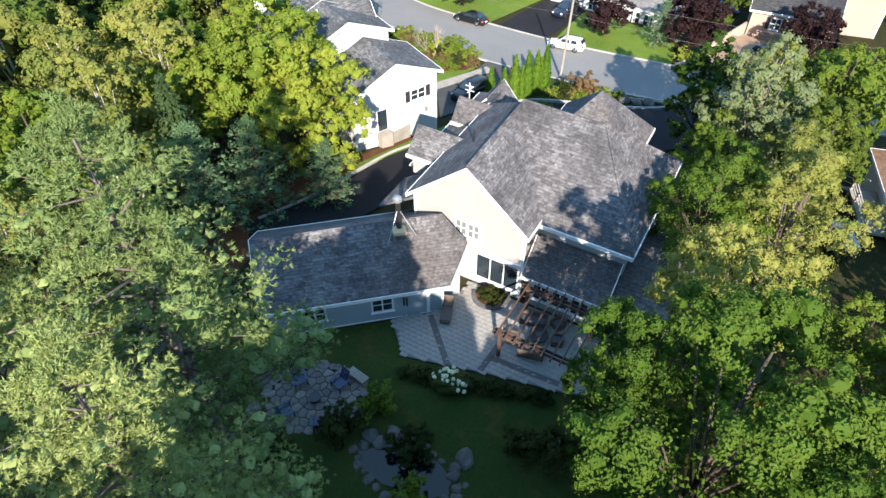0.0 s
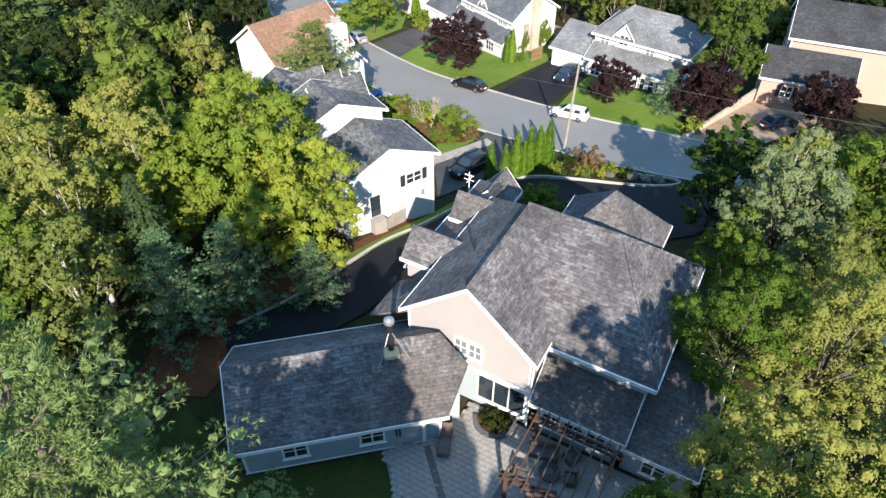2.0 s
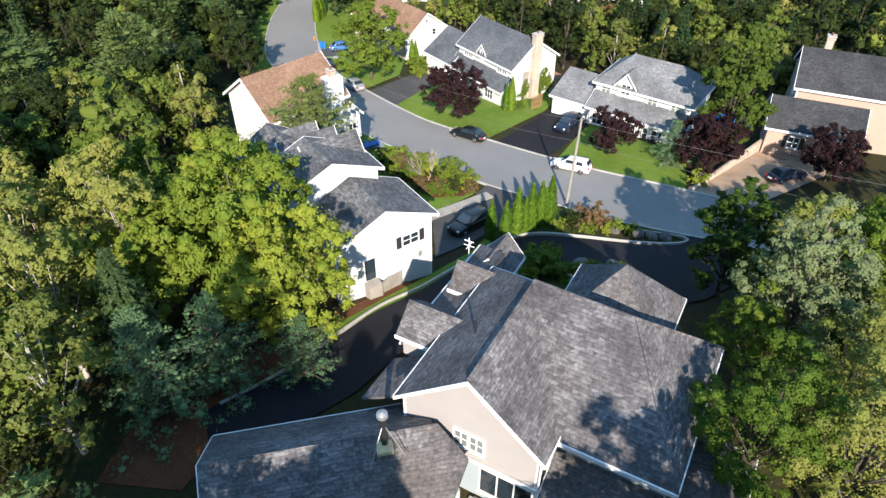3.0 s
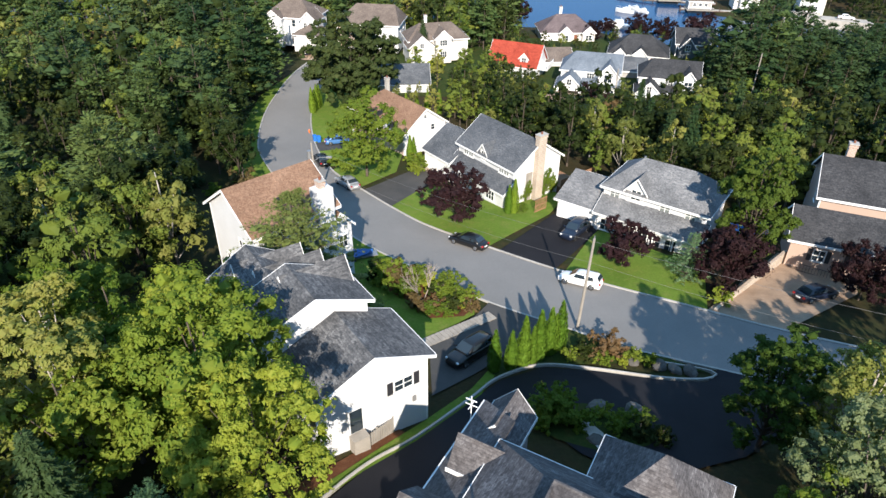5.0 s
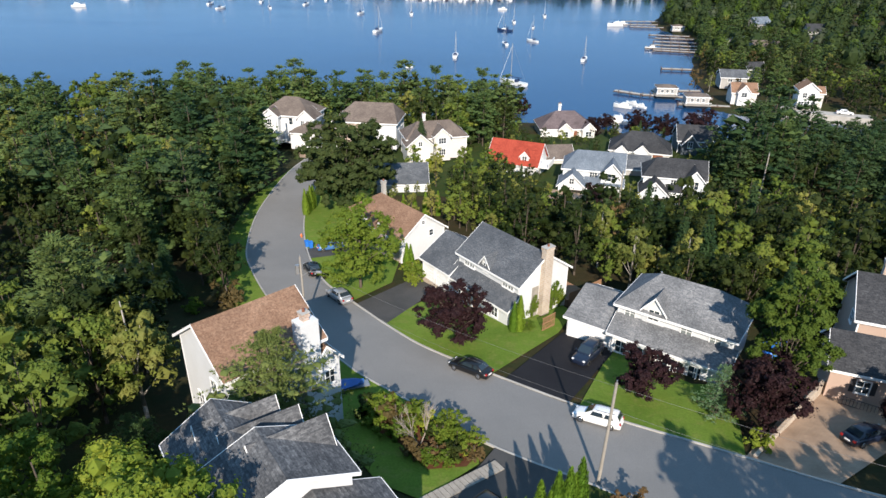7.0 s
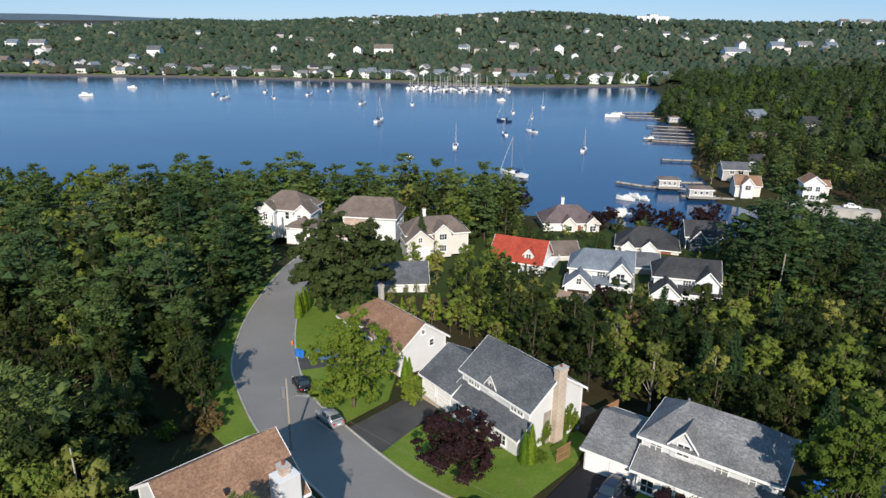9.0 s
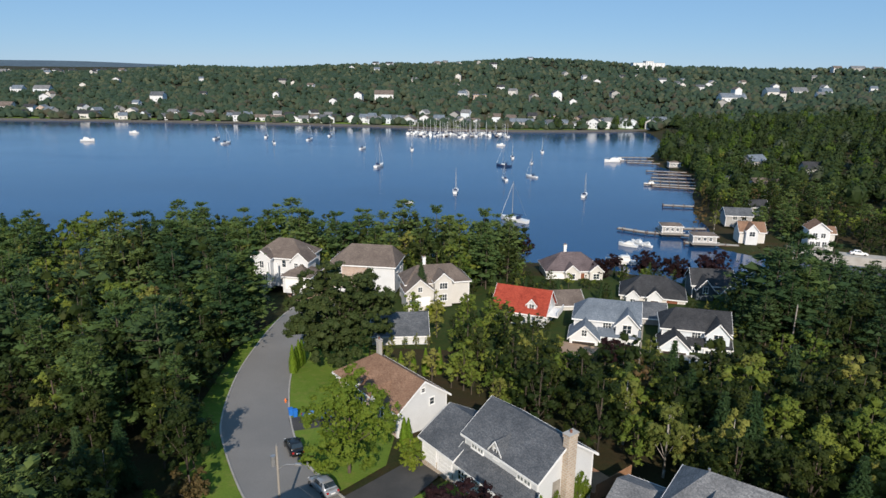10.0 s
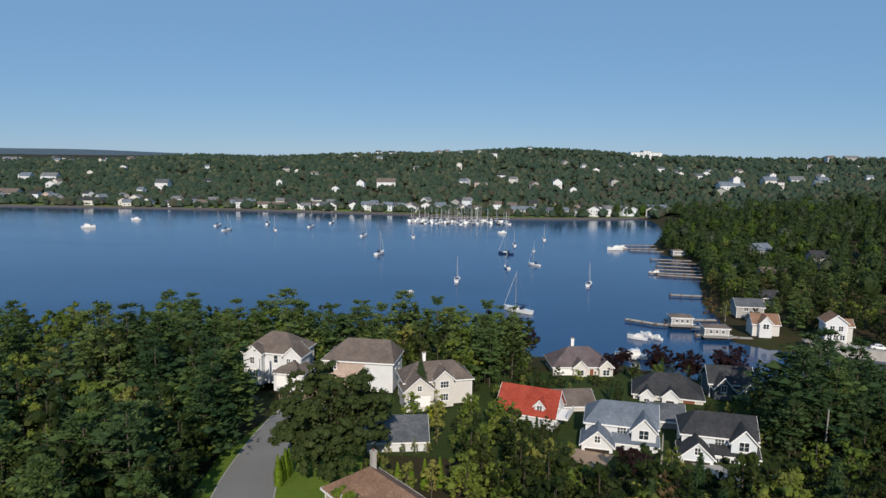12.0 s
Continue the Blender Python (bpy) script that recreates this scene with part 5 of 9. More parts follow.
def villa(m, roof, wall, label, garage_mat):
    v = thing("house", m, label, "house", "gabled houses of a row")
    block(v, 0.5, 13.0, 4.5, 12.5, 5.3, "x", 2.8, wall, roof, -1.2, 0.45, (2.5, 0))
    block(v, 0.0, 5.4, 0.0, 6.0, 2.9, "y", 2.5, wall, roof, -1.2, 0.4, wall_name="garage_wall")
    block(v, 8.6, 12.8, 2.9, 7.0, 5.2, "y", 2.2, wall, roof, -1.2, 0.4, wall_name="bay_wall")
    block(v, 5.4, 13.2, 2.2, 4.6, 2.7, "shed-y", 0.9, wall, roof, -1.2, 0.3, wall_name="porch_wall")
    garage_door(v, (2.7, -0.03, 0), (0, -1, 0), 4.3, 2.1, garage_mat)
    window(v, (2.7, -0.02, 3.9), (0, -1, 0), 0.9, 1.2, 2)
    window(v, (10.7, 2.88, 4.4), (0, -1, 0), 1.6, 1.6, 2)
    window(v, (6.9, 4.48, 4.2), (0, -1, 0), 1.5, 1.0, 3)
    for x in (6.6, 9.2, 11.6):
        window(v, (x, 2.18, 1.3), (0, -1, 0), 1.3, 1.6, 2)
    for x in (5.7, 8.3, 10.8, 13.0):
        part("post", boxed(x - 0.09, x + 0.09, 1.92, 2.1, -0.2, 2.6), "trim", v)
    return v


villa(pose(23.6, 154.8, 3.0, 0, 0, -14) @ Matrix.Diagonal((0.95, 0.95, 0.95, 1)), "roof_blue", "white_siding", "white and grey gabled house with blue-grey roof", "dark_door")
villa(pose(38.9, 150.4, 3.2, 0, 0, -14) @ Matrix.Diagonal((0.93, 0.93, 0.93, 1)), "roof_charcoal", "pale_blue_siding", "pale blue gabled house with charcoal roof", "dark_door")
pu = thing("house", pose(26.2, 200.2, 1.6, 0, 0, 3), "cream bungalow with plum-coloured hipped roof", "house")
block(pu, 0.0, 14.0, 0.0, 9.0, 2.8, "hip", 3.4, "cream_siding", "roof_purple", -1.0, 0.45)
for x in (6.2, 12.4):
    block(pu, x - 1.6, x + 1.6, -1.2, 2.5, 2.9, "y", 1.5, "cream_siding", "roof_purple", -1.0, 0.3, wall_name="bay_wall")
    window(pu, (x, -1.22, 1.5), (0, -1, 0), 1.5, 1.3, 2)
for x in (1.4, 3.6):
    garage_door(pu, (x, -0.03, 0), (0, -1, 0), 2.0, 2.1)
door(pu, (9.2, -0.02, 0), (0, -1, 0))
chimney(pu, 6.0, 7.0, 4, 7.6, 0.7, 0.7, M["trim"])
dk = thing("house", pose(40.6, 183.7, 1.8, 0, 0, -16) @ Matrix.Diagonal((0.9, 0.9, 0.9, 1)), "low house with broad charcoal hipped roof", "house")
block(dk, 0.0, 15.5, 0.0, 10.0, 2.7, "hip", 3.9, "cream_siding", "roof_charcoal", -1.0, 0.45)
block(dk, 1.4, 4.6, -1.6, 3.0, 2.8, "y", 1.5, "white_siding", "roof_charcoal", -1.0, 0.3, wall_name="bay_wall")
block(dk, 6.4, 10.0, -1.2, 3.0, 2.9, "y", 1.7, "white_siding", "roof_charcoal", -1.0, 0.3, wall_name="bay_wall")
window(dk, (3.0, -1.62, 1.4), (0, -1, 0), 1.1, 1.3, 2)
garage_door(dk, (12.4, -0.03, 0), (0, -1, 0), 2.6, 2.1, "brown_door")
garage_door(dk, (8.2, -1.23, 0), (0, -1, 0), 1.8, 2.0, "dark_door")
d2 = thing("house", pose(57.2, 183.6, 1.8, 0, 0, -8), "dark shingled house with white-trimmed gables", "house")
block(d2, 0.0, 9.0, 2.0, 9.0, 4.2, "x", 2.8, "dark_siding", "roof_charcoal", -1.0, 0.4)
block(d2, 0.6, 4.2, 0.0, 4.0, 3.8, "y", 2.2, "dark_siding", "roof_charcoal", -1.0, 0.35, wall_name="bay_wall")
block(d2, 5.6, 9.0, -0.6, 4.0, 3.2, "y", 1.9, "dark_siding", "roof_charcoal", -1.0, 0.35, wall_name="bay_wall")
window(d2, (2.4, -0.02, 3.6), (0, -1, 0), 1.0, 1.4, 2)
window(d2, (7.3, -0.62, 3.2), (0, -1, 0), 1.0, 1.2, 2)
gm = thing("house", pose(39.0, 166.4, 3.0, 0, 0, -12), "low brown-roofed outbuilding between houses", "house")
block(gm, 0, 6, 0, 8, 2.3, "x", 1.9, "grey_stucco", "roof_slate", -1.0, 0.35)
gb = thing("house", pose(22.9, 174.4, 2.9, 0, 0, 6), "low outbuilding with pale brown roof", "house")
block(gb, 0, 7.6, 0, 8, 1.6, "x", 2.0, "cream_siding", "roof_taupe", -1.0, 0.4)
cl = thing("house", pose(108.6, 231.8, 2.6, 0, 0, -12), "tall pale house with orange-tan roof on a sea wall", "house")
block(cl, 0, 5.6, 0, 5.6, 5.6, "y", 2.1, "white_siding", "roof_brown", -2.5, 0.4)
block(cl, 5.2, 7.4, 1, 5.6, 4.6, "x", 1.5, "cream_siding", "roof_brown", -2.5, 0.4, wall_name="side_wall")
for x, z in ((1.1, 1.3), (2.8, 1.3), (4.5, 1.3), (1.7, 3.9), (3.9, 3.9)):
    window(cl, (x, -0.02, z), (0, -1, 0), 1.2, 1.4, 2)
part("deck", boxed(-6, 4, -3, 0, 0.0, 0.4), "grey_timber", cl)
wall = thing("sea_wall", pose(103, 228.6, 0, 0, 0, -22), "pale concrete sea wall along the cove", "wall", kind="structure")
part("wall", boxed(0, 24, -0.5, 4, -1, 2.6), "concrete", wall)
oh = thing("house", pose(92.5, 241.5, 2.2, 0, 0, -8), "shore house with orange-brown roof and gable", "house")
block(oh, 0, 7.5, 0, 6, 2.9, "x", 2.4, "cream_siding", "roof_brown", -1.0, 0.4)
block(oh, 1.5, 5, -1.5, 3, 3.4, "y", 2.0, "white_siding", "roof_brown", -1.0, 0.3, wall_name="bay_wall")
window(oh, (3.25, -1.52, 2.4), (0, -1, 0), 1.6, 1.4, 2)
for x, y, w, r, mat in ((97, 263, 10, -8, "roof_slate"), (112, 277, 8, 5, "roof_charcoal"), (118, 200, 12, -20, "roof_slate"), (130, 328, 15, 4, "roof_grey")):
    s = thing("house", pose(x, y, 3.0, 0, 0, r), "shore house with dark grey roof among trees", "house", "houses along the far cove")
    block(s, 0, w * 0.85, 0, 7, 2.4, "x", 2.0, "grey_stucco", mat, -1.5, 0.4)
    window(s, (w * 0.3, -0.02, 1.6), (0, -1, 0), 1.4, 1.3, 2)
    window(s, (w * 0.6, -0.02, 1.6), (0, -1, 0), 1.4, 1.3, 2)


# -- house beyond the trees beside the garden, with a raised deck and stair --
sd = thing("house", pose(31.4, 36.6, 17.6, 0, 0, -14), "brick-brown roofed house with a white-railed timber deck", "house")
block(sd, 0.6, 9.0, 0.0, 9.0, 2.7, "hip", 2.4, "white_siding", "roof_brown", -2.0, 0.5)
part("deck", boxed(-1.4, 0.58, 1.0, 6.0, 0.9, 1.1), "grey_timber", sd)
for y in (1.1, 2.7, 4.3, 5.9):
    part("deck_post", boxed(-1.35, -1.23, y - 0.06, y + 0.06, -1.0, 2.1), "pale_timber", sd)
for z in (1.45, 1.75, 2.05):
    part("deck_rail", boxed(-1.33, -1.25, 1.0, 6.0, z - 0.035, z + 0.035), "pale_timber", sd)
for i in range(7):
    part("stair_tread", boxed(-1.4, -0.3, 6.05 + i * 0.28, 6.31 + i * 0.28, 0.72 - i * 0.17, 0.77 - i * 0.17), "grey_timber", sd)
for x in (-1.42, -0.26):
    part("stair_rail", tubes([((x, 6.0, 2.0), (x, 8.1, 0.8), 0.045), ((x, 6.0, 1.5), (x, 8.1, 0.35), 0.035)], 6), "pale_timber", sd)
for x, y, r in ((29.1, 38.6, -14), (29.0, 37.5, -14), (28.9, 36.6, -12)):
    cb = thing("storage_box", pose(x, y, profile(y) + 0.02, 0, 0, r), "pale grey plastic storage box beside a deck", "box", "boxes beside the deck")
    part("body", boxed(-0.6, 0.6, -0.42, 0.42, 0, 0.62, 0.03), "zinc", cb)
    part("lid", boxed(-0.63, 0.63, -0.45, 0.45, 0.62, 0.7, 0.02), "zinc", cb)

# ---- garden things ----
PZ = profile(28) + 0.12
bed = thing("planter_bed", pose(3.5, 31.9, PZ), "round planted bed edged with dark stone against the wall", "planter")
bm = bmesh.new()
for i in range(22):
    a = math.pi * 0.92 + i * math.pi * 1.1 / 21
    a2 = a + math.pi * 1.1 / 21 * 0.94
    p = [(math.cos(q) * r, math.sin(q) * r) for q, r in ((a, 1.0), (a2, 1.0), (a2, 1.28), (a, 1.28))]
    slab(bm, [(x, y, 0.16) for x, y in p], 0.2)
part("stone_edge", bm, "dark_pavers", bed)
bm = bmesh.new()
bm.faces.new([bm.verts.new((math.cos(i * math.tau / 24), math.sin(i * math.tau / 24), 0.08)) for i in range(24)])
part("soil", bm, "mulch", bed)


def lounger(m):
    t = thing("sun_lounger", m, "brown wicker sun lounger with raised back", "lounger")
    part("frame", boxed(-0.35, 0.35, -0.95, 0.95, 0.25, 0.36, 0.03), "wicker", t)
    b = part("backrest", boxed(-0.33, 0.33, 0.0, 0.75, 0.0, 0.08, 0.02), "wicker", t)
    b.matrix_local = pose(0, 0.3, 0.38, 35, 0, 0)
    part("cushion", boxed(-0.31, 0.31, -0.9, 0.3, 0.36, 0.44, 0.03), "canvas", t)
    for x in (-0.28, 0.28):
        for y in (-0.8, 0.8):
            part("leg", boxed(x - 0.03, x + 0.03, y - 0.03, y + 0.03, 0, 0.26), "wicker", t)
    return t


lounger(pose(0.6, 30.3, PZ, 0, 0, -8))

# pergola: four posts, two beams, rafters
perg = thing("pergola", pose(3.6, 27.0, PZ, 0, 0, -29.5), "dark brown timber pergola over an outdoor seating group", "pergola")
PW, PD, PH = 4.6, 4.1, 2.45
for x in (0.1, PW - 0.1):
    for y in (0.1, PD - 0.1):
        part("post", boxed(x - 0.1, x + 0.1, y - 0.1, y + 0.1, 0, PH, 0.015), "timber", perg)
for y in (0.1, PD - 0.1):
    for s in (-0.14, 0.14):
        part("beam", boxed(-0.35, PW + 0.35, y + s - 0.035, y + s + 0.035, PH - 0.2, PH + 0.02), "timber", perg)
for i in range(9):
    x = 0.0 + i * PW / 8
    part("rafter", boxed(x - 0.035, x + 0.035, -0.45, PD + 0.45, PH + 0.024, PH + 0.19), "timber", perg)
for x in (0.1, PW - 0.1):
    for y, s in ((0.1, 1), (PD - 0.1, -1)):
        part("brace", tubes([((x, y + s * 0.1, PH - 0.75), (x, y + s * 0.7, PH - 0.1), 0.045)], 4), "timber", perg)


def armchair(m, w=0.75, label="dark wicker patio armchair with grey cushion", cat="chair", name="patio_chair"):
    t = thing(name, m, label, cat, "seating under the pergola")
    part("base", boxed(-w / 2, w / 2, -0.36, 0.36, 0.1, 0.36, 0.03), "wicker", t)
    part("backrest", boxed(-w / 2, w / 2, 0.28, 0.4, 0.36, 0.82, 0.03), "wicker", t)
    for s in (-1, 1):
        part("armrest", boxed(*sorted((s * w / 2, s * (w / 2 - 0.1))), -0.36, 0.28, 0.36, 0.6, 0.03), "wicker", t)
    part("cushion", boxed(-w / 2 + 0.12, w / 2 - 0.12, -0.36, 0.26, 0.365, 0.48, 0.04), "canvas", t)
    for x in (-w / 2 + 0.06, w / 2 - 0.06):
        for y in (-0.3, 0.3):
            part("leg", boxed(x - 0.03, x + 0.03, y - 0.03, y + 0.03, 0, 0.11), "dark_metal", t)
    return t


for x, y, r, w in ((4.7, 28.2, 70, 0.75), (5.7, 27.1, 165, 1.6), (7.4, 28.0, -100, 0.75), (6.1, 29.6, -15, 1.7), (7.6, 29.3, -60, 0.75)):
    armchair(pose(x, y, PZ, 0, 0, r), w, *(("dark wicker patio sofa with grey cushions", "sofa", "patio_sofa") if w > 1 else ()))
tab = thing("fire_table", pose(6.3, 28.4, PZ, 0, 0, -29), "low round dark fire table among patio seats", "table")
part("tabletop", tubes([((0, 0, 0.36), (0, 0, 0.43), 0.6)], 24), "dark_metal", tab)
part("base", tubes([((0, 0, 0), (0, 0, 0.36), 0.42, 0.36)], 20), "dark_metal", tab)
part("bowl", tubes([((0, 0, 0.432), (0, 0, 0.47), 0.22, 0.2)], 16), "rock", tab)

# hydrangea by the patio
hyd = thing("shrub", pose(0.9, 24.9, profile(25)), "hydrangea with round white flower heads", "shrub")
bm = bmesh.new()
bmesh.ops.create_icosphere(bm, subdivisions=3, radius=1.0)
for v in bm.verts:
    v.co = Vector((v.co.x * 1.25, v.co.y * 0.85, v.co.z * 0.6 + 0.5)) * (1 + 0.22 * noise.noise(v.co * 3))
part("foliage", bm, "dark_leaf", hyd)
_r = random.Random(4)
for i in range(26):
    a, b = _r.uniform(0, math.tau), _r.uniform(0.2, 1.0)
    bm = bmesh.new()
    bmesh.ops.create_icosphere(bm, subdivisions=2, radius=0.13)
    for v in bm.verts:
        v.co *= 1 + 0.25 * noise.noise(v.co * 30)
        v.co += Vector((math.cos(a) * 1.3 * b, math.sin(a) * 0.95 * b, 1.1 - 0.55 * b * b + _r.uniform(-0.05, 0.12)))
    part("flower_head", bm, "hydrangea", hyd)


# flagstone circle with blue chairs round a fire pit
circle = thing("flagstone_terrace", pose(-7.0, 23.9, profile(24) + 0.08), "round flagstone terrace with a curved stone border", "terrace", kind="structure")
bm = bmesh.new()
bm.faces.new([bm.verts.new((math.cos(i * math.tau / 32) * 2.9, math.sin(i * math.tau / 32) * 2.3, 0.0)) for i in range(32)])
part("joint_bed", bm, "soil", circle)
_r = random.Random(9)
STONES = []
for k in range(6):
    bm = bmesh.new()
    n = _r.randint(5, 7)
    pts = [(math.cos(i * math.tau / n + _r.uniform(-0.25, 0.25)) * _r.uniform(0.2, 0.3), math.sin(i * math.tau / n + _r.uniform(-0.25, 0.25)) * _r.uniform(0.17, 0.27), 0.05) for i in range(n)]
    slab(bm, pts, 0.09)
    me = bpy.data.meshes.new("flagstone")
    bmesh.ops.recalc_face_normals(bm, faces=bm.faces)
    bm.to_mesh(me)
    bm.free()
    me.materials.append(M["flagstone"])
    STONES.append(me)
# irregular slabs cut to fit one another
seeds = []
for row, gy in enumerate(np.arange(-2.4, 2.41, 0.46)):
    for gx in np.arange(-3.0, 3.01, 0.54):
        seeds.append((gx + _r.uniform(-0.17, 0.17) + (0.27 if row % 2 else 0), gy + _r.uniform(-0.15, 0.15)))
for sx, sy in seeds:
    if (sx / 2.75) ** 2 + (sy / 2.15) ** 2 > 1:
        continue
    cell = [(-0.6, -0.6), (0.6, -0.6), (0.6, 0.6), (-0.6, 0.6)]
    for qx, qy in seeds:
        nx, ny = qx - sx, qy - sy
        dist = math.hypot(nx, ny)
        if dist < 1e-6 or dist > 1.6:
            continue
        nx, ny, lim = nx / dist, ny / dist, dist / 2 - 0.022
        cut = []
        for (ax, ay), (bx, by) in zip(cell, cell[1:] + cell[:1]):
            da, db = ax * nx + ay * ny - lim, bx * nx + by * ny - lim
            if da <= 0:
                cut.append((ax, ay))
            if da * db < 0:
                u = da / (da - db)
                cut.append((ax + (bx - ax) * u, ay + (by - ay) * u))
        cell = cut
    if len(cell) < 3:
        continue
    bm = bmesh.new()
    slab(bm, [(x, y, 0.05) for x, y in cell], 0.09)
    bmesh.ops.recalc_face_normals(bm, faces=bm.faces)
    stone = part("flagstone", bm, "flagstone", circle)
    stone.matrix_local = pose(sx, sy, _r.uniform(-0.008, 0.012), _r.uniform(-1, 1), _r.uniform(-1, 1), 0)
for i in range(26):
    a = radians(10 + i * 6.5)
    share("border_stone", STONES[i % 6], circle, pose(math.cos(a) * 2.95, math.sin(a) * 2.35, 0.03, 0, 0, math.degrees(a)))


def adirondack(m):
    t = thing("garden_chair", m, "dark blue slatted garden chair on flagstones", "chair", "chairs round the fire pit")
    for i in range(5):
        b = part("back_slat", boxed(-0.3 + i * 0.125, -0.19 + i * 0.125, 0, 0.03, 0, 0.85, 0.01), "navy", t)
        b.matrix_local = pose(0, 0.28, 0.3, -22, 0, 0)
    part("seat", boxed(-0.32, 0.32, -0.35, 0.3, 0.3, 0.34, 0.01), "navy", t)
    for s in (-1, 1):
        part("armrest", boxed(*sorted((s * 0.33, s * 0.47)), -0.4, 0.4, 0.52, 0.55, 0.01), "navy", t)
        for y in (-0.35, 0.35):
            part("leg", boxed(*sorted((s * 0.34, s * 0.38)), y - 0.04, y + 0.04, 0, 0.52), "navy", t)
    return t


CZ = profile(24) + 0.14
for x, y, r in ((-8.0, 25.0, 30), (-5.6, 24.8, -40), (-8.4, 22.9, 120), (-6.4, 22.2, 190)):
    adirondack(pose(x, y, CZ, 0, 0, r))
fp = thing("fire_pit", pose(-6.9, 23.8, CZ), "small round black fire pit", "fire pit")
part("bowl", tubes([((0, 0, 0.1), (0, 0, 0.42), 0.28, 0.36)], 16), "dark_metal", fp)
for i in range(3):
    a = i * math.tau / 3
    part("leg", tubes([((math.cos(a) * 0.3, math.sin(a) * 0.3, 0), (math.cos(a) * 0.22, math.sin(a) * 0.22, 0.15), 0.03)], 6), "dark_metal", fp)
bench = thing("bench", pose(-4.6, 25.3, profile(25) + 0.1, 0, 0, -38), "grey slatted garden bench at the terrace", "bench")
for i in range(5):
    part("seat_slat", boxed(-0.65, 0.65, -0.25 + i * 0.11, -0.16 + i * 0.11, 0.42, 0.45), "grey_timber", bench)
for x in (-0.55, 0.55):
    part("leg", boxed(x - 0.05, x + 0.05, -0.24, 0.26, 0, 0.42), "grey_timber", bench)

# pond ringed with boulders
bm = bmesh.new()
bm.faces.new([bm.verts.new((x, y, profile(20) + 0.1)) for x, y in blob(-1.5, 19.6, 2.6, 1.2, -22, 20, 0.12, 3)])
tagged(part("pond", bm, "pond"), "still dark garden pond", "pond", kind="structure")
BOULDERS = []
for k in range(5):
    bm = bmesh.new()
    bmesh.ops.create_icosphere(bm, subdivisions=2, radius=0.5)
    for v in bm.verts:
        v.co = Vector((v.co.x * 1.2, v.co.y, v.co.z * 0.7)) * (1 + 0.45 * noise.noise(v.co * 2.2 + Vector((k * 7, 0, 0))))
    me = bpy.data.meshes.new("boulder")
    bm.to_mesh(me)
    bm.free()
    me.materials.append(M["rock"])
    BOULDERS.append(me)


def boulder(x, y, s, group, label="grey field boulder at the pond's edge"):
    ob = new("boulder", BOULDERS[int(RNG0.integers(5))])
    ob.matrix_world = pose(x, y, ground_at(x, y) + 0.14 * s, 0, 0, float(RNG0.uniform(0, 360))) @ Matrix.Diagonal((s, s, s, 1))
    return tagged(ob, label, "boulder", group)


RNG0 = np.random.default_rng(21)
for i, (x, y) in enumerate(blob(-1.5, 19.6, 3.0, 1.55, -22, 26, 0.1, 8)):
    boulder(x, y, float(RNG0.uniform(0.3, 0.7)), "pond boulders")
for x, y, s in ((-9.3, 21.9, 1.2), (-9.6, 21.0, 1.1), (-8.9, 20.4, 1.0), (-10.3, 23.2, 0.9), (-3.6, 21.6, 0.9), (-3.0, 21.2, 0.8), (-2.2, 21.6, 1.0), (1.6, 20.2, 1.0), (-10.2, 25.2, 0.9)):
    boulder(x, y, s, "pond boulders")
for x, y, s in ((12.6, 57.2, 1.6), (15.2, 57.0, 1.4), (11.6, 53.6, 1.2), (17.0, 64.2, 1.2), (19.0, 63.4, 1.3), (20.2, 62.9, 1.1), (21.4, 62.6, 1.2)):
    boulder(x, y, s, "boulders in the front beds", "grey-brown boulder in a planted bed")

# fence and steps by the white house
fen = thing("fence", pose(-4.9, 52.3, profile(52.4), 0, 0, 46), "weathered grey wooden fence beside a white house", "fence")
for i in range(14):
    part("board", boxed(i * 0.21, i * 0.21 + 0.17, 0, 0.03, -0.3, 1.15 + 0.02 * (i % 3)), "grey_timber", fen)
for x in (0, 1.45, 2.9):
    part("post", boxed(x - 0.05, x + 0.05, 0.03, 0.13, -0.4, 1.25), "grey_timber", fen)
part("rail", boxed(0, 2.95, 0.03, 0.08, 0.85, 0.94), "grey_timber", fen)
bar = thing("barrel", pose(-1.9, 56.3, profile(56)), "black plastic rain barrel by the wall", "barrel")
part("body", tubes([((0, 0, 0), (0, 0, 0.4), 0.3, 0.36), ((0, 0, 0.4), (0, 0, 0.85), 0.36, 0.3)], 14), "black_trim", bar)
tr = thing("walkway", pose(-1.0, 66.4, profile(66.4) + 0.1, 0, 0, 37), "weathered timber boardwalk steps along a garden bed", "walkway")
for i in range(16):
    part("plank", boxed(i * 0.5, i * 0.5 + 0.44, -0.6, 0.6, 0.06 - 0.035 * i, 0.14 - 0.035 * i), "grey_timber", tr)
for y in (-0.62, 0.62):
    part("stringer", tubes([((0, y, 0.0), (8, y, -0.56), 0.08)], 4), "grey_timber", tr)


# ---- vehicles ----
def loft(sections):
    """A closed skin through cross sections of equal point count."""
    bm = bmesh.new()
    rings = [[bm.verts.new(p) for p in s] for s in sections]
    k = len(rings[0])
    for a, b in zip(rings, rings[1:]):
        for i in range(k):
            bm.faces.new((a[i], a[(i + 1) % k], b[(i + 1) % k], b[i]))
    bm.faces.new(rings[0][::-1])
    bm.faces.new(rings[-1])
    return bm


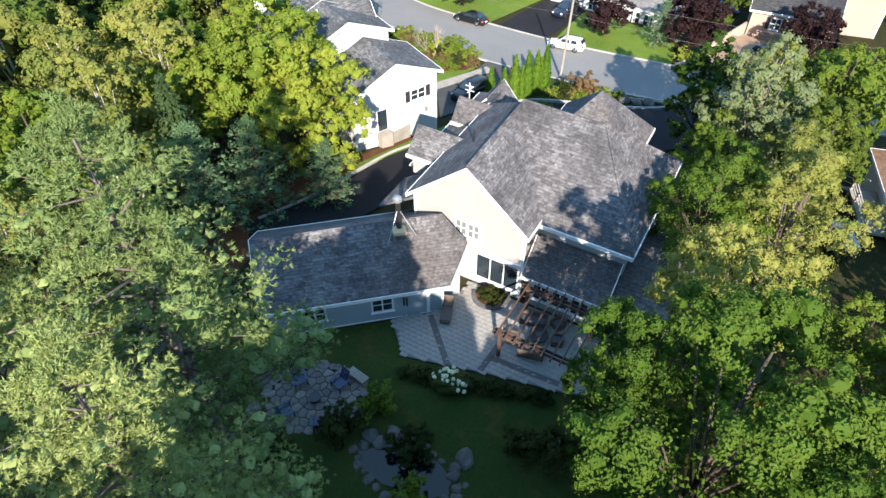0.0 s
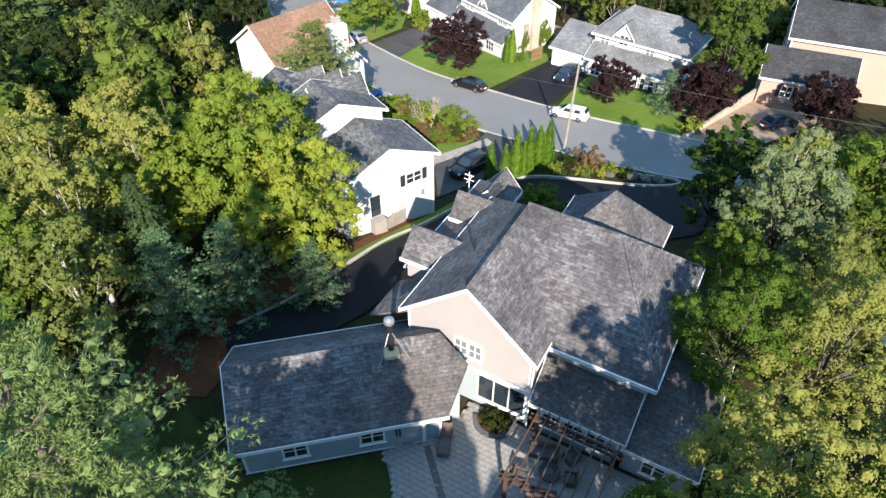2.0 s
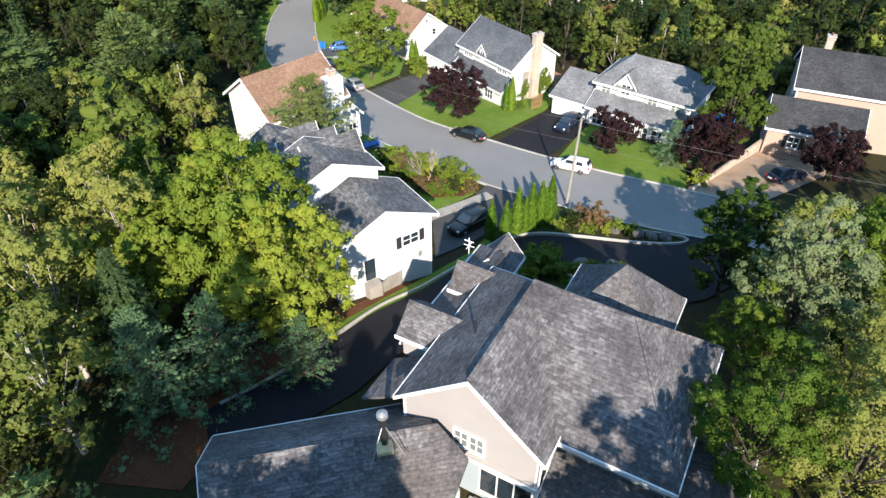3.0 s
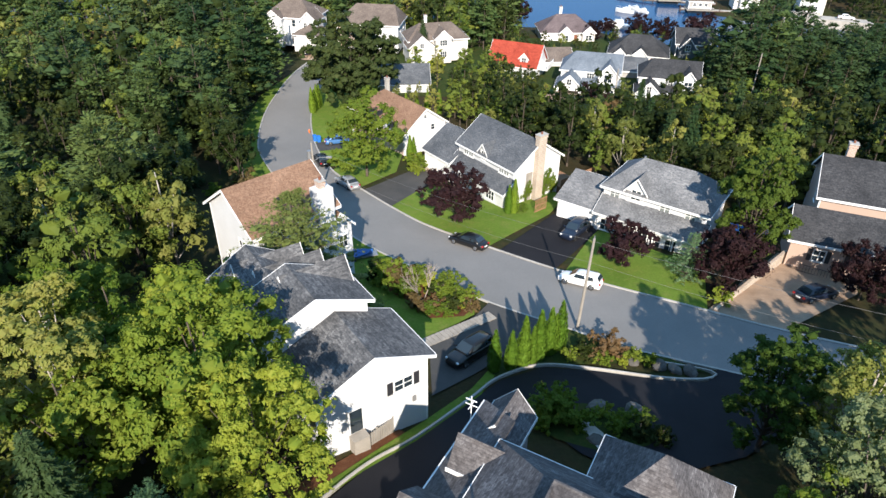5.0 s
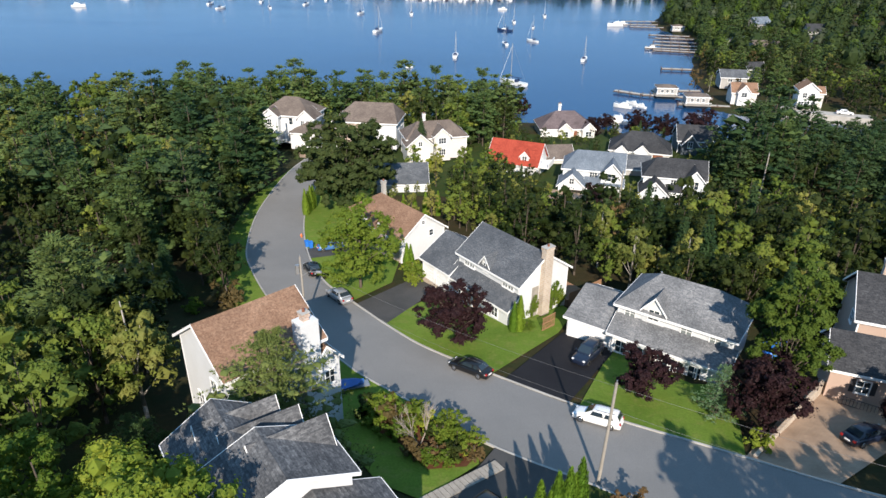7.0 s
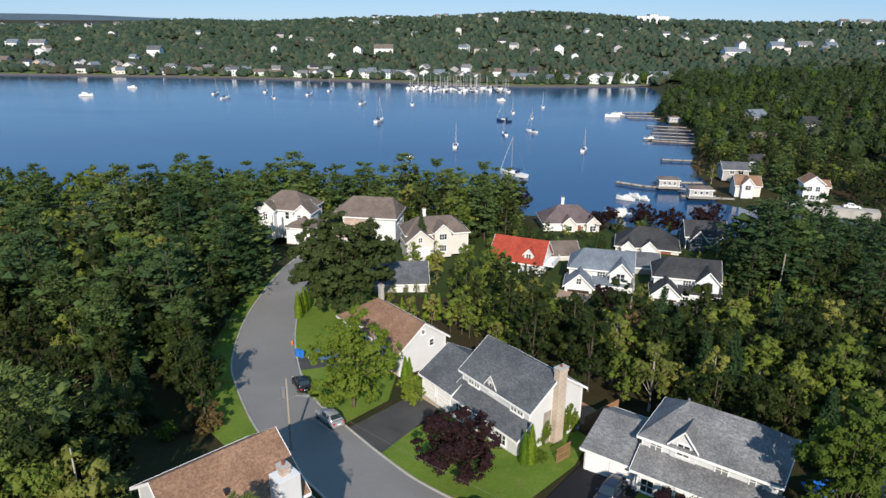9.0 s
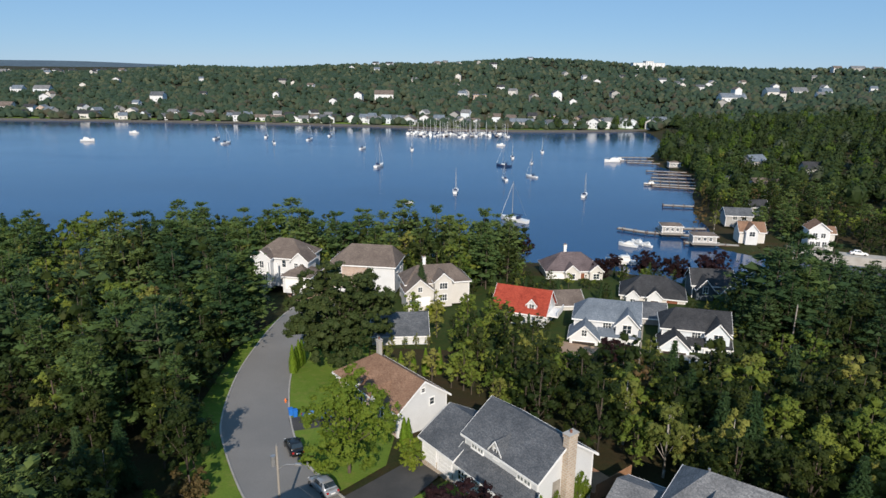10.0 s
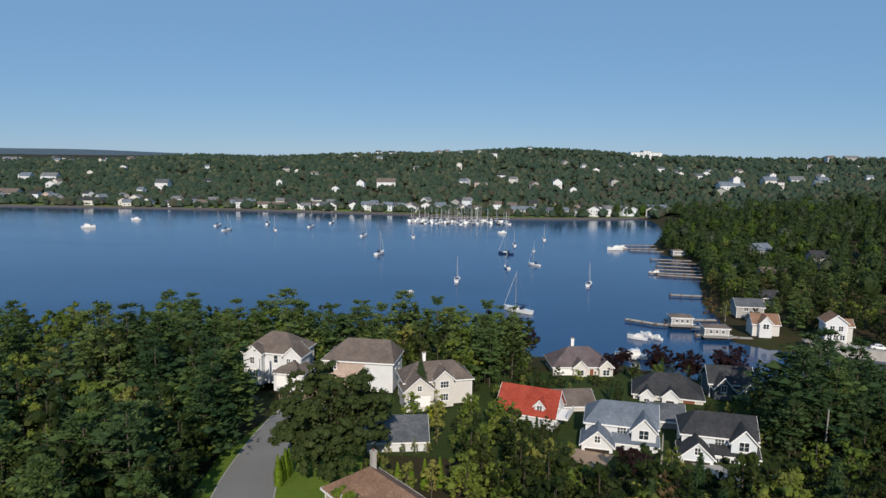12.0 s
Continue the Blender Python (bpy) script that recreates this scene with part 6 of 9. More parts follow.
def car(m, paint, label, length=4.7, width=1.82, height=1.45, van=False, category="car"):
    """Rounded body and cabin with glass set into it, wheels, lamps, mirrors. Front towards +x."""
    t = thing("car", m, label, category)
    L, W, H = length, width, height
    waist = H * 0.62
    half = [(0.9, 0.2), (0.985, 0.36), (1.0, 0.58), (0.975, 0.8), (0.9, 0.94), (0.6, 1.0)]
    secs = []
    for x, z, w in zip((-0.5, -0.49, -0.45, -0.36, -0.2, 0.1, 0.26, 0.38, 0.46, 0.49, 0.5), (0.6, 0.84, 0.97, 1.0, 1.0, 0.99, 0.94, 0.87, 0.77, 0.66, 0.5), (0.74, 0.86, 0.94, 0.985, 1.0, 1.0, 0.99, 0.96, 0.88, 0.78, 0.68)):
        ring = [(x * L, W / 2 * w * a, max(0.2, waist * z * c)) for a, c in half]
        secs.append([(p[0], -p[1], p[2]) for p in ring] + ring[::-1])
    part("body", loft(secs), paint, t, smooth=True)
    rear = -0.475 if van else -0.4
    cab = [(rear, 0.0, 0.97), (rear + (0.04 if van else 0.09), 0.62, 0.97), (rear + (0.08 if van else 0.17), 0.94, 0.95), (rear + 0.25, 1.0, 0.95), (-0.02, 1.0, 0.95), (0.06, 0.95, 0.95), (0.14, 0.6, 0.97), (0.26, 0.0, 0.97)]
    z0, hc = waist * 0.94, H - waist * 0.94
    shape = [(0.9, 0.0), (0.87, 0.4), (0.79, 0.8), (0.7, 0.95), (0.4, 1.0)]
    secs = []
    for x, u, w in cab:
        ring = [(x * L, W / 2 * w * a, z0 + hc * u * c) for a, c in shape]
        secs.append([(p[0], -p[1], p[2]) for p in ring] + ring[::-1])
    cabin = part("cabin", loft(secs), paint, t, smooth=True)
    for name, xa, ua, xb, ub in (("windscreen", 0.235, 0.13, 0.085, 0.85), ("rear_window", rear + (0.012 if van else 0.03), 0.2, rear + (0.06 if van else 0.125), 0.8)):
        k = 0.025 if name == "windscreen" else -0.025
        bm = bmesh.new()
        slab(bm, [(xa * L + k, -W * 0.38, z0 + hc * ua + 0.05), (xa * L + k, W * 0.38, z0 + hc * ua + 0.05), (xb * L + k, W * 0.325, z0 + hc * ub + 0.05), (xb * L + k, -W * 0.325, z0 + hc * ub + 0.05)], 0.02)
        part(name, bm, "glass", cabin)
    for s in (-1, 1):
        for xa, xb in ((rear + 0.13, -0.16), (-0.145, 0.1)):
            bm = bmesh.new()
            v = [bm.verts.new(p) for p in ((xa * L, s * W * 0.442, z0 + hc * 0.2), (xb * L + (0.12 if xb > 0 else 0), s * W * 0.442, z0 + hc * 0.2), (xb * L - 0.1, s * W * 0.392, z0 + hc * 0.8), (xa * L + 0.12, s * W * 0.392, z0 + hc * 0.8))]
            w = [bm.verts.new((q.co.x, q.co.y - s * 0.04, q.co.z)) for q in v]
            bm.faces.new(v)
            bm.faces.new(w[::-1])
            for i in range(4):
                bm.faces.new((v[i], v[(i + 1) % 4], w[(i + 1) % 4], w[i]))
            bmesh.ops.recalc_face_normals(bm, faces=bm.faces)
            part("side_window", bm, "glass", cabin)
    for x in (-0.31, 0.315):
        for s in (-1, 1):
            y0 = s * W / 2
            w = part("wheel", tubes([((x * L, y0 - s * 0.2, 0.32), (x * L, y0 + s * 0.012, 0.32), 0.32)], 18), "tyre", t)
            part("rim", tubes([((x * L, y0 + s * 0.012, 0.32), (x * L, y0 + s * 0.025, 0.32), 0.21, 0.19)], 12), "chrome", w)
    for s in (-1, 1):
        part("headlight", boxed(0.455 * L, 0.492 * L, *sorted((s * W * 0.27, s * W * 0.4)), waist * 0.58, waist * 0.74, 0.02), "lamp_clear", t)
        part("tail_light", boxed(-0.505 * L, -0.47 * L, *sorted((s * W * 0.28, s * W * 0.42)), waist * 0.66, waist * 0.88, 0.02), "lamp_red", t)
        part("mirror", boxed(0.16 * L, 0.19 * L, *sorted((s * W * 0.48, s * W * 0.58)), waist * 1.0, waist * 1.14, 0.02), paint, t)
    part("licence_plate", boxed(-0.512 * L, -0.49 * L, -0.25, 0.25, 0.5, 0.62), "trim", t)
    if van:
        for s in (-1, 1):
            part("roof_rail", tubes([((-0.38 * L, s * W * 0.32, H + 0.03), (0.02 * L, s * W * 0.32, H + 0.03), 0.025)], 6), "dark_metal", t)
    return t


def park(x, y, turn, dz=0.1):
    """A level spot on the sloping street."""
    c, s = math.cos(radians(turn)), math.sin(radians(turn))
    slope = math.degrees(math.atan2(profile(y + 1) - profile(y - 1), 2))
    return Matrix.Translation((x, y, profile(y) + dz)) @ pose(0, 0, 0, slope, 0, 0) @ pose(0, 0, 0, 0, 0, turn)


car(park(14.9, 77.7, 152), "white_paint", "white estate car parked at the kerb", 4.5, 1.78, 1.5, True)
car(park(3.5, 86.6, 144), "black_paint", "black saloon car parked along the street", 4.8)
car(park(16.4, 89.6, -128, 0.16), "navy_paint", "dark blue sport utility car on a black driveway", 4.7, 1.9, 1.68, True)
car(park(3.0, 64.6, -135, 0.15), "black_paint", "dark blue car on a shaded driveway", 4.8, 1.88, 1.6, True)
car(park(-13.0, 104.6, 128), "silver_paint", "silver car parked at the kerb under a tree", 4.6)
car(park(-18.2, 113.6, 116), "black_paint", "black car parked past the bend", 4.5)
car(park(-17.0, 122.6, 20, 0.16), "blue_paint", "light blue hatchback on a short drive", 4.2, 1.75, 1.45)
car(park(-32.6, 184.0, 70, 0.15), "navy_paint", "dark car before a garage", 4.6, 1.85, 1.6, True)
car(park(38.2, 75.2, 20, 0.16), "navy_paint", "dark blue car on tan pavers", 4.7)
car(park(-6.6, 166.6, 15, 0.1), "black_paint", "dark car before a cream house", 4.5)
car(pose(119.5, 224.3, 2.62, 0, 0, -22), "white_paint", "white car on a sea wall", 4.6)

# street furniture
def pole(x, y, h, label, lean=0.0, arm=0, box_up=False):
    z = ground_at(x, y)
    t = thing("utility_pole", pose(x, y, z, 0, lean, 0), label, "utility pole")
    part("shaft", tubes([((0, 0, -0.5), (0, 0, h), 0.15, 0.11)], 10), "grey_timber", t)
    part("insulator", tubes([((0, 0, h), (0, 0, h + 0.25), 0.05)], 8), "zinc", t)
    if arm:
        part("lamp_arm", tubes([((0, 0, h - 2.6), (arm * 0.9, -0.2, h - 1.9), 0.04), ((arm * 0.9, -0.2, h - 1.9), (arm * 1.9, -0.4, h - 1.8), 0.04)], 6), "zinc", t)
        part("lamp_head", boxed(*sorted((arm * 1.8, arm * 2.5)), -0.55, -0.3, -0.1 + h - 1.8, h - 1.66, 0.03), "zinc", t)
    if box_up:
        part("transformer", tubes([((-0.4, 0, h - 2.2), (-0.4, 0, h - 1.1), 0.26)], 12), "zinc", t)
    return t


pole(13.1, 69.2, 10.0, "pale wooden utility pole at the street's near kerb", 1.6)
pole(-16.1, 98.2, 8.8, "wooden utility pole with street lamp and transformer", 0.0, 1.0, True)
pole(-45.4, 183.6, 8.5, "pale utility pole before a white house")
pole(31.6, 138.5, 9.0, "slim pale utility pole among trees")
pole(62, 150, 9.5, "wooden utility pole with wires")
pole(57, 44, 10.0, "wooden utility pole along the street")


def cable(a, b, sag, label):
    a, b = Vector(a), Vector(b)
    pts = [a.lerp(b, i / 14) - Vector((0, 0, sag * 4 * (i / 14) * (1 - i / 14))) for i in range(15)]
    return tagged(part("cable", curve_tube(pts, 0.009), "wire"), label, "cable", "overhead cables")


for dz, sag in ((9.8, 0.9), (7.6, 1.1)):
    cable((13.1, 69.2, profile(69.2) + dz), (-16.1, 98.2, profile(98.2) + dz - 1.6), sag, "overhead cable from pole to pole")
    cable((13.1, 69.2, profile(69.2) + dz), (57, 44, profile(44) + dz), sag * 1.3, "overhead cable above the street")
hyt = thing("fire_hydrant", pose(-22.6, 127.8, profile(127.8)), "small orange-red fire hydrant on the verge", "hydrant")
part("barrel", tubes([((0, 0, 0), (0, 0, 0.6), 0.12, 0.11), ((0, 0, 0.6), (0, 0, 0.78), 0.13, 0.04)], 10), "orange", hyt)
for s in (-1, 1):
    part("outlet", tubes([((s * 0.1, 0, 0.45), (s * 0.2, 0, 0.45), 0.06)], 8), "orange", hyt)
for x, y in ((-20.2, 123.2), (-20.9, 123.6)):
    wb = thing("wheelie_bin", pose(x, y, profile(y) + 0.1, 0, 0, 25), "bright blue plastic recycling bin", "bin", "bins on the drive")
    bm = loft([[(-0.24, -0.28, 0.05), (0.24, -0.28, 0.05), (0.24, 0.28, 0.05), (-0.24, 0.28, 0.05)], [(-0.3, -0.36, 1.0), (0.3, -0.36, 1.0), (0.3, 0.36, 1.0), (-0.3, 0.36, 1.0)]])
    part("body", bm, "blue_plastic", wb)
    part("lid", boxed(-0.32, 0.32, -0.38, 0.4, 1.0, 1.08, 0.02), "blue_plastic", wb)
gb1 = thing("wheelie_bin", pose(-2.9, 110.4, profile(110.4) + 0.1), "black bin beside a driveway", "bin")
part("body", boxed(-0.28, 0.28, -0.3, 0.3, 0, 1.0, 0.03), "black_trim", gb1)
part("lid", boxed(-0.3, 0.3, -0.33, 0.33, 1.0, 1.07, 0.02), "black_trim", gb1)
gate = thing("garden_gate", pose(13.2, 96.6, profile(96) , 0, 0, 40), "pale timber lattice gate between two houses", "gate")
for i in range(9):
    part("slat", boxed(-1.1 + i * 0.25, -1.0 + i * 0.25, 0, 0.03, 0, 1.8), "tan_timber", gate)
for z in (0.2, 1.0, 1.8):
    part("rail", boxed(-1.15, 1.1, 0.032, 0.08, z - 0.05, z + 0.05), "tan_timber", gate)
pw = thing("retaining_wall", pose(27.2, 72.6, profile(72.6), 0, 0, 43), "tan stone edging along a paved drive", "wall", kind="structure")
part("coping", boxed(0, 15.5, -0.15, 0.15, -1.6, 0.35), "stone", pw)
tarp = thing("tarpaulin", pose(37.8, 90.5, profile(90)), "bright blue tarpaulin over stacked things", "tarpaulin")
bm = bmesh.new()
bmesh.ops.create_grid(bm, x_segments=10, y_segments=8, size=1.0)
for v in bm.verts:
    v.co = Vector((v.co.x * 2.0, v.co.y * 1.4, 1.5 - 0.8 * max(abs(v.co.x), abs(v.co.y)) ** 3 + 0.2 * noise.noise(v.co * 3)))
part("sheet", bm, "blue_plastic", tarp)


def bare_tree(x, y, h, label, seed):
    r = random.Random(seed)
    segs = []

    def grow(p, d, length, rad, depth):
        q = p + d * length
        segs.append((tuple(p), tuple(q), rad, rad * 0.7))
        if depth:
            for _ in range(3):
                n = (d + Vector((r.uniform(-1, 1), r.uniform(-1, 1), r.uniform(-0.2, 0.6))) * 0.62).normalized()
                grow(q, n, length * r.uniform(0.6, 0.85), rad * 0.62, depth - 1)
    for _ in range(4):
        grow(Vector((0, 0, 0)), Vector((r.uniform(-0.5, 0.5), r.uniform(-0.5, 0.5), 1)).normalized(), h * 0.3, 0.06, 3)
    t = thing("shrub", pose(x, y, ground_at(x, y)), label, "shrub")
    part("branching_stem", tubes(segs, 4), "dead_wood", t)


bare_tree(-1.4, 73.9, 5.0, "pale bare-branched shrub in a garden bed", 2)
bare_tree(15.3, 65.6, 2.2, "pale bare-branched shrub at the verge", 3)

# covered boat on a trailer beside the white wall
skiff = thing("covered_boat", pose(-9.3, 82.8, ground_at(-9.3, 82.8), 0, 0, 20), "small boat under a blue tarpaulin on a trailer", "boat")
bm = bmesh.new()
rows = []
for i, (x, w, h) in enumerate(((-1.9, 0.55, 1.0), (-1.0, 0.8, 1.15), (0.3, 0.8, 1.25), (1.3, 0.55, 1.15), (2.1, 0.08, 1.0))):
    rows.append([bm.verts.new(p) for p in ((x, -w * 0.6, 0.45), (x, -w, 0.85), (x, 0, h), (x, w, 0.85), (x, w * 0.6, 0.45))])
for a, b in zip(rows, rows[1:]):
    for k in range(5):
        bm.faces.new((a[k], a[(k + 1) % 5], b[(k + 1) % 5], b[k]))
bm.faces.new(rows[0])
bm.faces.new(rows[-1][::-1])
part("tarpaulin", bm, "blue_tarp", skiff)
part("trailer_frame", boxed(-1.8, 2.6, -0.5, 0.5, 0.32, 0.42), "zinc", skiff)
for s in (-0.75, 0.75):
    part("wheel", tubes([((-0.3, s - 0.1, 0.3), (-0.3, s + 0.1, 0.3), 0.3)], 14), "black_trim", skiff)


# ---- trees ----
RNG = np.random.default_rng(7)


def unit(v):
    return v / np.maximum(np.linalg.norm(v, axis=-1, keepdims=True), 1e-9)


def leaf_arrays(c, nrm, size, aspect=0.62, along=None):
    """Diamond leaves folded along their middle: four corners each."""
    k = len(c)
    t = along if along is not None else unit(np.cross(nrm, RNG.normal(size=(k, 3))))
    b = unit(np.cross(nrm, t))
    s = np.broadcast_to(np.asarray(size, float), (k,))[:, None]
    fold = unit(np.cross(t, b)) * s * 0.22
    v = np.stack([c + t * s, c + b * s * aspect + fold, c - t * s, c - b * s * aspect + fold], 1).reshape(-1, 3)
    return v, np.arange(4 * k).reshape(k, 4)


def ball_template(sub):
    bm = bmesh.new()
    bmesh.ops.create_icosphere(bm, subdivisions=sub, radius=1.0)
    v = np.array([x.co[:] for x in bm.verts])
    f = np.array([[x.index for x in q.verts] for q in bm.faces])
    bm.free()
    return v, f


BALL0, BALL1 = ball_template(1), ball_template(2)
OCTA = (np.array([[1, 0, 0], [0, 1, 0], [-1, 0, 0], [0, -1, 0], [0, 0, 1], [0, 0, -1]], float), np.array([[0, 1, 4], [1, 2, 4], [2, 3, 4], [3, 0, 4], [1, 0, 5], [2, 1, 5], [3, 2, 5], [0, 3, 5]]))


def balls(centres, radii, squash=0.85, jitter=0.14, template=BALL1):
    tv, tf = template
    vs, fs = [], []
    for i, (c, r) in enumerate(zip(centres, radii)):
        d = tv * (1 + RNG.uniform(-jitter, jitter, (len(tv), 1)))
        vs.append(c + d * r * np.array([1, 1, squash]))
        fs.append(tf + i * len(tv))
    return np.concatenate(vs), np.concatenate(fs)


def mesh_of(name, chunks, material):
    verts, faces, base = [], [], 0
    for v, f in chunks:
        verts.append(v)
        faces += (f + base).tolist()
        base += len(v)
    me = bpy.data.meshes.new(name)
    me.from_pydata(np.concatenate(verts).tolist(), [], faces)
    me.materials.append(M[material])
    me.update()
    return me


def trunk_mesh(segments, material, sides=7):
    bm = tubes(segments, sides)
    me = bpy.data.meshes.new("trunk")
    bm.to_mesh(me)
    bm.free()
    me.materials.append(M[material])
    me.shade_smooth()
    return me


def blade_arrays(c, nrm, size, aspect=0.6, along=None):
    """Three-cornered leaves or needle bundles."""
    k = len(c)
    t = along if along is not None else unit(np.cross(nrm, RNG.normal(size=(k, 3))))
    b = unit(np.cross(nrm, t))
    s = np.broadcast_to(np.asarray(size, float), (k,))[:, None]
    v = np.stack([c + t * s, c - t * s * 0.7 + b * s * aspect, c - t * s * 0.7 - b * s * aspect], 1).reshape(-1, 3)
    return v, np.arange(3 * k).reshape(k, 3)


def broadleaf(h, r, material, lobes, subs, per, size, bark="bark", low=0.2, quads=True, cone=0.0, drop=0.0, fine=1.0, core=0.0):
    """Trunk with a limb to each lobe of the crown; every lobe carries rounded sprays of leaves on its outer side, so that dark gaps stay between."""
    cz, rz = h * (1 + low) / 2, h * (1 - low) / 2
    g = np.arange(lobes) + 0.5
    ph, th = np.arccos(1 - 1.85 * g / lobes), math.pi * (1 + 5 ** 0.5) * g
    d = unit(np.stack([np.cos(th) * np.sin(ph), np.sin(th) * np.sin(ph), np.cos(ph)], -1) + RNG.normal(size=(lobes, 3)) * 0.25)
    lc = np.array([0, 0, cz]) + d * RNG.uniform(0.5, 0.86, (lobes, 1)) * np.array([r, r, rz])
    lc[:, :2] *= (1 - cone * np.clip((lc[:, 2] - cz) / rz, -0.4, 1))[:, None]
    lr = RNG.uniform(0.22, 0.4, lobes) * min(r, rz) * (14 / lobes) ** 0.25
    segs = [((0, 0, -0.6), (0, 0, h * max(low, 0.02)), 0.017 * h, 0.014 * h), ((0, 0, h * max(low, 0.02)), (r * 0.06, 0, h * 0.85), 0.014 * h, 0.04)]
    for p in (lc if quads else lc[::3]):
        segs.append(((0, 0, max(0, h * low + (p[2] - h * low) * 0.35)), tuple(p * np.array([0.85, 0.85, 0.97])), 0.0055 * h, 0.02))
    li = np.repeat(np.arange(lobes), subs)
    sd = unit(RNG.normal(size=(len(li), 3)) + 0.95 * d[li] + np.array([0, 0, 0.4]))
    sc = lc[li] + sd * (lr[li] * RNG.uniform(0.6, 1.2, len(li)))[:, None] * np.array([1, 1, 0.9])
    sr = lr[li] * RNG.uniform(0.28, 0.54, len(li)) * fine
    idx = np.repeat(np.arange(len(li)), per)
    ld = unit(RNG.normal(size=(len(idx), 3)) + 0.75 * sd[idx] + np.array([0, 0, 0.3]))
    pos = sc[idx] + ld * (sr[idx] * RNG.uniform(0.45, 1.12, len(idx)))[:, None] * np.array([1, 1, 0.72])
    pos[:, 2] -= drop * RNG.uniform(0, 1, len(idx)) ** 2
    nrm = unit(ld * 0.75 + sd[idx] * 0.5 + RNG.normal(size=pos.shape) * (0.3 if quads else 0.2) + np.array([0, 0, 0.3]))
    make = leaf_arrays if quads else blade_arrays
    chunks = [make(pos, nrm, size * RNG.uniform(0.6, 1.25, len(idx)), 0.62)]
    inner = RNG.integers(0, lobes, lobes * (40 if quads else 5))
    ip = np.array([0, 0, cz]) + (lc[inner] - np.array([0, 0, cz])) * RNG.uniform(0.3, 0.95, (len(inner), 1)) + RNG.normal(size=(len(inner), 3)) * lr.mean() * 0.35
    chunks.append(blade_arrays(ip, unit(RNG.normal(size=ip.shape)), size * 1.5 if quads else lr.mean() * 0.4, 0.8))
    if quads:
        chunks.append(balls(sc, sr * (core or 0.58), 0.72, 0.3, BALL0))
    else:
        chunks.append(balls(lc + d * lr[:, None] * 0.25, lr * (core or 0.52), 0.85, 0.5, BALL0))
    return trunk_mesh(segs, bark, 7 if quads else 4), mesh_of("crown", chunks, material)


def pine(h, r, material, whorls, limbs, clumps, tufts, per, needle, low=0.3, shape=1.5, bark="pale_bark", rise=0.2, puff=0.1):
    """Limbs in whorls; along the outer part of each, rounded cushions of needle tufts with bare wood showing between."""
    segs = [((0, 0, -0.6), (0, 0, h * 0.55), 0.014 * h, 0.01 * h), ((0, 0, h * 0.55), (0.1, 0.05, h * 0.97), 0.01 * h, 0.03)]
    C, R, O = [], [], []
    for i in range(whorls):
        u = i / (whorls - 1)
        z = h * (low + (0.96 - low) * u)
        L = r * (1 - 0.84 * u ** shape) * RNG.uniform(0.82, 1.12)
        for k in range(limbs):
            a = k * math.tau / limbs + i * 0.9 + RNG.uniform(-0.4, 0.4)
            ll = L * RNG.uniform(0.55, 1.2)
            out, side = np.array([math.cos(a), math.sin(a), 0]), np.array([-math.sin(a), math.cos(a), 0])
            base = np.array([0, 0, z - 0.08 * ll])
            tip = base + out * ll + np.array([0, 0, ll * RNG.uniform(rise - 0.15, rise + 0.15)])
            segs.append((tuple(base), tuple(tip), 0.03 + 0.009 * ll, 0.015))
            n = max(2, round(clumps * (0.35 + 0.65 * ll / r)))
            q = np.linspace(0.3, 1.0, n) + RNG.normal(size=n) * 0.05
            off = RNG.normal(size=n) * 0.16 * ll * (1.25 - q)
            C.append(base + (tip - base) * q[:, None] + side * off[:, None] + np.array([0, 0, 0.1]))
            R.append((puff * ll + 0.2) * RNG.uniform(0.75, 1.3, n))
            O.append(np.repeat((out * 0.5 + np.array([0, 0, 0.6]))[None], n, 0))
    C, R, O = np.concatenate(C), np.concatenate(R), np.concatenate(O)
    ci = np.repeat(np.arange(len(C)), tufts)
    td = unit(RNG.normal(size=(len(ci), 3)) * np.array([1, 1, 0.8]) + O[ci])
    tc = C[ci] + td * (R[ci] * RNG.uniform(0.55, 1.15, len(ci)))[:, None] * np.array([1, 1, 0.62])
    idx = np.repeat(np.arange(len(ci)), per)
    d = unit(RNG.normal(size=(len(idx), 3)) * 0.75 + td[idx] + np.array([0, 0, 0.25]))
    ln = needle * RNG.uniform(0.7, 1.2, len(ci))[idx]
    pos = tc[idx] + d * (ln * 0.45)[:, None]
    nrm = unit(td[idx] + RNG.normal(size=d.shape) * 0.5)
    nrm = unit(nrm - d * (nrm * d).sum(1, keepdims=True))
    return trunk_mesh(segs, bark, 5), mesh_of("crown", [blade_arrays(pos, nrm, ln * 0.62, 0.2, d), balls(C, R * 0.4, 0.5, 0.4, BALL0)], material)


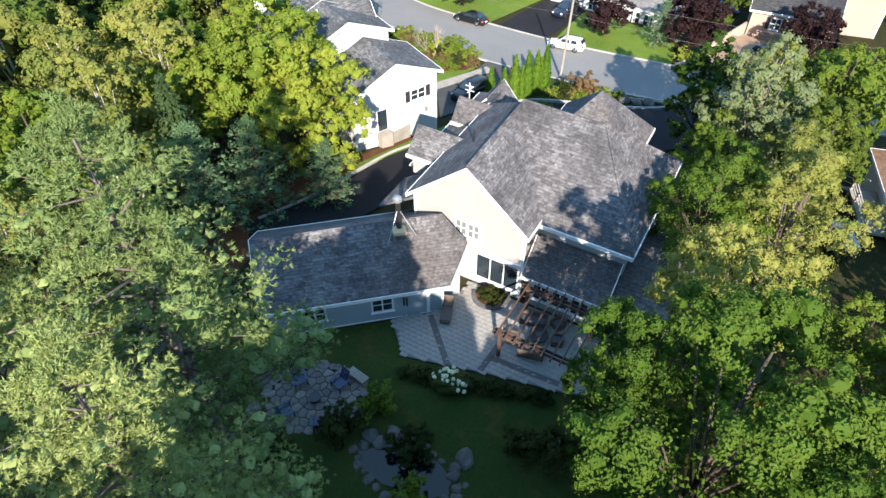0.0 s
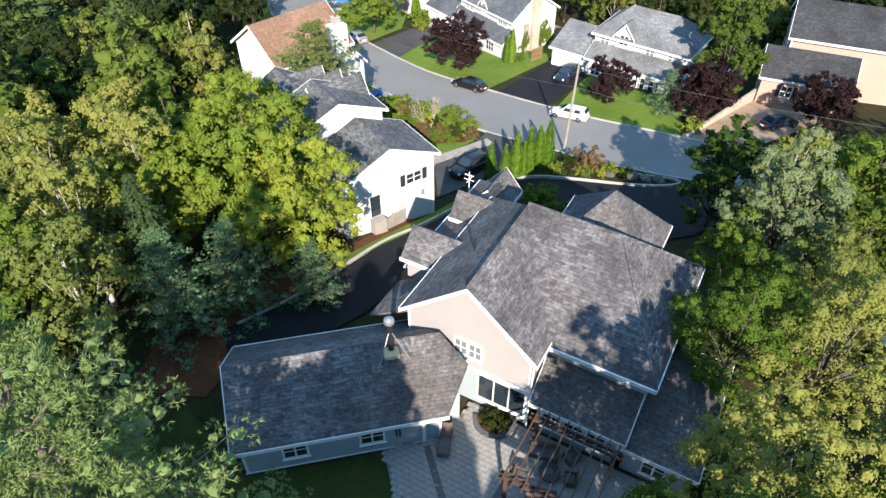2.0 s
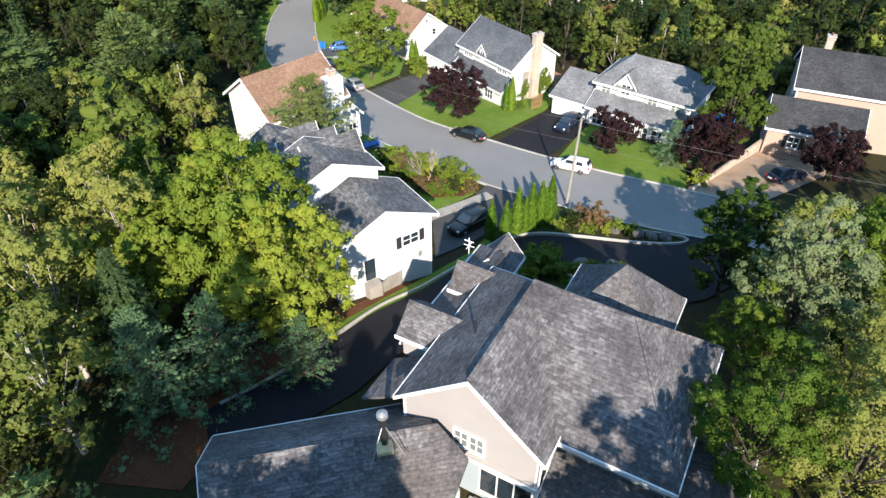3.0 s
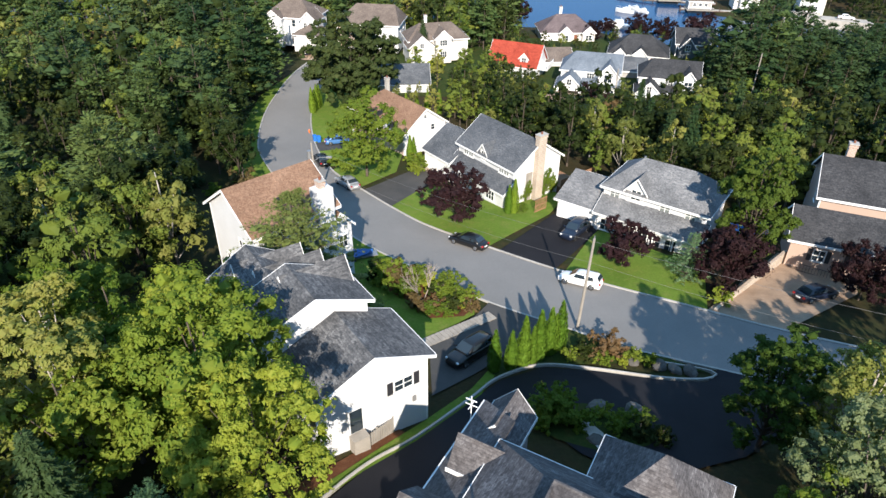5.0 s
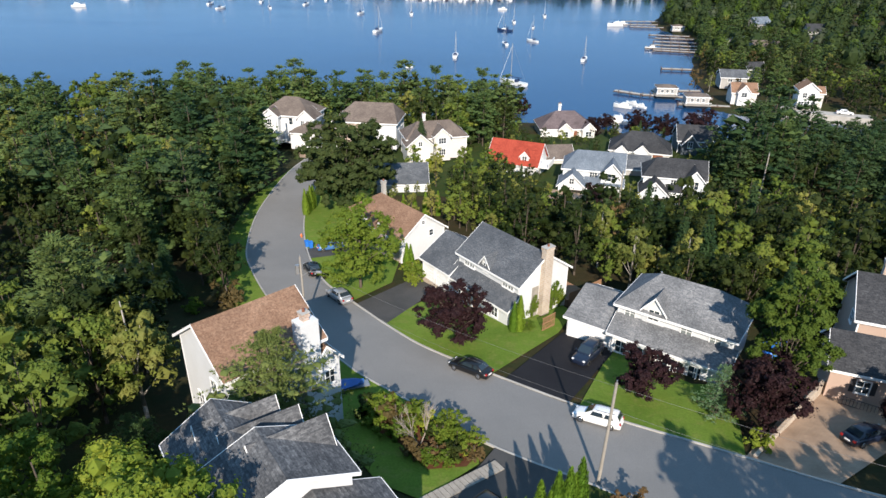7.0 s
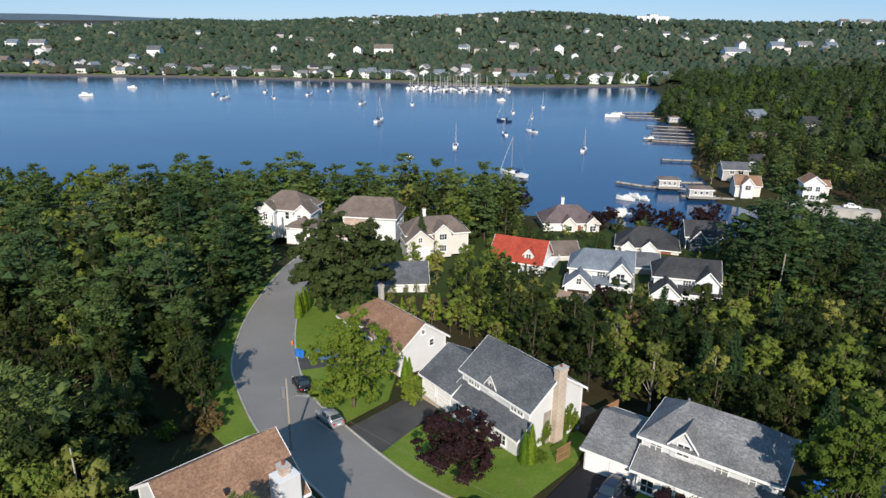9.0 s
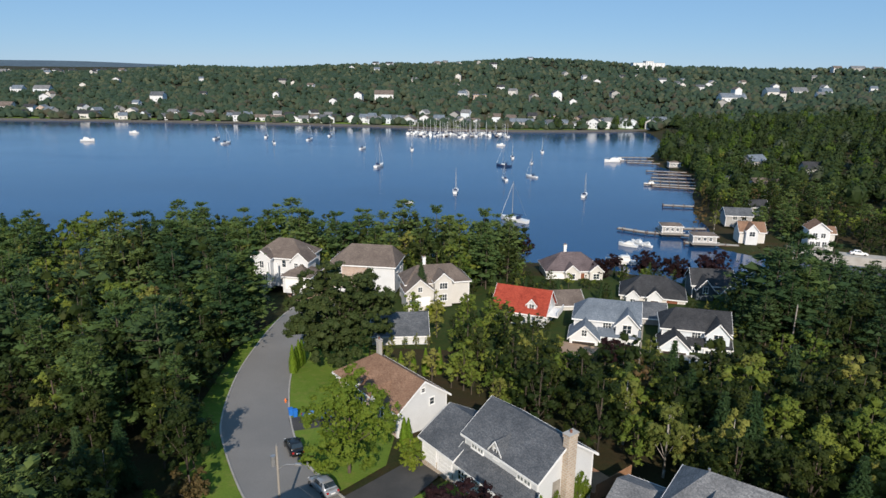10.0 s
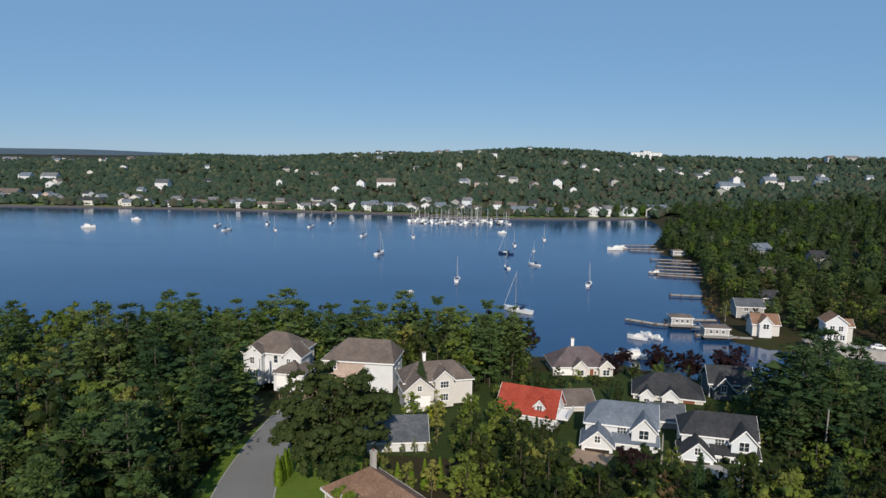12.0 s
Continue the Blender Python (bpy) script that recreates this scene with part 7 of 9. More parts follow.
def plume_pine(h, r, material, whorls=8, limbs=5, per=13, size=0.36, low=0.16, pads=2):
    """Woodland pine: upswept boughs in layers, each ending in flat feathery pads; longer on one side, uneven top."""
    segs = [((0, 0, -0.6), (0, 0, h * 0.95), 0.012 * h, 0.03)]
    P, D, N, C, W = [], [], [], [], []
    lean = RNG.uniform(0, math.tau)
    for i in range(whorls):
        u = min(1.0, max(0.0, (i + RNG.uniform(-0.3, 0.3)) / (whorls - 1)))
        z = h * (low + (0.93 - low) * u)
        for k in range(limbs):
            z += h * RNG.uniform(-0.02, 0.02)
            a = k * math.tau / limbs + i * 1.1 + RNG.uniform(-0.5, 0.5)
            ll = r * (1 - 0.78 * u ** 2.2) * RNG.uniform(0.4, 1.15) * (1 + 0.3 * math.cos(a - lean)) + 0.25
            out, side = np.array([math.cos(a), math.sin(a), 0]), np.array([-math.sin(a), math.cos(a), 0])
            lift = RNG.uniform(0.05, 0.5)
            segs.append(((0, 0, z), (out[0] * ll * 0.7, out[1] * ll * 0.7, z + ll * 0.15), 0.05, 0.02))
            for j in range(pads):
                q = 0.45 + 0.55 * (j + RNG.uniform(0.2, 0.8)) / pads
                c = np.array([0, 0, z + lift * ll * q ** 1.5]) + out * ll * q + side * RNG.normal() * 0.13 * ll
                e = unit(RNG.normal(size=(per, 3)) + np.array([0, 0, 0.7]))
                w = 0.3 * ll * RNG.uniform(0.8, 1.3) + 0.2
                C.append(c)
                W.append(w * 0.95)
                P.append(c + (out * e[:, :1] * 1.25 + side * e[:, 1:2]) * w + np.array([0, 0, 1.0]) * e[:, 2:] * w * 0.6)
                D.append(unit(out * 0.8 + out * e[:, :1] + side * e[:, 1:2] + np.array([0, 0, 0.45]) + RNG.normal(size=(per, 3)) * 0.25))
                N.append(unit(e * np.array([0.6, 0.6, 1.0]) + np.array([0, 0, 0.5])))
    P, D, N = np.concatenate(P), np.concatenate(D), np.concatenate(N)
    N = unit(N + RNG.normal(size=N.shape) * 0.15)
    N = unit(N - D * (N * D).sum(1, keepdims=True))
    return trunk_mesh(segs[:1] + segs[1::4], "bark", 4), mesh_of("crown", [blade_arrays(P, N, size * RNG.uniform(0.65, 1.25, len(P)), 0.42, D), balls(C, np.array(W) * (0.45 if per > 22 else 0.64), 0.55, 0.35, BALL0 if per > 22 else OCTA)], material)


def spruce(h, r, material, count, size, droop=0.28, low=0.06, rough=0.18):
    """Tiered cone of drooping sprays."""
    segs = [((0, 0, -0.6), (0, 0, h * 0.97), 0.014 * h, 0.02)]
    tiers = int(h / 0.6)
    u = RNG.uniform(0, 1, count) ** 1.35
    tier = np.floor(u * tiers) / tiers
    z0 = h * (low + (1 - low) * tier)
    nb = 9
    ti = (tier * tiers).astype(int)
    ph = RNG.uniform(0, 6.28, tiers + 1)[ti]
    bi = RNG.integers(0, nb, count)
    length = RNG.uniform(0.7, 1.2, (tiers + 1, nb))[ti, bi]
    L = r * (1 - tier) ** 0.85 * length * (1 + RNG.normal(size=count) * rough * 0.5) + 0.12
    a = (bi + RNG.normal(size=count) * 0.17) * math.tau / nb + ph
    q = RNG.uniform(0.2, 1.0, count) ** 0.6
    pos = np.stack([np.cos(a) * L * q, np.sin(a) * L * q, z0 - droop * L * q + RNG.normal(size=count) * 0.08], -1)
    out = np.stack([np.cos(a), np.sin(a), np.full(count, -droop)], -1)
    along = unit(out + RNG.normal(size=out.shape) * 0.4)
    nrm = unit(np.array([0, 0, 1.0]) + out * 0.5 + RNG.normal(size=out.shape) * 0.3)
    nrm = unit(nrm - along * (nrm * along).sum(1, keepdims=True))
    chunks = [blade_arrays(pos, nrm, size * RNG.uniform(0.6, 1.2, count), 0.45, along)]
    k = 10
    cone_v = np.array([[math.cos(i * math.tau / k) * r * 0.55, math.sin(i * math.tau / k) * r * 0.55, h * (low + 0.04)] for i in range(k)] + [[0, 0, h * 0.93]])
    cone_f = np.array([[i, (i + 1) % k, k] for i in range(k)])
    chunks.append((cone_v, cone_f))
    return trunk_mesh(segs, "bark", 6), mesh_of("crown", chunks, material)


def column(h, r, material, count, size):
    """Tight pointed evergreen column."""
    u = RNG.uniform(0, 1, count)
    rr = r * np.minimum(1, (1 - u) * 1.7) ** 0.85 * np.minimum(1, 0.75 + u * 2)
    a = RNG.uniform(0, math.tau, count)
    pos = np.stack([np.cos(a) * rr, np.sin(a) * rr, h * u + 0.05], -1) + RNG.normal(size=(count, 3)) * 0.035
    out = np.stack([np.cos(a), np.sin(a), np.zeros(count)], -1)
    along = unit(np.array([0, 0, 1.0]) + out * 0.3 + RNG.normal(size=out.shape) * 0.25)
    nrm = unit(out + RNG.normal(size=out.shape) * 0.3)
    nrm = unit(nrm - along * (nrm * along).sum(1, keepdims=True))
    zs = np.linspace(0.1, h * 0.8, 5)
    core = balls([np.array([0, 0, z]) for z in zs], [r * 0.75 * min(1, (1 - z / h) * 1.7) ** 0.85 for z in zs], 1.6, 0.05)
    return trunk_mesh([((0, 0, -0.3), (0, 0, h * 0.5), 0.06, 0.03)], "bark", 6), mesh_of("crown", [blade_arrays(pos, nrm, size, 0.4, along), core], material)


# prototypes: near ones dense, others lighter
KIND = {}
KIND["maple_near"] = [broadleaf(12.5, 5.2, "maple", 30, 12, 30, 0.12, "bark", 0.16) for _ in range(2)]
KIND["leaf_near"] = [broadleaf(14, 4.4, "garden_leaf", 28, 13, 66, 0.072, "bark", 0.12, cone=0.15, core=0.5) for _ in range(2)]
KIND["birch_near"] = [broadleaf(13.5, 3.8, "birch", 28, 12, 48, 0.068, "pine_bark", 0.14, cone=0.4, drop=0.25, core=0.5) for _ in range(2)]
KIND["poplar"] = [broadleaf(14, 3.7, "poplar", 28, 11, 28, 0.095, "pine_bark", 0.12, cone=0.35)]
KIND["leaf_mid"] = [broadleaf(13, 4.0, "leaf", 22, 10, 22, 0.145, "bark", 0.1, cone=0.3) for _ in range(3)]
KIND["birch_mid"] = [broadleaf(13, 3.5, "birch", 20, 10, 22, 0.13, "pale_bark", 0.12, cone=0.4, drop=0.3) for _ in range(2)]
KIND["shade"] = [broadleaf(13, 4.6, "leaf", 40, 7, 44, 0.2, "bark", 0.1, quads=False, core=1.0) for _ in range(2)]
KIND["pine_near"] = [pine(20, 5.2, "pine", 14, 6, 8, 22, 8, 0.165, 0.26, 2.2, "pine_bark", 0.18, 0.092) for _ in range(2)]
KIND["spruce_near"] = [pine(8.6, 3.7, "blue_spruce", 11, 8, 4, 11, 7, 0.17, 0.08, 1.05, "bark", 0.1, 0.075) for _ in range(2)]
KIND["fir_near"] = [spruce(13, 3.1, "fir", 8000, 0.2) for _ in range(2)]
KIND["round_pine"] = [pine(12.5, 4.7, "garden_pine", 11, 8, 6, 12, 7, 0.22, 0.08, 1.7, "bark", 0.3, 0.15)]
KIND["small_pine"] = [pine(6.0, 2.7, "hedge_pine", 8, 7, 4, 8, 6, 0.26, 0.06, 1.3, "bark", 0.35)]
KIND["tall_leaf"] = [broadleaf(17.5, 4.2, "leaf_dark", 38, 10, 34, 0.15, "bark", 0.04, cone=0.45, core=0.75)]
KIND["purple"] = [broadleaf(7.6, 3.9, "purple", 26, 8, 26, 0.15, "bark", 0.08, fine=1.25) for _ in range(2)]
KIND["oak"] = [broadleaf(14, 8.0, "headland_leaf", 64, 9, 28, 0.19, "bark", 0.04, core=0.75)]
KIND["street"] = [broadleaf(11, 4.6, "leaf", 26, 9, 30, 0.15, "bark", 0.12, cone=0.45)]
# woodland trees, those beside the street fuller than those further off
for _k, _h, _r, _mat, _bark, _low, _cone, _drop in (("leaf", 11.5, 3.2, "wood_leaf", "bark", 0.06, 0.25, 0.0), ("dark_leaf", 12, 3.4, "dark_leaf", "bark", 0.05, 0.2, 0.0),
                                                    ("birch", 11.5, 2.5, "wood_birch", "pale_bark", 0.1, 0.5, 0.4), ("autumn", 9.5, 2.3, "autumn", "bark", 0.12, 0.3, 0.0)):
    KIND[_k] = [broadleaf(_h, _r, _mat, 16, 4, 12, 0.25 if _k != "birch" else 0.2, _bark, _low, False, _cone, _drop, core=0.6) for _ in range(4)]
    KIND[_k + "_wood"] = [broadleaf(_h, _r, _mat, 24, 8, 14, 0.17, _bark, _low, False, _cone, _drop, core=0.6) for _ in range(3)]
KIND["pine"] = [plume_pine(14.5, 4.3, "wood_pine") for _ in range(5)]
KIND["cove_pine"] = [plume_pine(14.5, 4.3, "fir") for _ in range(4)]
KIND["cove_pine_wood"] = [plume_pine(14.5, 4.4, "fir", 11, 6, 30, 0.2, pads=3)]
KIND["pine_wood"] = [plume_pine(14.5, 4.4, "wood_pine", 11, 6, 30, 0.2, pads=3) for _ in range(3)]
KIND["fir"] = [spruce(12, 2.6, "fir", 1000, 0.42) for _ in range(3)]
KIND["fir_wood"] = [spruce(12, 2.6, "fir", 3600, 0.24) for _ in range(2)]
KIND["cedar"] = [column(4.4, 0.55, "cedar", 1500, 0.13) for _ in range(2)]
for _k, _mat in (("shrub", "leaf"), ("lime_shrub", "maple"), ("dark_shrub", "dark_leaf"), ("russet_shrub", "autumn")):
    KIND[_k] = [broadleaf(1.45, 1.08, _mat, 12, 5, 13, 0.072, "bark", -0.1, fine=1.3) for _ in range(2)]

NAMES = {"cove_pine": ("tall blackish-green pine with feathery boughs", "pine tree"), "maple_near": ("yellow-green maple tree with broad sunlit crown", "tree"), "leaf_near": ("green deciduous tree with dense leafy crown", "tree"),
         "birch_near": ("olive-green birch tree with airy crown", "tree"), "leaf_mid": ("green deciduous tree with dense leafy crown", "tree"),
         "birch_mid": ("olive-green birch tree with airy crown", "tree"), "poplar": ("silvery grey-green poplar with open crown", "tree"), "small_pine": ("young dark green pine with upright shoots", "pine tree"), "shade": ("tall green deciduous tree shading the garden", "tree"), "pine_near": ("tall white pine with tufted pale green needles", "pine tree"),
         "spruce_near": ("blue-green spruce with drooping tiers", "spruce tree"), "fir_near": ("tall dark conifer at the garden edge", "fir tree"),
         "leaf": ("green deciduous woodland tree with rounded crown", "tree"), "dark_leaf": ("dark green deciduous tree in the wood", "tree"),
         "birch": ("slender olive birch with pale trunk", "tree"), "autumn": ("small russet tree turning colour", "tree"),
         "pine": ("dark woodland pine with layered limbs", "pine tree"), "fir": ("dark narrow conifer in the wood", "fir tree"),
         "round_pine": ("broad round-headed pine in a front garden", "pine tree"), "tall_leaf": ("tall deep green tree between two houses", "tree"),
         "purple": ("purple-leaved maple with dense round crown", "tree"), "oak": ("large round dark green oak beside the street", "tree"),
         "street": ("full green street tree on a grass strip", "tree"), "cedar": ("bright green pointed cedar column in a hedge row", "shrub"),
         "shrub": ("rounded green leafy garden shrub", "shrub"), "lime_shrub": ("lime-green garden shrub in sunlight", "shrub"),
         "dark_shrub": ("clipped dark green shrub", "shrub"), "russet_shrub": ("russet garden shrub in mulch", "shrub")}
SHRUBS = ("cedar", "shrub", "lime_shrub", "dark_shrub", "russet_shrub")


def tree(kind, x, y, scale=1.0, group="", z=None, label="", wide=1.0):
    tm, cm = KIND[kind][int(RNG.integers(len(KIND[kind])))]
    z = ground_at(x, y) if z is None else z
    lab, cat = NAMES[kind.replace("_wood", "")]
    t = thing("shrub" if kind in SHRUBS else "tree", pose(x, y, z, 0, 0, float(RNG.uniform(0, 360))) @ Matrix.Diagonal((scale * wide, scale * wide, scale, 1)), label or lab, cat, group)
    share("stem" if kind in SHRUBS else "trunk", tm, t)
    share("foliage" if kind in SHRUBS else "crown", cm, t)
    return t


# trees round the house
for k, x, y, s, w in (("pine_near", -10.6, 19.6, 1.14, 1.0), ("pine_near", -9.4, 13.0, 1.0, 1.0), ("pine_near", -16.0, 17.0, 1.05, 1.0), ("pine_near", -15.5, 10.0, 0.95, 1.0),
                      ("leaf_near", 16.4, 33.2, 0.88, 0.95), ("birch_near", 20.2, 31.2, 1.0, 1.05), ("poplar", 22.6, 43.2, 1.02, 1.0), ("birch_near", 22.6, 36.8, 0.8, 1.0), ("leaf_mid", 19.4, 41.4, 0.72, 0.9), ("tall_leaf", 26.4, 40.6, 0.62, 1.1),
                      ("birch_near", 12.8, 22.4, 1.2, 0.8), ("leaf_near", 10.7, 15.4, 1.36, 0.84), ("leaf_near", 12.6, 10.6, 1.28, 0.85), ("leaf_near", 8.9, 19.2, 1.08, 0.66), ("leaf_mid", 16.8, 18.0, 0.8, 1.0),
                      ("tall_leaf", 22.6, 52.8, 0.66, 1.15), ("birch_mid", 26.2, 50.0, 0.92, 1.0), ("leaf_mid", 30, 47, 1.0, 1.0), ("birch_mid", 29.5, 55, 0.7, 1.0), ("leaf_mid", 34, 51, 0.9, 1.0), ("leaf_mid", 26.8, 45.4, 0.8, 1.0),
                      ("maple_near", -13.6, 50.6, 1.2, 0.95), ("maple_near", -9.6, 46.2, 0.98, 0.85), ("maple_near", -17.2, 55.6, 1.0, 0.9), ("leaf_mid", -19.5, 46.5, 1.0, 1.0), ("birch_mid", -21, 48.5, 1.1, 1.0), ("leaf_mid", -19.5, 51, 1.0, 1.0),
                      ("spruce_near", -13.4, 41.2, 0.95, 1.0), ("spruce_near", -16.4, 38.6, 1.05, 1.0), ("fir_near", -18.5, 42, 0.9, 1.0), ("spruce_near", -8.6, 42.4, 0.7, 1.0), ("birch_mid", -20.5, 36, 0.95, 1.0), ("dark_leaf_wood", -21.0, 32.5, 0.62, 1.0), ("dark_leaf_wood", -18.6, 28.6, 0.5, 1.0), ("dark_leaf_wood", -24.0, 28.5, 0.7, 1.0),
                      ("birch_mid", -23, 42, 1.05, 1.0), ("leaf_mid", -25, 36.5, 1.0, 1.0), ("birch_mid", -27, 46, 1.1, 1.0), ("birch_mid", -24.5, 53.5, 1.1, 1.0), ("leaf_mid", -30, 40, 1.0, 1.0), ("birch_mid", -29.5, 52, 1.05, 1.0),
                      ("birch_mid", -25.5, 31, 0.95, 1.0), ("leaf_mid", -22.5, 58, 1.0, 1.0), ("leaf_mid", -28, 60, 1.0, 1.0)):
    tree(k, x, y, s, "trees round the house", wide=w)
# trees behind the viewpoint that shade the garden
for x, y, s in ((-3.6, 0.6, 2.0), (-2.6, -1.4, 2.0), (-3.8, -4.4, 1.9), (2.4, 0.2, 1.35), (1.0, -1.8, 1.6), (8.4, -1.6, 1.5), (5.6, -0.6, 1.35), (7.6, -4, 1.5), (-4.8, 4.4, 1.2)):
    tree("shade", x, y, s, "trees behind the garden", wide=0.5)
for x, y, s in ((-14.8, 4.6, 1.1), (-11.8, 6.2, 1.02), (-8.0, 7.4, 0.95), (-18, 2, 1.1)):
    tree("pine_near", x, y, s, "trees behind the garden")
# woods closing the garden on the far side of the neighbour's drive
for k, x, y, s in (("dark_shrub", 27.0, 36.0, 1.6), ("leaf_mid", 22.5, 24.5, 0.62), ("fir_near", 18.0, 25.4, 0.5), ("leaf_mid", 32.6, 30.6, 0.62), ("birch_mid", 44, 39, 1.0), ("leaf_mid", 38, 29, 1.0), ("leaf_mid", 19.5, 13.5, 0.9), ("leaf_mid", 25, 18.5, 0.9), ("leaf_mid", 31, 22.5, 1.0), ("leaf_mid", 36, 22, 1.0), ("birch_mid", 45, 45, 0.95), ("fir_near", 14.6, 28.2, 0.42), ("fir_near", 16.4, 21.6, 0.5)):
    tree(k, x, y, s, "trees round the house")

# single trees along the street
for k, x, y, s in (("purple", 2.0, 92.9, 1.02), ("purple", 20.2, 81.6, 0.78), ("purple", 30.0, 77.6, 0.95), ("purple", 42.5, 75.0, 0.85), ("street", -10.6, 108.2, 1.2), ("oak", -17.0, 143.0, 1.25),
                   ("tall_leaf", 33.0, 81.4, 0.95), ("spruce_near", 26.3, 79.0, 0.66), ("purple", 28.6, 142.0, 0.74), ("purple", 20.5, 219.0, 1.1), ("purple", 54, 209.5, 0.95),
                   ("purple", 60, 204.5, 0.9), ("purple", 67.5, 199.5, 1.2), ("purple", 40.5, 202.0, 0.7), ("purple", 48, 218, 0.6), ("fir_near", -4.5, 176.0, 0.8), ("birch", 33.4, 139.4, 0.66)):
    tree(k, x, y, s)
tree("round_pine", -12.0, 69.2, 1.12, "trees before the brown-roofed house", wide=1.1)
for x, y, s in ((-16.2, 66.6, 0.95), (-18.4, 67.4, 0.9), (-20.6, 68.6, 0.85), (-22.6, 69.4, 0.95), (-14.4, 66.0, 0.8), (-24.8, 71.4, 0.8), (-9.4, 72.4, 0.6)):
    tree("small_pine", x, y, s, "trees before the brown-roofed house")
# tall conifers before the cove
for k, x, y, s in (("cove_pine", 63, 160, 1.2), ("cove_pine", 66, 164, 1.35), ("cove_pine", 71, 169, 1.35), ("cove_pine", 78, 178, 1.2), ("pine", 69, 160, 1.1), ("cove_pine", 79, 170, 1.2), ("fir", 74, 165, 1.2), ("dark_leaf", 60, 155, 0.8),
                   ("autumn", 90, 268, 0.95), ("birch", 93, 262, 0.7), ("leaf", 56, 142, 0.7), ("leaf", 60, 140, 0.75), ("dark_leaf", 69, 159, 0.9), ("birch", 72, 163, 0.9)):
    tree(k, x, y, s, "tall conifers by the cove")
# bushes in the round bed
for x, y, s in ((3.1, 31.6, 0.5), (3.7, 31.3, 0.5), (3.5, 31.9, 0.6), (4.1, 31.8, 0.5), (2.9, 32.1, 0.45)):
    tree("dark_shrub", x, y, s, "bushes in the round bed", z=18.3)
# cedar hedge by the drive
for x, y, s in ((4.9, 62.7, 1.0), (6.3, 62.9, 0.95), (7.4, 63.5, 1.2), (8.2, 63.9, 0.9), (8.8, 64.4, 1.2), (9.8, 65.2, 1.15), (10.3, 65.6, 0.95), (10.8, 66.0, 1.2)):
    tree("cedar", x, y, s, "cedar hedge beside the drive")
for x, y in ((8.9, 95.8), (9.6, 96.0), (-24.0, 139), (-23.8, 140.4), (-23.6, 141.8), (-23.4, 143.2), (-6.5, 138.2), (-4.6, 138.6), (-2.6, 139.0), (-0.4, 139.6), (-9.2, 139.4), (-4.6, 113.8), (-4.1, 114.8)):
    tree("cedar", x, y, float(RNG.uniform(0.9, 1.2)), "cedar columns on lawns")
for k, x, y, s in (("lime_shrub", -4.8, 78.4, 1.9), ("russet_shrub", -3.6, 77.2, 1.9), ("shrub", -5.6, 77.2, 1.5), ("shrub", -2.2, 77.4, 1.7), ("lime_shrub", -0.8, 76.2, 1.3), ("shrub", 1.2, 75.6, 1.6), ("dark_shrub", 0.0, 74.8, 1.4), ("shrub", 2.9, 73.6, 1.4), ("dark_shrub", 1.6, 72.4, 1.2), ("russet_shrub", 3.3, 72.4, 1.1), ("shrub", 0.9, 71.4, 0.9), ("russet_shrub", -1.8, 72.6, 1.2), ("dark_shrub", -6.4, 78.6, 1.6), ("shrub", -3.6, 75.0, 1.2), ("shrub", 0.6, 74.6, 1.4), ("shrub", 1.9, 74.0, 1.3), ("russet_shrub", 0.2, 72.4, 1.1), ("lime_shrub", 2.6, 73.0, 1.0),
                   ("shrub", -0.6, 71.7, 0.9), ("shrub", -2.4, 75.6, 1.1), ("dark_shrub", 12.9, 65.0, 1.2), ("russet_shrub", 15.0, 65.2, 1.8), ("lime_shrub", 11.6, 64.6, 0.8), ("lime_shrub", 13.8, 64.2, 0.7),
                   ("shrub", 14.5, 64.0, 0.8), ("shrub", 17.0, 64.4, 0.9), ("shrub", 18.4, 63.9, 0.8), ("lime_shrub", 16.0, 63.8, 0.6), ("shrub", 9.0, 56.4, 2.0), ("shrub", 10.2, 55.4, 1.6), ("shrub", 8.0, 55.4, 1.3),
                   ("shrub", 13.5, 55.0, 1.2), ("dark_shrub", 14.6, 54.0, 1.2), ("shrub", 15.2, 55.6, 1.0), ("lime_shrub", 12.8, 56.6, 0.8), ("dark_shrub", 16.2, 53.6, 1.0),
                   ("lime_shrub", 28.2, 74.0, 1.2), ("shrub", -3.6, 109.6, 1.4), ("shrub", -3.0, 111.4, 1.8), ("lime_shrub", -3.8, 113, 1.6), ("shrub", -30.5, 100.5, 1.4),
                   ("russet_shrub", -26.8, 102.6, 2.4), ("dark_shrub", -5.2, 21.8, 1.5), ("shrub", -3.2, 23.4, 1.2), ("dark_shrub", -1.2, 20.6, 1.3), ("dark_shrub", 4.6, 20.8, 1.2), ("dark_shrub", -8.6, 20.4, 1.2),
                   ("dark_shrub", 6.6, 20.4, 1.5), ("shrub", -1.2, 18.2, 1.1), ("lime_shrub", -11.6, 34.6, 0.9), ("shrub", -12.0, 25, 1.2), ("shrub", 10.6, 96.4, 0.9), ("dark_shrub", 17.6, 91.0, 0.7),
                   ("shrub", -40.5, 185.4, 1.2), ("russet_shrub", -42.5, 184.6, 1.2), ("lime_shrub", -1.5, 169.8, 2.2), ("shrub", 33.5, 204, 0.9), ("shrub", 38.2, 203.5, 0.8)):
    tree(k, x, y, s, "garden shrubs")
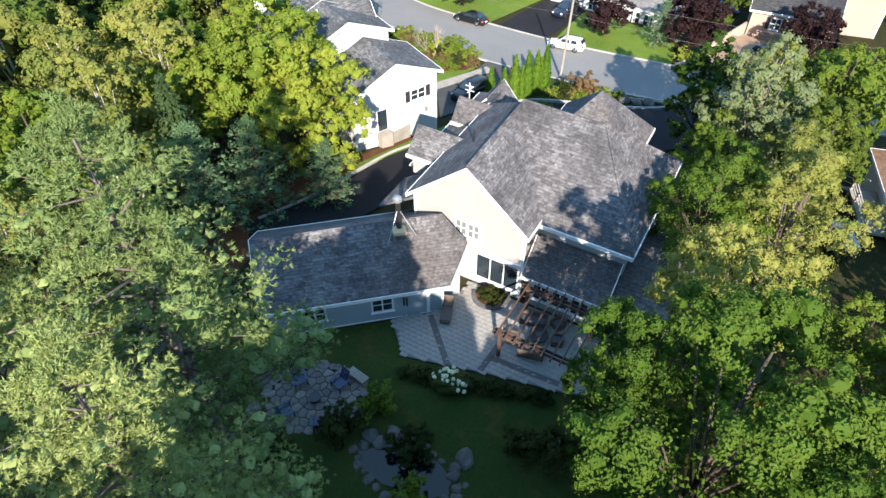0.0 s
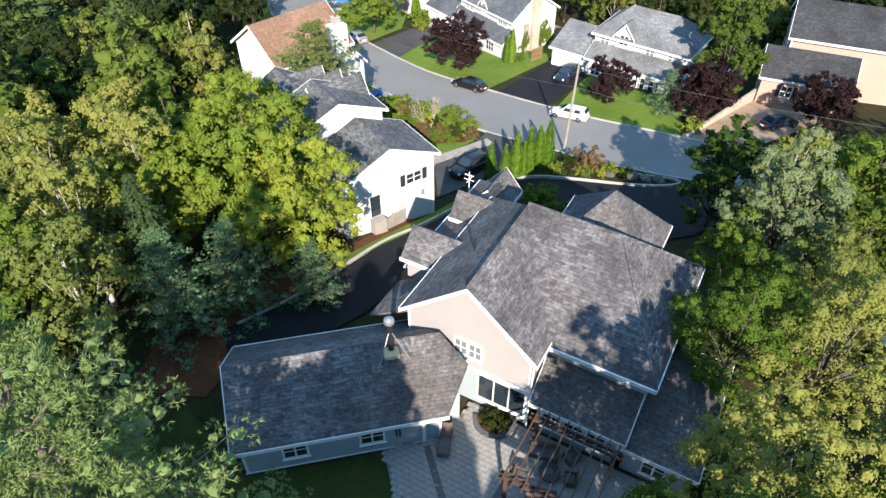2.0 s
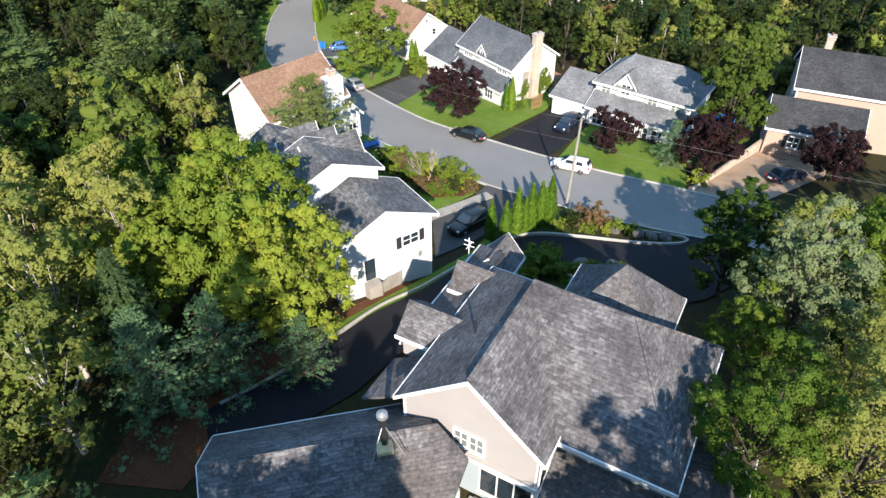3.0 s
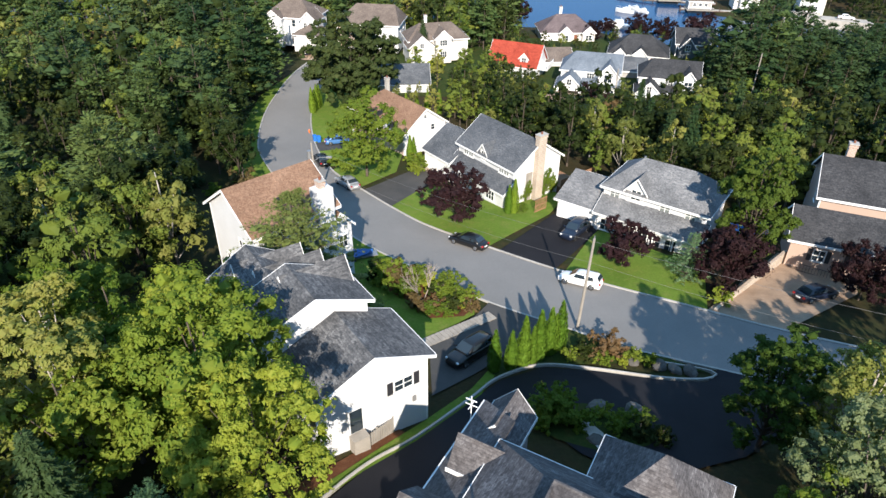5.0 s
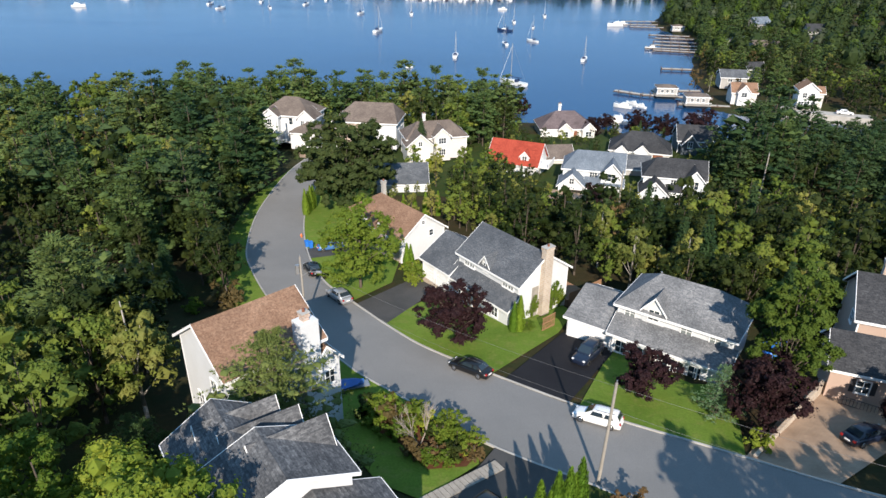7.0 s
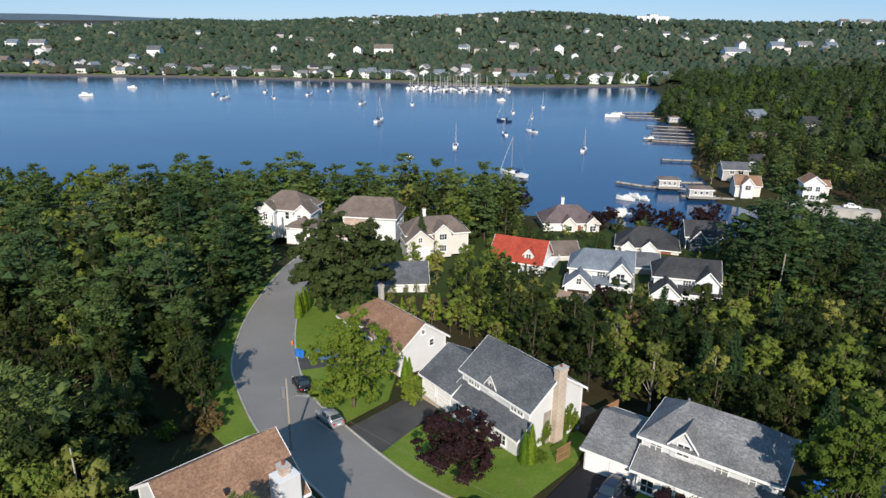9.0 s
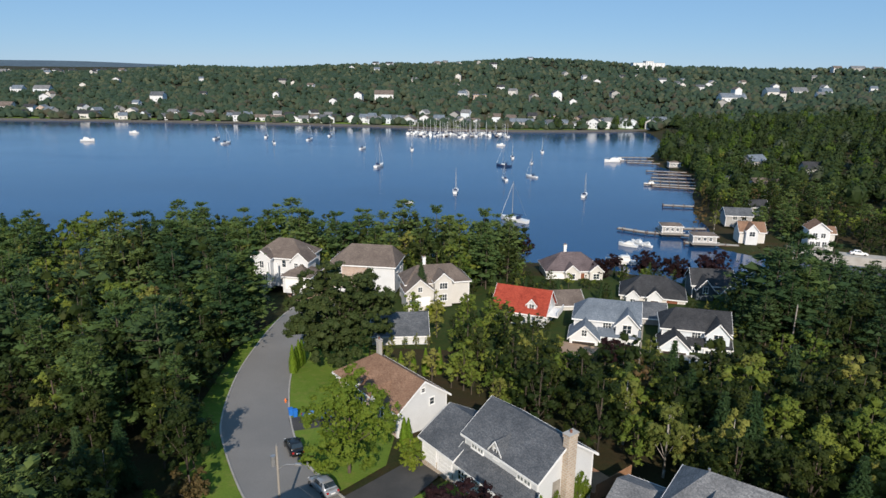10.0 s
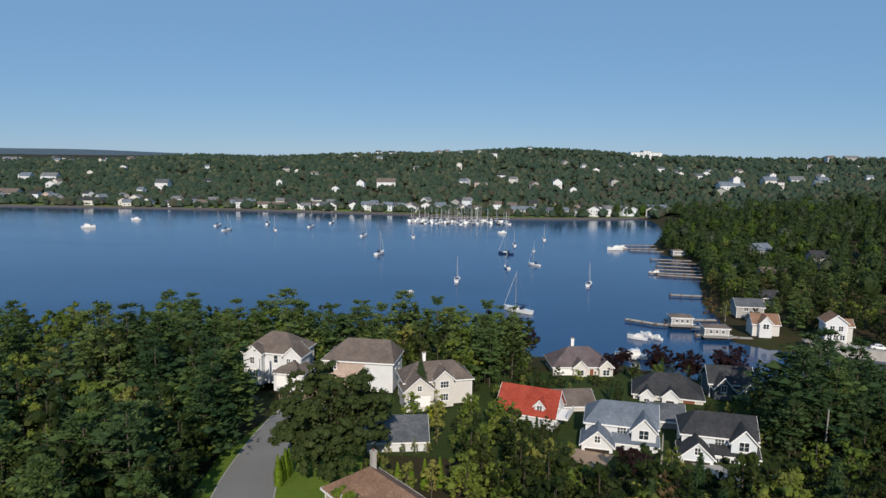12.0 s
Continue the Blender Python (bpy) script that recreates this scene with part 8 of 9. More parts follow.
# ivy climbing the chimney wall of the grey-roofed house
for y, wide, high in ((3.4, 0.9, 2.4), (6.9, 1.5, 2.9), (8.3, 0.9, 1.6)):
    ivy = thing("climbing_plant", gr.matrix_world @ pose(0.12, y, -0.4) @ Matrix.Diagonal((0.3, wide, high, 1)), "green ivy climbing a white house wall", "ivy")
    share("stem", KIND["shrub"][0][0], ivy)
    share("foliage", KIND["shrub"][0][1], ivy)
# box edging hedge along the back lawn
for i in range(9):
    tree("dark_shrub", -1.8 + i * 1.0, 25.6 - i * 0.2, 0.55, "low hedge at the patio", wide=1.2)


# -- woods, thinned by chance around streets and houses --
def near_line(x, y, line):
    return float(np.min(np.hypot(line[:, 0] - x, line[:, 1] - y)))


KEEP_CLEAR = [(-27, 94, 6), (-26, 98, 6), (-21, 91, 6.5), (-16, 95, 6), (-14, 88, 6), (-15, 77, 8), (-20, 75, 6), (-22, 84, 6), (-9, 62, 8), (-12, 70, 8), (-5, 57, 6), (-35, 187, 11), (-18, 187, 9), (-40, 180, 6), (-44, 181, 6), (-38, 172, 6), (-34, 178, 7), (-30, 174, 5), (-8, 157, 7), (106, 219, 7), (114, 222, 8), (121, 216, 7), (28, 152, 5), (43, 148, 5), (35, 150, 4), (-6, 175, 9), (2, 177, 8), (17, 171, 9), (29, 160, 9), (44, 156, 9), (50, 154, 8), (33, 210, 9), (50, 194, 9.5),
              (66, 186, 8), (62, 178, 5), (39, 178, 5), (26, 196, 5.5), (-1, 124, 9), (-3, 130, 7), (-3, 147, 7), (13, 103, 9), (5, 110, 8), (14, 110, 6), (22, 94, 9), (29, 89, 8), (45, 84, 9), (52, 84, 8), (36, 41, 8.5), (42, 77, 8), (35, 73, 6), (-15, 122, 5), (-27, 181, 8),
              (33, 204, 8.5), (27, 178, 6), (47, 185, 9), (54, 182, 6), (60, 181, 6), (64, 186, 6), (42, 170, 6), (26, 150, 4.5), (30, 149, 3.5), (42, 147, 4.5), (47, 147, 4), (26, 146.5, 4), (44, 143.5, 3.5), (30, 172, 5), (36, 166, 5), (112, 233, 8), (106, 224, 8), (96, 245, 6), (101, 266, 6), (104, 258, 5), (116, 280, 5), (137, 330, 8), (124, 204, 6), (98, 238, 6), (-28, 100, 4)]


JOINED = []


def wood(poly, spacing, kinds, scale, group, cap=lambda y: 1.0, seed=3):
    r = random.Random(seed)
    P = poly
    x0, x1, y0, y1 = min(p[0] for p in P), max(p[0] for p in P), min(p[1] for p in P), max(p[1] for p in P)

    def inside(x, y):
        c = False
        for (ax, ay), (bx, by) in zip(P, P[1:] + P[:1]):
            if (ay > y) != (by > y) and x < (bx - ax) * (y - ay) / (by - ay) + ax:
                c = not c
        return c
    names = [k for k, w in kinds for _ in range(w)]
    y = y0
    row = 0
    while y < y1:
        x = x0 + (row % 2) * spacing / 2
        while x < x1:
            px, py = x + r.uniform(-0.4, 0.4) * spacing, y + r.uniform(-0.4, 0.4) * spacing
            x += spacing
            if not inside(px, py) or abs(px) > 0.72 * (py - 8) + 16 or any(math.hypot(px - a, py - b) < c for a, b, c in KEEP_CLEAR):
                continue
            if py > 180 and to_shore(np.array([px]), np.array([py]))[0] < 3:
                continue
            if min(near_line(px, py, FAR_EDGE), near_line(px, py, NEAR_EDGE)) < 3.2:
                continue
            k, sc = r.choice(names), r.uniform(*scale) * cap(py)
            if -48 < px < 48 and py < 118:
                tree(k + "_wood", px, py, sc, group)
            else:
                JOINED.append((k, px, py, sc, r.uniform(0, math.tau)))
        y += spacing * 0.87
        row += 1


wood([(93, 246), (98, 262), (99, 290), (114, 335), (131, 381), (150, 390), (150, 300), (145, 232), (128, 222), (118, 234), (104, 240)], 6.4, [("leaf", 1), ("dark_leaf", 7), ("birch", 1), ("autumn", 1), ("pine", 3)], (0.6, 0.85), "trees along the cove", seed=21)
MIX_LEFT = [("leaf", 6), ("dark_leaf", 2), ("birch", 5), ("fir", 1), ("pine", 6), ("autumn", 1)]
# dark kinds weighted up, putting these woods' shade into the leaf colour
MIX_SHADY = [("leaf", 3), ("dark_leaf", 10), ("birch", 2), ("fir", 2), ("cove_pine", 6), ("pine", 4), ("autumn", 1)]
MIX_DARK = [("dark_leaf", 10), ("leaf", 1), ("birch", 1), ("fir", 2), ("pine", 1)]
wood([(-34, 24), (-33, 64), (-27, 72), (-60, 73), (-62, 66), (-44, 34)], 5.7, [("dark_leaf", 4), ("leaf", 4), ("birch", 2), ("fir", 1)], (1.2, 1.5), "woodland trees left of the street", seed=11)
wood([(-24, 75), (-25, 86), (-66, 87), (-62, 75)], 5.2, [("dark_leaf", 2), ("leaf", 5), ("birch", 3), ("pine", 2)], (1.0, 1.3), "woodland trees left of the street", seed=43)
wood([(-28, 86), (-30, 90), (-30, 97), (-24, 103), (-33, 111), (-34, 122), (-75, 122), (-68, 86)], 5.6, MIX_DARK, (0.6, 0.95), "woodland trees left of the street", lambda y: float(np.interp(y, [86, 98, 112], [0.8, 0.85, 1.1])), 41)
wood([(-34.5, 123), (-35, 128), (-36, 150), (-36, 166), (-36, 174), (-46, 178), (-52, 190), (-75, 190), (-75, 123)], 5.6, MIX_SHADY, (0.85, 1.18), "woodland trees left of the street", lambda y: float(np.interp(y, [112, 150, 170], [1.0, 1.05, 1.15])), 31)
wood([(-75, 100), (-75, 222), (-150, 220), (-130, 150)], 7.2, MIX_LEFT, (0.9, 1.2), "woodland trees left of the street", seed=12)
wood([(-75, 190), (-52, 191), (-45, 199), (-10, 195), (0, 189), (12, 184), (20, 200), (22, 218), (8, 224), (-40, 226), (-75, 222)], 5.4, [("dark_leaf", 4), ("leaf", 4), ("birch", 1), ("pine", 6)], (0.8, 1.25), "trees along the near shore", seed=13)
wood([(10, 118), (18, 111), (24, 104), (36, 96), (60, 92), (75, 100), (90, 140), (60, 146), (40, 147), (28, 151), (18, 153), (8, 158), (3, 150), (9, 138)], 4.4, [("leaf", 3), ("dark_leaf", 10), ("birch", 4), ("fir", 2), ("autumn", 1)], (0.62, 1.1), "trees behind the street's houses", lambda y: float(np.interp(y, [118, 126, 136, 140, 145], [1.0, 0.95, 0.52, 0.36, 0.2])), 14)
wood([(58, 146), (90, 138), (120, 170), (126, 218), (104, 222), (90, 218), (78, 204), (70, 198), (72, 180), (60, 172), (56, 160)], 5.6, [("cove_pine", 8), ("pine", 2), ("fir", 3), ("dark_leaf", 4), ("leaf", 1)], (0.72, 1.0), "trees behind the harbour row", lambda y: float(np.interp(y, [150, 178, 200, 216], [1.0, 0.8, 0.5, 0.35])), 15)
wood([(36, 20), (75, 20), (80, 60), (58, 66), (40, 56), (34, 40)], 6.2, [("leaf", 3), ("dark_leaf", 3), ("birch", 2)], (1.1, 1.4), "woodland trees right of the house", seed=16)
wood([(56, 76), (82, 72), (120, 100), (140, 160), (120, 168), (92, 138), (76, 98)], 6.6, [("leaf", 3), ("dark_leaf", 4), ("fir", 2), ("birch", 2)], (1.1, 1.4), "woodland trees right of the house", seed=17)
wood([(-14, 150), (-8, 156), (2, 160), (9, 162), (8, 168), (-2, 166), (-10, 164), (-18, 172), (-20, 160)], 5.6, [("leaf", 3), ("fir", 1), ("birch", 1)], (0.5, 0.75), "small trees between houses", seed=18)

wood([(2, 132), (10, 122), (18, 128), (20, 139), (16, 151), (6, 154), (0, 148)], 4.8, [("leaf", 4), ("dark_leaf", 4), ("birch", 4), ("autumn", 1)], (0.55, 0.82), "small trees between houses", seed=53)
wood([(2, 130), (10, 121), (26, 128), (58, 138), (54, 147), (30, 151), (16, 153), (1, 149)], 3.3, [("leaf", 4), ("birch", 3), ("dark_leaf", 2)], (0.16, 0.34), "undergrowth before the harbour row", seed=51)
wood([(-12, 128), (-6, 133), (-2, 138), (3, 150), (-6, 152), (-14, 150)], 3.3, [("leaf", 4), ("birch", 2), ("dark_leaf", 2)], (0.14, 0.3), "undergrowth before the harbour row", seed=52)


def join_woods():
    """The woods further off: trunks in one mesh, crowns in one mesh for each leaf colour."""
    trunks, crowns = [], {}
    cache = {}
    for i, (k, x, y, sc, a) in enumerate(JOINED):
        pair = KIND[k][i % len(KIND[k])]
        for which, me in enumerate(pair):
            if me.name not in cache:
                v = np.empty(len(me.vertices) * 3)
                me.vertices.foreach_get("co", v)
                cache[me.name] = (v.reshape(-1, 3), [list(p.vertices) for p in me.polygons])
            v, f = cache[me.name]
            c, s = math.cos(a) * sc, math.sin(a) * sc
            w = np.stack([v[:, 0] * c - v[:, 1] * s + x, v[:, 0] * s + v[:, 1] * c + y, v[:, 2] * sc + ground_at(x, y)], -1)
            (trunks if which == 0 else crowns.setdefault(me.materials[0].name, [])).append((w, f, (i * 0.618) % 1.0))
    for name, chunks, label in [("woodland_trunks", trunks, "trunks and limbs of the woods")] + [("woodland_crowns", c, "dense leafy crowns of the woods, %s" % n.replace("_", " ")) for n, c in crowns.items()]:
        verts, faces, hues, base = [], [], [], 0
        for v, f, hue in chunks:
            verts.append(v)
            faces += [[i + base for i in q] for q in f]
            hues.append(np.full(len(v), hue))
            base += len(v)
        me = bpy.data.meshes.new(name)
        me.from_pydata(np.concatenate(verts).tolist(), [], faces)
        me.attributes.new("tree_hue", "FLOAT", "POINT").data.foreach_set("value", np.concatenate(hues))
        me.materials.append(M["bark"] if name == "woodland_trunks" else bpy.data.materials[label.split(", ")[1].replace(" ", "_")])
        me.update()
        tagged(new(name, me), label, "trees", kind="stuff")


for x, y, sc in ((8.5, 121, 0.4), (9.5, 125, 0.5), (7.5, 129, 0.5), (4.5, 131.5, 0.5), (1.5, 134, 0.5), (10, 131, 0.6), (-5, 136, 0.55), (-1.5, 135, 0.6), (2.5, 137, 0.6), (5, 141, 0.55), (-8.5, 138.5, 0.5), (6, 146, 0.6), (7, 151, 0.6), (-11, 150.4, 0.24), (-9, 150.8, 0.28), (-6.6, 150.6, 0.25), (-4.6, 151.4, 0.27), (-2.4, 151.6, 0.26), (9.5, 163.5, 0.6), (12.5, 161.5, 0.55), (-1, 157, 0.6), (4, 155, 0.55), (-10, 158, 0.6), (10, 164, 0.6), (5, 167, 0.55), (9, 158, 0.5), (13, 163, 0.45)):
    JOINED.append(("leaf" if x > 0 else "birch", x, y, sc, x))
# trees crowding the left kerb
_g = random.Random(78)
for i in range(0, len(NEAR_EDGE) - 1):
    (ax, ay), (bx, by) = NEAR_EDGE[i], NEAR_EDGE[i + 1]
    if not 108 < ay < 160:
        continue
    d = math.hypot(bx - ax, by - ay)
    nx, ny = -(by - ay) / d, (bx - ax) / d
    if nx > 0:
        nx, ny = -nx, -ny
    for _ in range(max(1, round(d / 3.4))):
        u, off = _g.random(), _g.uniform(3.6, 7.5)
        JOINED.append((_g.choice(("pine", "leaf", "dark_leaf", "dark_leaf", "cove_pine")), ax + (bx - ax) * u + nx * off, ay + (by - ay) * u + ny * off, _g.uniform(0.55, 0.8), _g.uniform(0, 6)))
_g = random.Random(77)
for _ in range(420):
    x, y = _g.uniform(-18, 74), _g.uniform(153, 206)
    foot = [(10, 167, 15, 174), (24, 155, 36, 167), (39, 150, 51, 162), (25, 197, 41, 210), (40, 177, 57, 193), (56, 179, 68, 192), (38, 165, 46, 175), (22, 173, 31, 183), (-9, 170, 8, 183), (-26, 181, -10, 191), (10, 164, 22, 176)]
    if 0 < x + 14 < 14 and 148 < y < 162 or any(a - 2.4 < x < c + 2.4 and b - 2.6 < y < d + 2.0 for a, b, c, d in foot) or to_shore(np.array([x]), np.array([y]))[0] < 2 or x < -0.35 * (y - 150) - 8:
        continue
    if min(near_line(x, y, FAR_EDGE), near_line(x, y, NEAR_EDGE)) < 3:
        continue
    JOINED.append((_g.choice(("leaf", "dark_leaf", "dark_leaf", "leaf", "birch", "fir")), x, y, _g.uniform(0.16, 0.42), _g.uniform(0, 6)))
join_woods()


def far_wood(name, count, sampler, hmin, hmax, material, label, leaves=0, seed=5):
    """Distant woodland as one mesh: uneven crowns, with sprays of leaves where they stand nearer."""
    rng = np.random.default_rng(seed)
    pts = sampler(rng, count)
    z = heights(pts[:, 0], pts[:, 1])
    d = to_shore(pts[:, 0], pts[:, 1])
    keep = d > 3
    pts, z = pts[keep], z[keep]
    n = len(pts)
    h = rng.uniform(hmin, hmax, n)
    tv, tf = BALL0
    r = h * (rng.uniform(0.3, 0.46, n) if leaves > 0 else rng.uniform(0.45, 0.68, n))
    conic = rng.uniform(size=n) < 0.3
    vs = np.repeat(tv[None], n, 0) * (1 + rng.uniform(-0.24, 0.24, (n, len(tv), 1)))
    taper = np.where(conic[:, None], np.clip(0.75 - 0.62 * tv[None, :, 2], 0.12, 1.3), 1.0)
    vs = vs * (0.8 if leaves > 0 else 1.0)
    vs = np.stack([vs[..., 0] * r[:, None] * taper, vs[..., 1] * r[:, None] * taper, vs[..., 2] * h[:, None] * 0.5], -1)
    centre = np.stack([pts[:, 0], pts[:, 1], z + h * 0.5], -1)
    vs += centre[:, None]
    fs = tf[None] + (np.arange(n) * len(tv))[:, None, None]
    chunks = [(vs.reshape(-1, 3), fs.reshape(-1, 3))]
    if leaves > 0:
        idx = np.repeat(np.arange(n), leaves)
        dd = unit(rng.normal(size=(len(idx), 3)) + np.array([0, 0, 0.4]))
        tp = np.where(conic[idx], np.clip(0.75 - 0.62 * dd[:, 2], 0.12, 1.3), 1.0)
        pos = centre[idx] + dd * np.stack([r[idx] * tp, r[idx] * tp, h[idx] * 0.5], -1) * rng.uniform(0.85, 1.15, (len(idx), 1))
        nrm = unit(dd + rng.normal(size=dd.shape) * 0.5)
        chunks.append(blade_arrays(pos, nrm, rng.uniform(0.5, 1.0, len(idx))))
    return tagged(new(name, mesh_of(name, chunks, material)), label, "trees", kind="stuff")


def headland(rng, n):
    x = 92 + 420 * rng.uniform(0, 1, n) ** 1.4
    y = rng.uniform(150, 640, n)
    ok = (x > 145) | (y > 300)
    for a, b, c in KEEP_CLEAR:
        ok &= np.hypot(x - a, y - b) > c
    return np.stack([x, y], -1)[ok]


def far_shore(lo, hi, p):
    def pick(rng, n):
        y = lo + (hi - lo) * rng.uniform(0, 1, n) ** p
        x = rng.uniform(-0.78, 0.78, n) * y * 1.02
        return np.stack([x, y], -1)
    return pick


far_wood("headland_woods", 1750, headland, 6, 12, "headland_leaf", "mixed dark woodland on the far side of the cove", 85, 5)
far_wood("headland_woods", 420, headland, 6, 11, "leaf_dark", "brighter green trees on the far side of the cove", 85, 15)
far_wood("headland_woods", 260, headland, 6, 10, "far_olive", "olive and fading trees on the far side of the cove", 85, 25)
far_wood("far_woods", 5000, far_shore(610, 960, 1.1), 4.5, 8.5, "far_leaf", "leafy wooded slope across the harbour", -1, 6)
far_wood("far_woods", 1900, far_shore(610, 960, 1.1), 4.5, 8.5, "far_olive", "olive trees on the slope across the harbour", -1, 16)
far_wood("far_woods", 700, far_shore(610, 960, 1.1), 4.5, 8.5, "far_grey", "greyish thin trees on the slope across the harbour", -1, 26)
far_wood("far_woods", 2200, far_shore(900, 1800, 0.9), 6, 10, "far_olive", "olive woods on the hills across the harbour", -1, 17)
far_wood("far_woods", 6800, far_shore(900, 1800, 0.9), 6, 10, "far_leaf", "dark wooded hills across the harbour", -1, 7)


# ---- harbour: boats, docks, far shore ----
def hull(L, W, D, sheer=0.25, n=9):
    secs = []
    for i in range(n):
        u = i / (n - 1)
        w = W / 2 * (0.72 + 0.28 * math.sin(min(1, u * 1.5) * math.pi / 2)) * (1 - max(0, (u - 0.55) / 0.45) ** 2.2 * 0.97)
        z = D + sheer * u ** 2 * D * 2
        x = (u - 0.5) * L
        secs.append([(x, -w * 0.1, -0.25 + 0.25 * u), (x, -w * 0.8, 0.1), (x, -w, z), (x, w, z), (x, w * 0.8, 0.1), (x, w * 0.1, -0.25 + 0.25 * u)])
    return loft(secs)


def sailboat(m, L=10.0, paint="white_gel", label="white sailboat at its mooring with bare mast"):
    t = thing("sailboat", m, label, "sailboat", "moored sailboats")
    part("hull", hull(L, L * 0.31, L * 0.1), paint, t)
    part("cabin", loft([[(-L * 0.12, -L * 0.1, L * 0.1), (-L * 0.1, -L * 0.085, L * 0.16), (-L * 0.1, L * 0.085, L * 0.16), (-L * 0.12, L * 0.1, L * 0.1)],
                        [(L * 0.2, -L * 0.075, L * 0.1), (L * 0.15, -L * 0.06, L * 0.155), (L * 0.15, L * 0.06, L * 0.155), (L * 0.2, L * 0.075, L * 0.1)]]), "white_gel", t)
    part("mast", tubes([((L * 0.08, 0, L * 0.1), (L * 0.08, 0, L * 1.25), L * 0.011, L * 0.008)], 6), "zinc", t)
    part("boom", tubes([((L * 0.08, 0, L * 0.24), (-L * 0.32, 0, L * 0.24), L * 0.014)], 6), "navy", t)
    part("forestay", tubes([((L * 0.49, 0, L * 0.16), (L * 0.08, 0, L * 1.2), L * 0.005)], 5), "white_gel", t)
    part("backstay", tubes([((-L * 0.48, 0, L * 0.12), (L * 0.08, 0, L * 1.24), L * 0.002)], 4), "zinc", t)
    part("spray_hood", boxed(-L * 0.2, -L * 0.11, -L * 0.1, L * 0.1, L * 0.1, L * 0.2, L * 0.02), "navy", t)
    return t


BOATS = [(-164.8, 526.5, 9, 80), (-149.4, 499.6, 9, 65), (-132.9, 542.6, 9.5, 95), (-97.3, 527.8, 9, 75), (-35.0, 401.6, 10.5, 72), (5.5, 328.9, 8.5, 85), (25.6, 273.3, 11.5, 140), (30.0, 362.4, 7.5, 100),
         (44.3, 371.8, 7.5, 130), (61.0, 323.0, 8, 70), (41.8, 443.0, 7.5, 90), (64.0, 471.9, 8, 85), (-20.7, 476.9, 8.5, 95), (-53.0, 479.2, 8.5, 70), (-87.4, 557.0, 9, 85), (-118, 505, 8, 110), (50.7, 420.5, 5.5, 80)]
first = sailboat(pose(25.6, 273.3, 0.0, 0, 0, 140), 11.5)
first.empty_display_size = 0.3
for x, y, s, r in BOATS:
    if s != 11.5:
        copy_thing(first, pose(x, y, 0, 0, 0, r) @ Matrix.Diagonal((s / 11.5,) * 3 + (1,)))
navy_boat = sailboat(pose(33.6, 408.2, 0.0, 0, 0, 150), 9.0, "navy", "navy-hulled sailboat at its mooring")


def cruiser(m, L=10.0, label="white motor cruiser with tinted windows"):
    t = thing("motor_boat", m, label, "motor boat")
    part("hull", hull(L, L * 0.32, L * 0.13, 0.35), "white_gel", t)
    part("cabin", loft([[(-L * 0.3, -L * 0.12, L * 0.14), (-L * 0.26, -L * 0.11, L * 0.25), (-L * 0.26, L * 0.11, L * 0.25), (-L * 0.3, L * 0.12, L * 0.14)],
                        [(L * 0.28, -L * 0.09, L * 0.14), (L * 0.08, -L * 0.09, L * 0.26), (L * 0.08, L * 0.09, L * 0.26), (L * 0.28, L * 0.09, L * 0.14)]]), "white_gel", t)
    part("windscreen", loft([[(L * 0.1, -L * 0.092, L * 0.17), (L * 0.07, -L * 0.092, L * 0.235), (L * 0.07, L * 0.092, L * 0.235), (L * 0.1, L * 0.092, L * 0.17)],
                             [(L * 0.25, -L * 0.086, L * 0.165), (L * 0.12, -L * 0.086, L * 0.245), (L * 0.12, L * 0.086, L * 0.245), (L * 0.25, L * 0.086, L * 0.165)]]), "glass", t)
    part("flybridge", boxed(-L * 0.26, L * 0.02, -L * 0.1, L * 0.1, L * 0.26, L * 0.3, L * 0.01), "white_gel", t)
    part("rail", tubes([((L * 0.1, -L * 0.13, L * 0.24), (L * 0.48, 0, L * 0.3), 0.03), ((L * 0.1, L * 0.13, L * 0.24), (L * 0.48, 0, L * 0.3), 0.03)], 5), "zinc", t)
    part("radar_arch", tubes([((-L * 0.2, -L * 0.1, L * 0.3), (-L * 0.16, 0, L * 0.38), 0.06), ((-L * 0.2, L * 0.1, L * 0.3), (-L * 0.16, 0, L * 0.38), 0.06)], 6), "white_gel", t)
    return t


mb = cruiser(pose(50.6, 221.2, 0, 0, 0, 175), 8.6)
for x, y, s, r in ((57.8, 240.5, 6, 150), (61.5, 243.5, 5.2, 120), (63.5, 241, 4.6, 125), (99, 430, 9, 185), (104, 436, 7, 180), (98, 352, 6, 182), (34.5, 222, 5, 200), (-247, 504, 9, 10), (-13.5, 303, 3.2, 200), (-240, 560, 7, 190), (40, 506, 6, 180)):
    copy_thing(mb, pose(x, y, 0, 0, 0, r) @ Matrix.Diagonal((s / 8.6,) * 3 + (1,)))


def dock(x0, y0, x1, y1, w=1.8, z=0.9, label="grey timber dock on posts"):
    d = Vector((x1 - x0, y1 - y0, 0))
    L = d.length
    t = thing("dock", pose(x0, y0, 0, 0, 0, math.degrees(math.atan2(d.y, d.x))), label, "dock", "timber docks")
    for i in range(int(L / 0.7)):
        part("plank", boxed(i * 0.7, i * 0.7 + 0.66, -w / 2, w / 2, z - 0.08, z), "pale_timber", t)
    part("stringer", boxed(0, L, -w / 2 + 0.05, w / 2 - 0.05, z - 0.42, z - 0.085), "timber", t)
    for i in range(int(L / 4) + 1):
        for s in (-1, 1):
            part("post", tubes([((min(L, i * 4), s * w / 2, -2.5), (min(L, i * 4), s * w / 2, z + 0.5), 0.13)], 7), "timber", t)
    return t


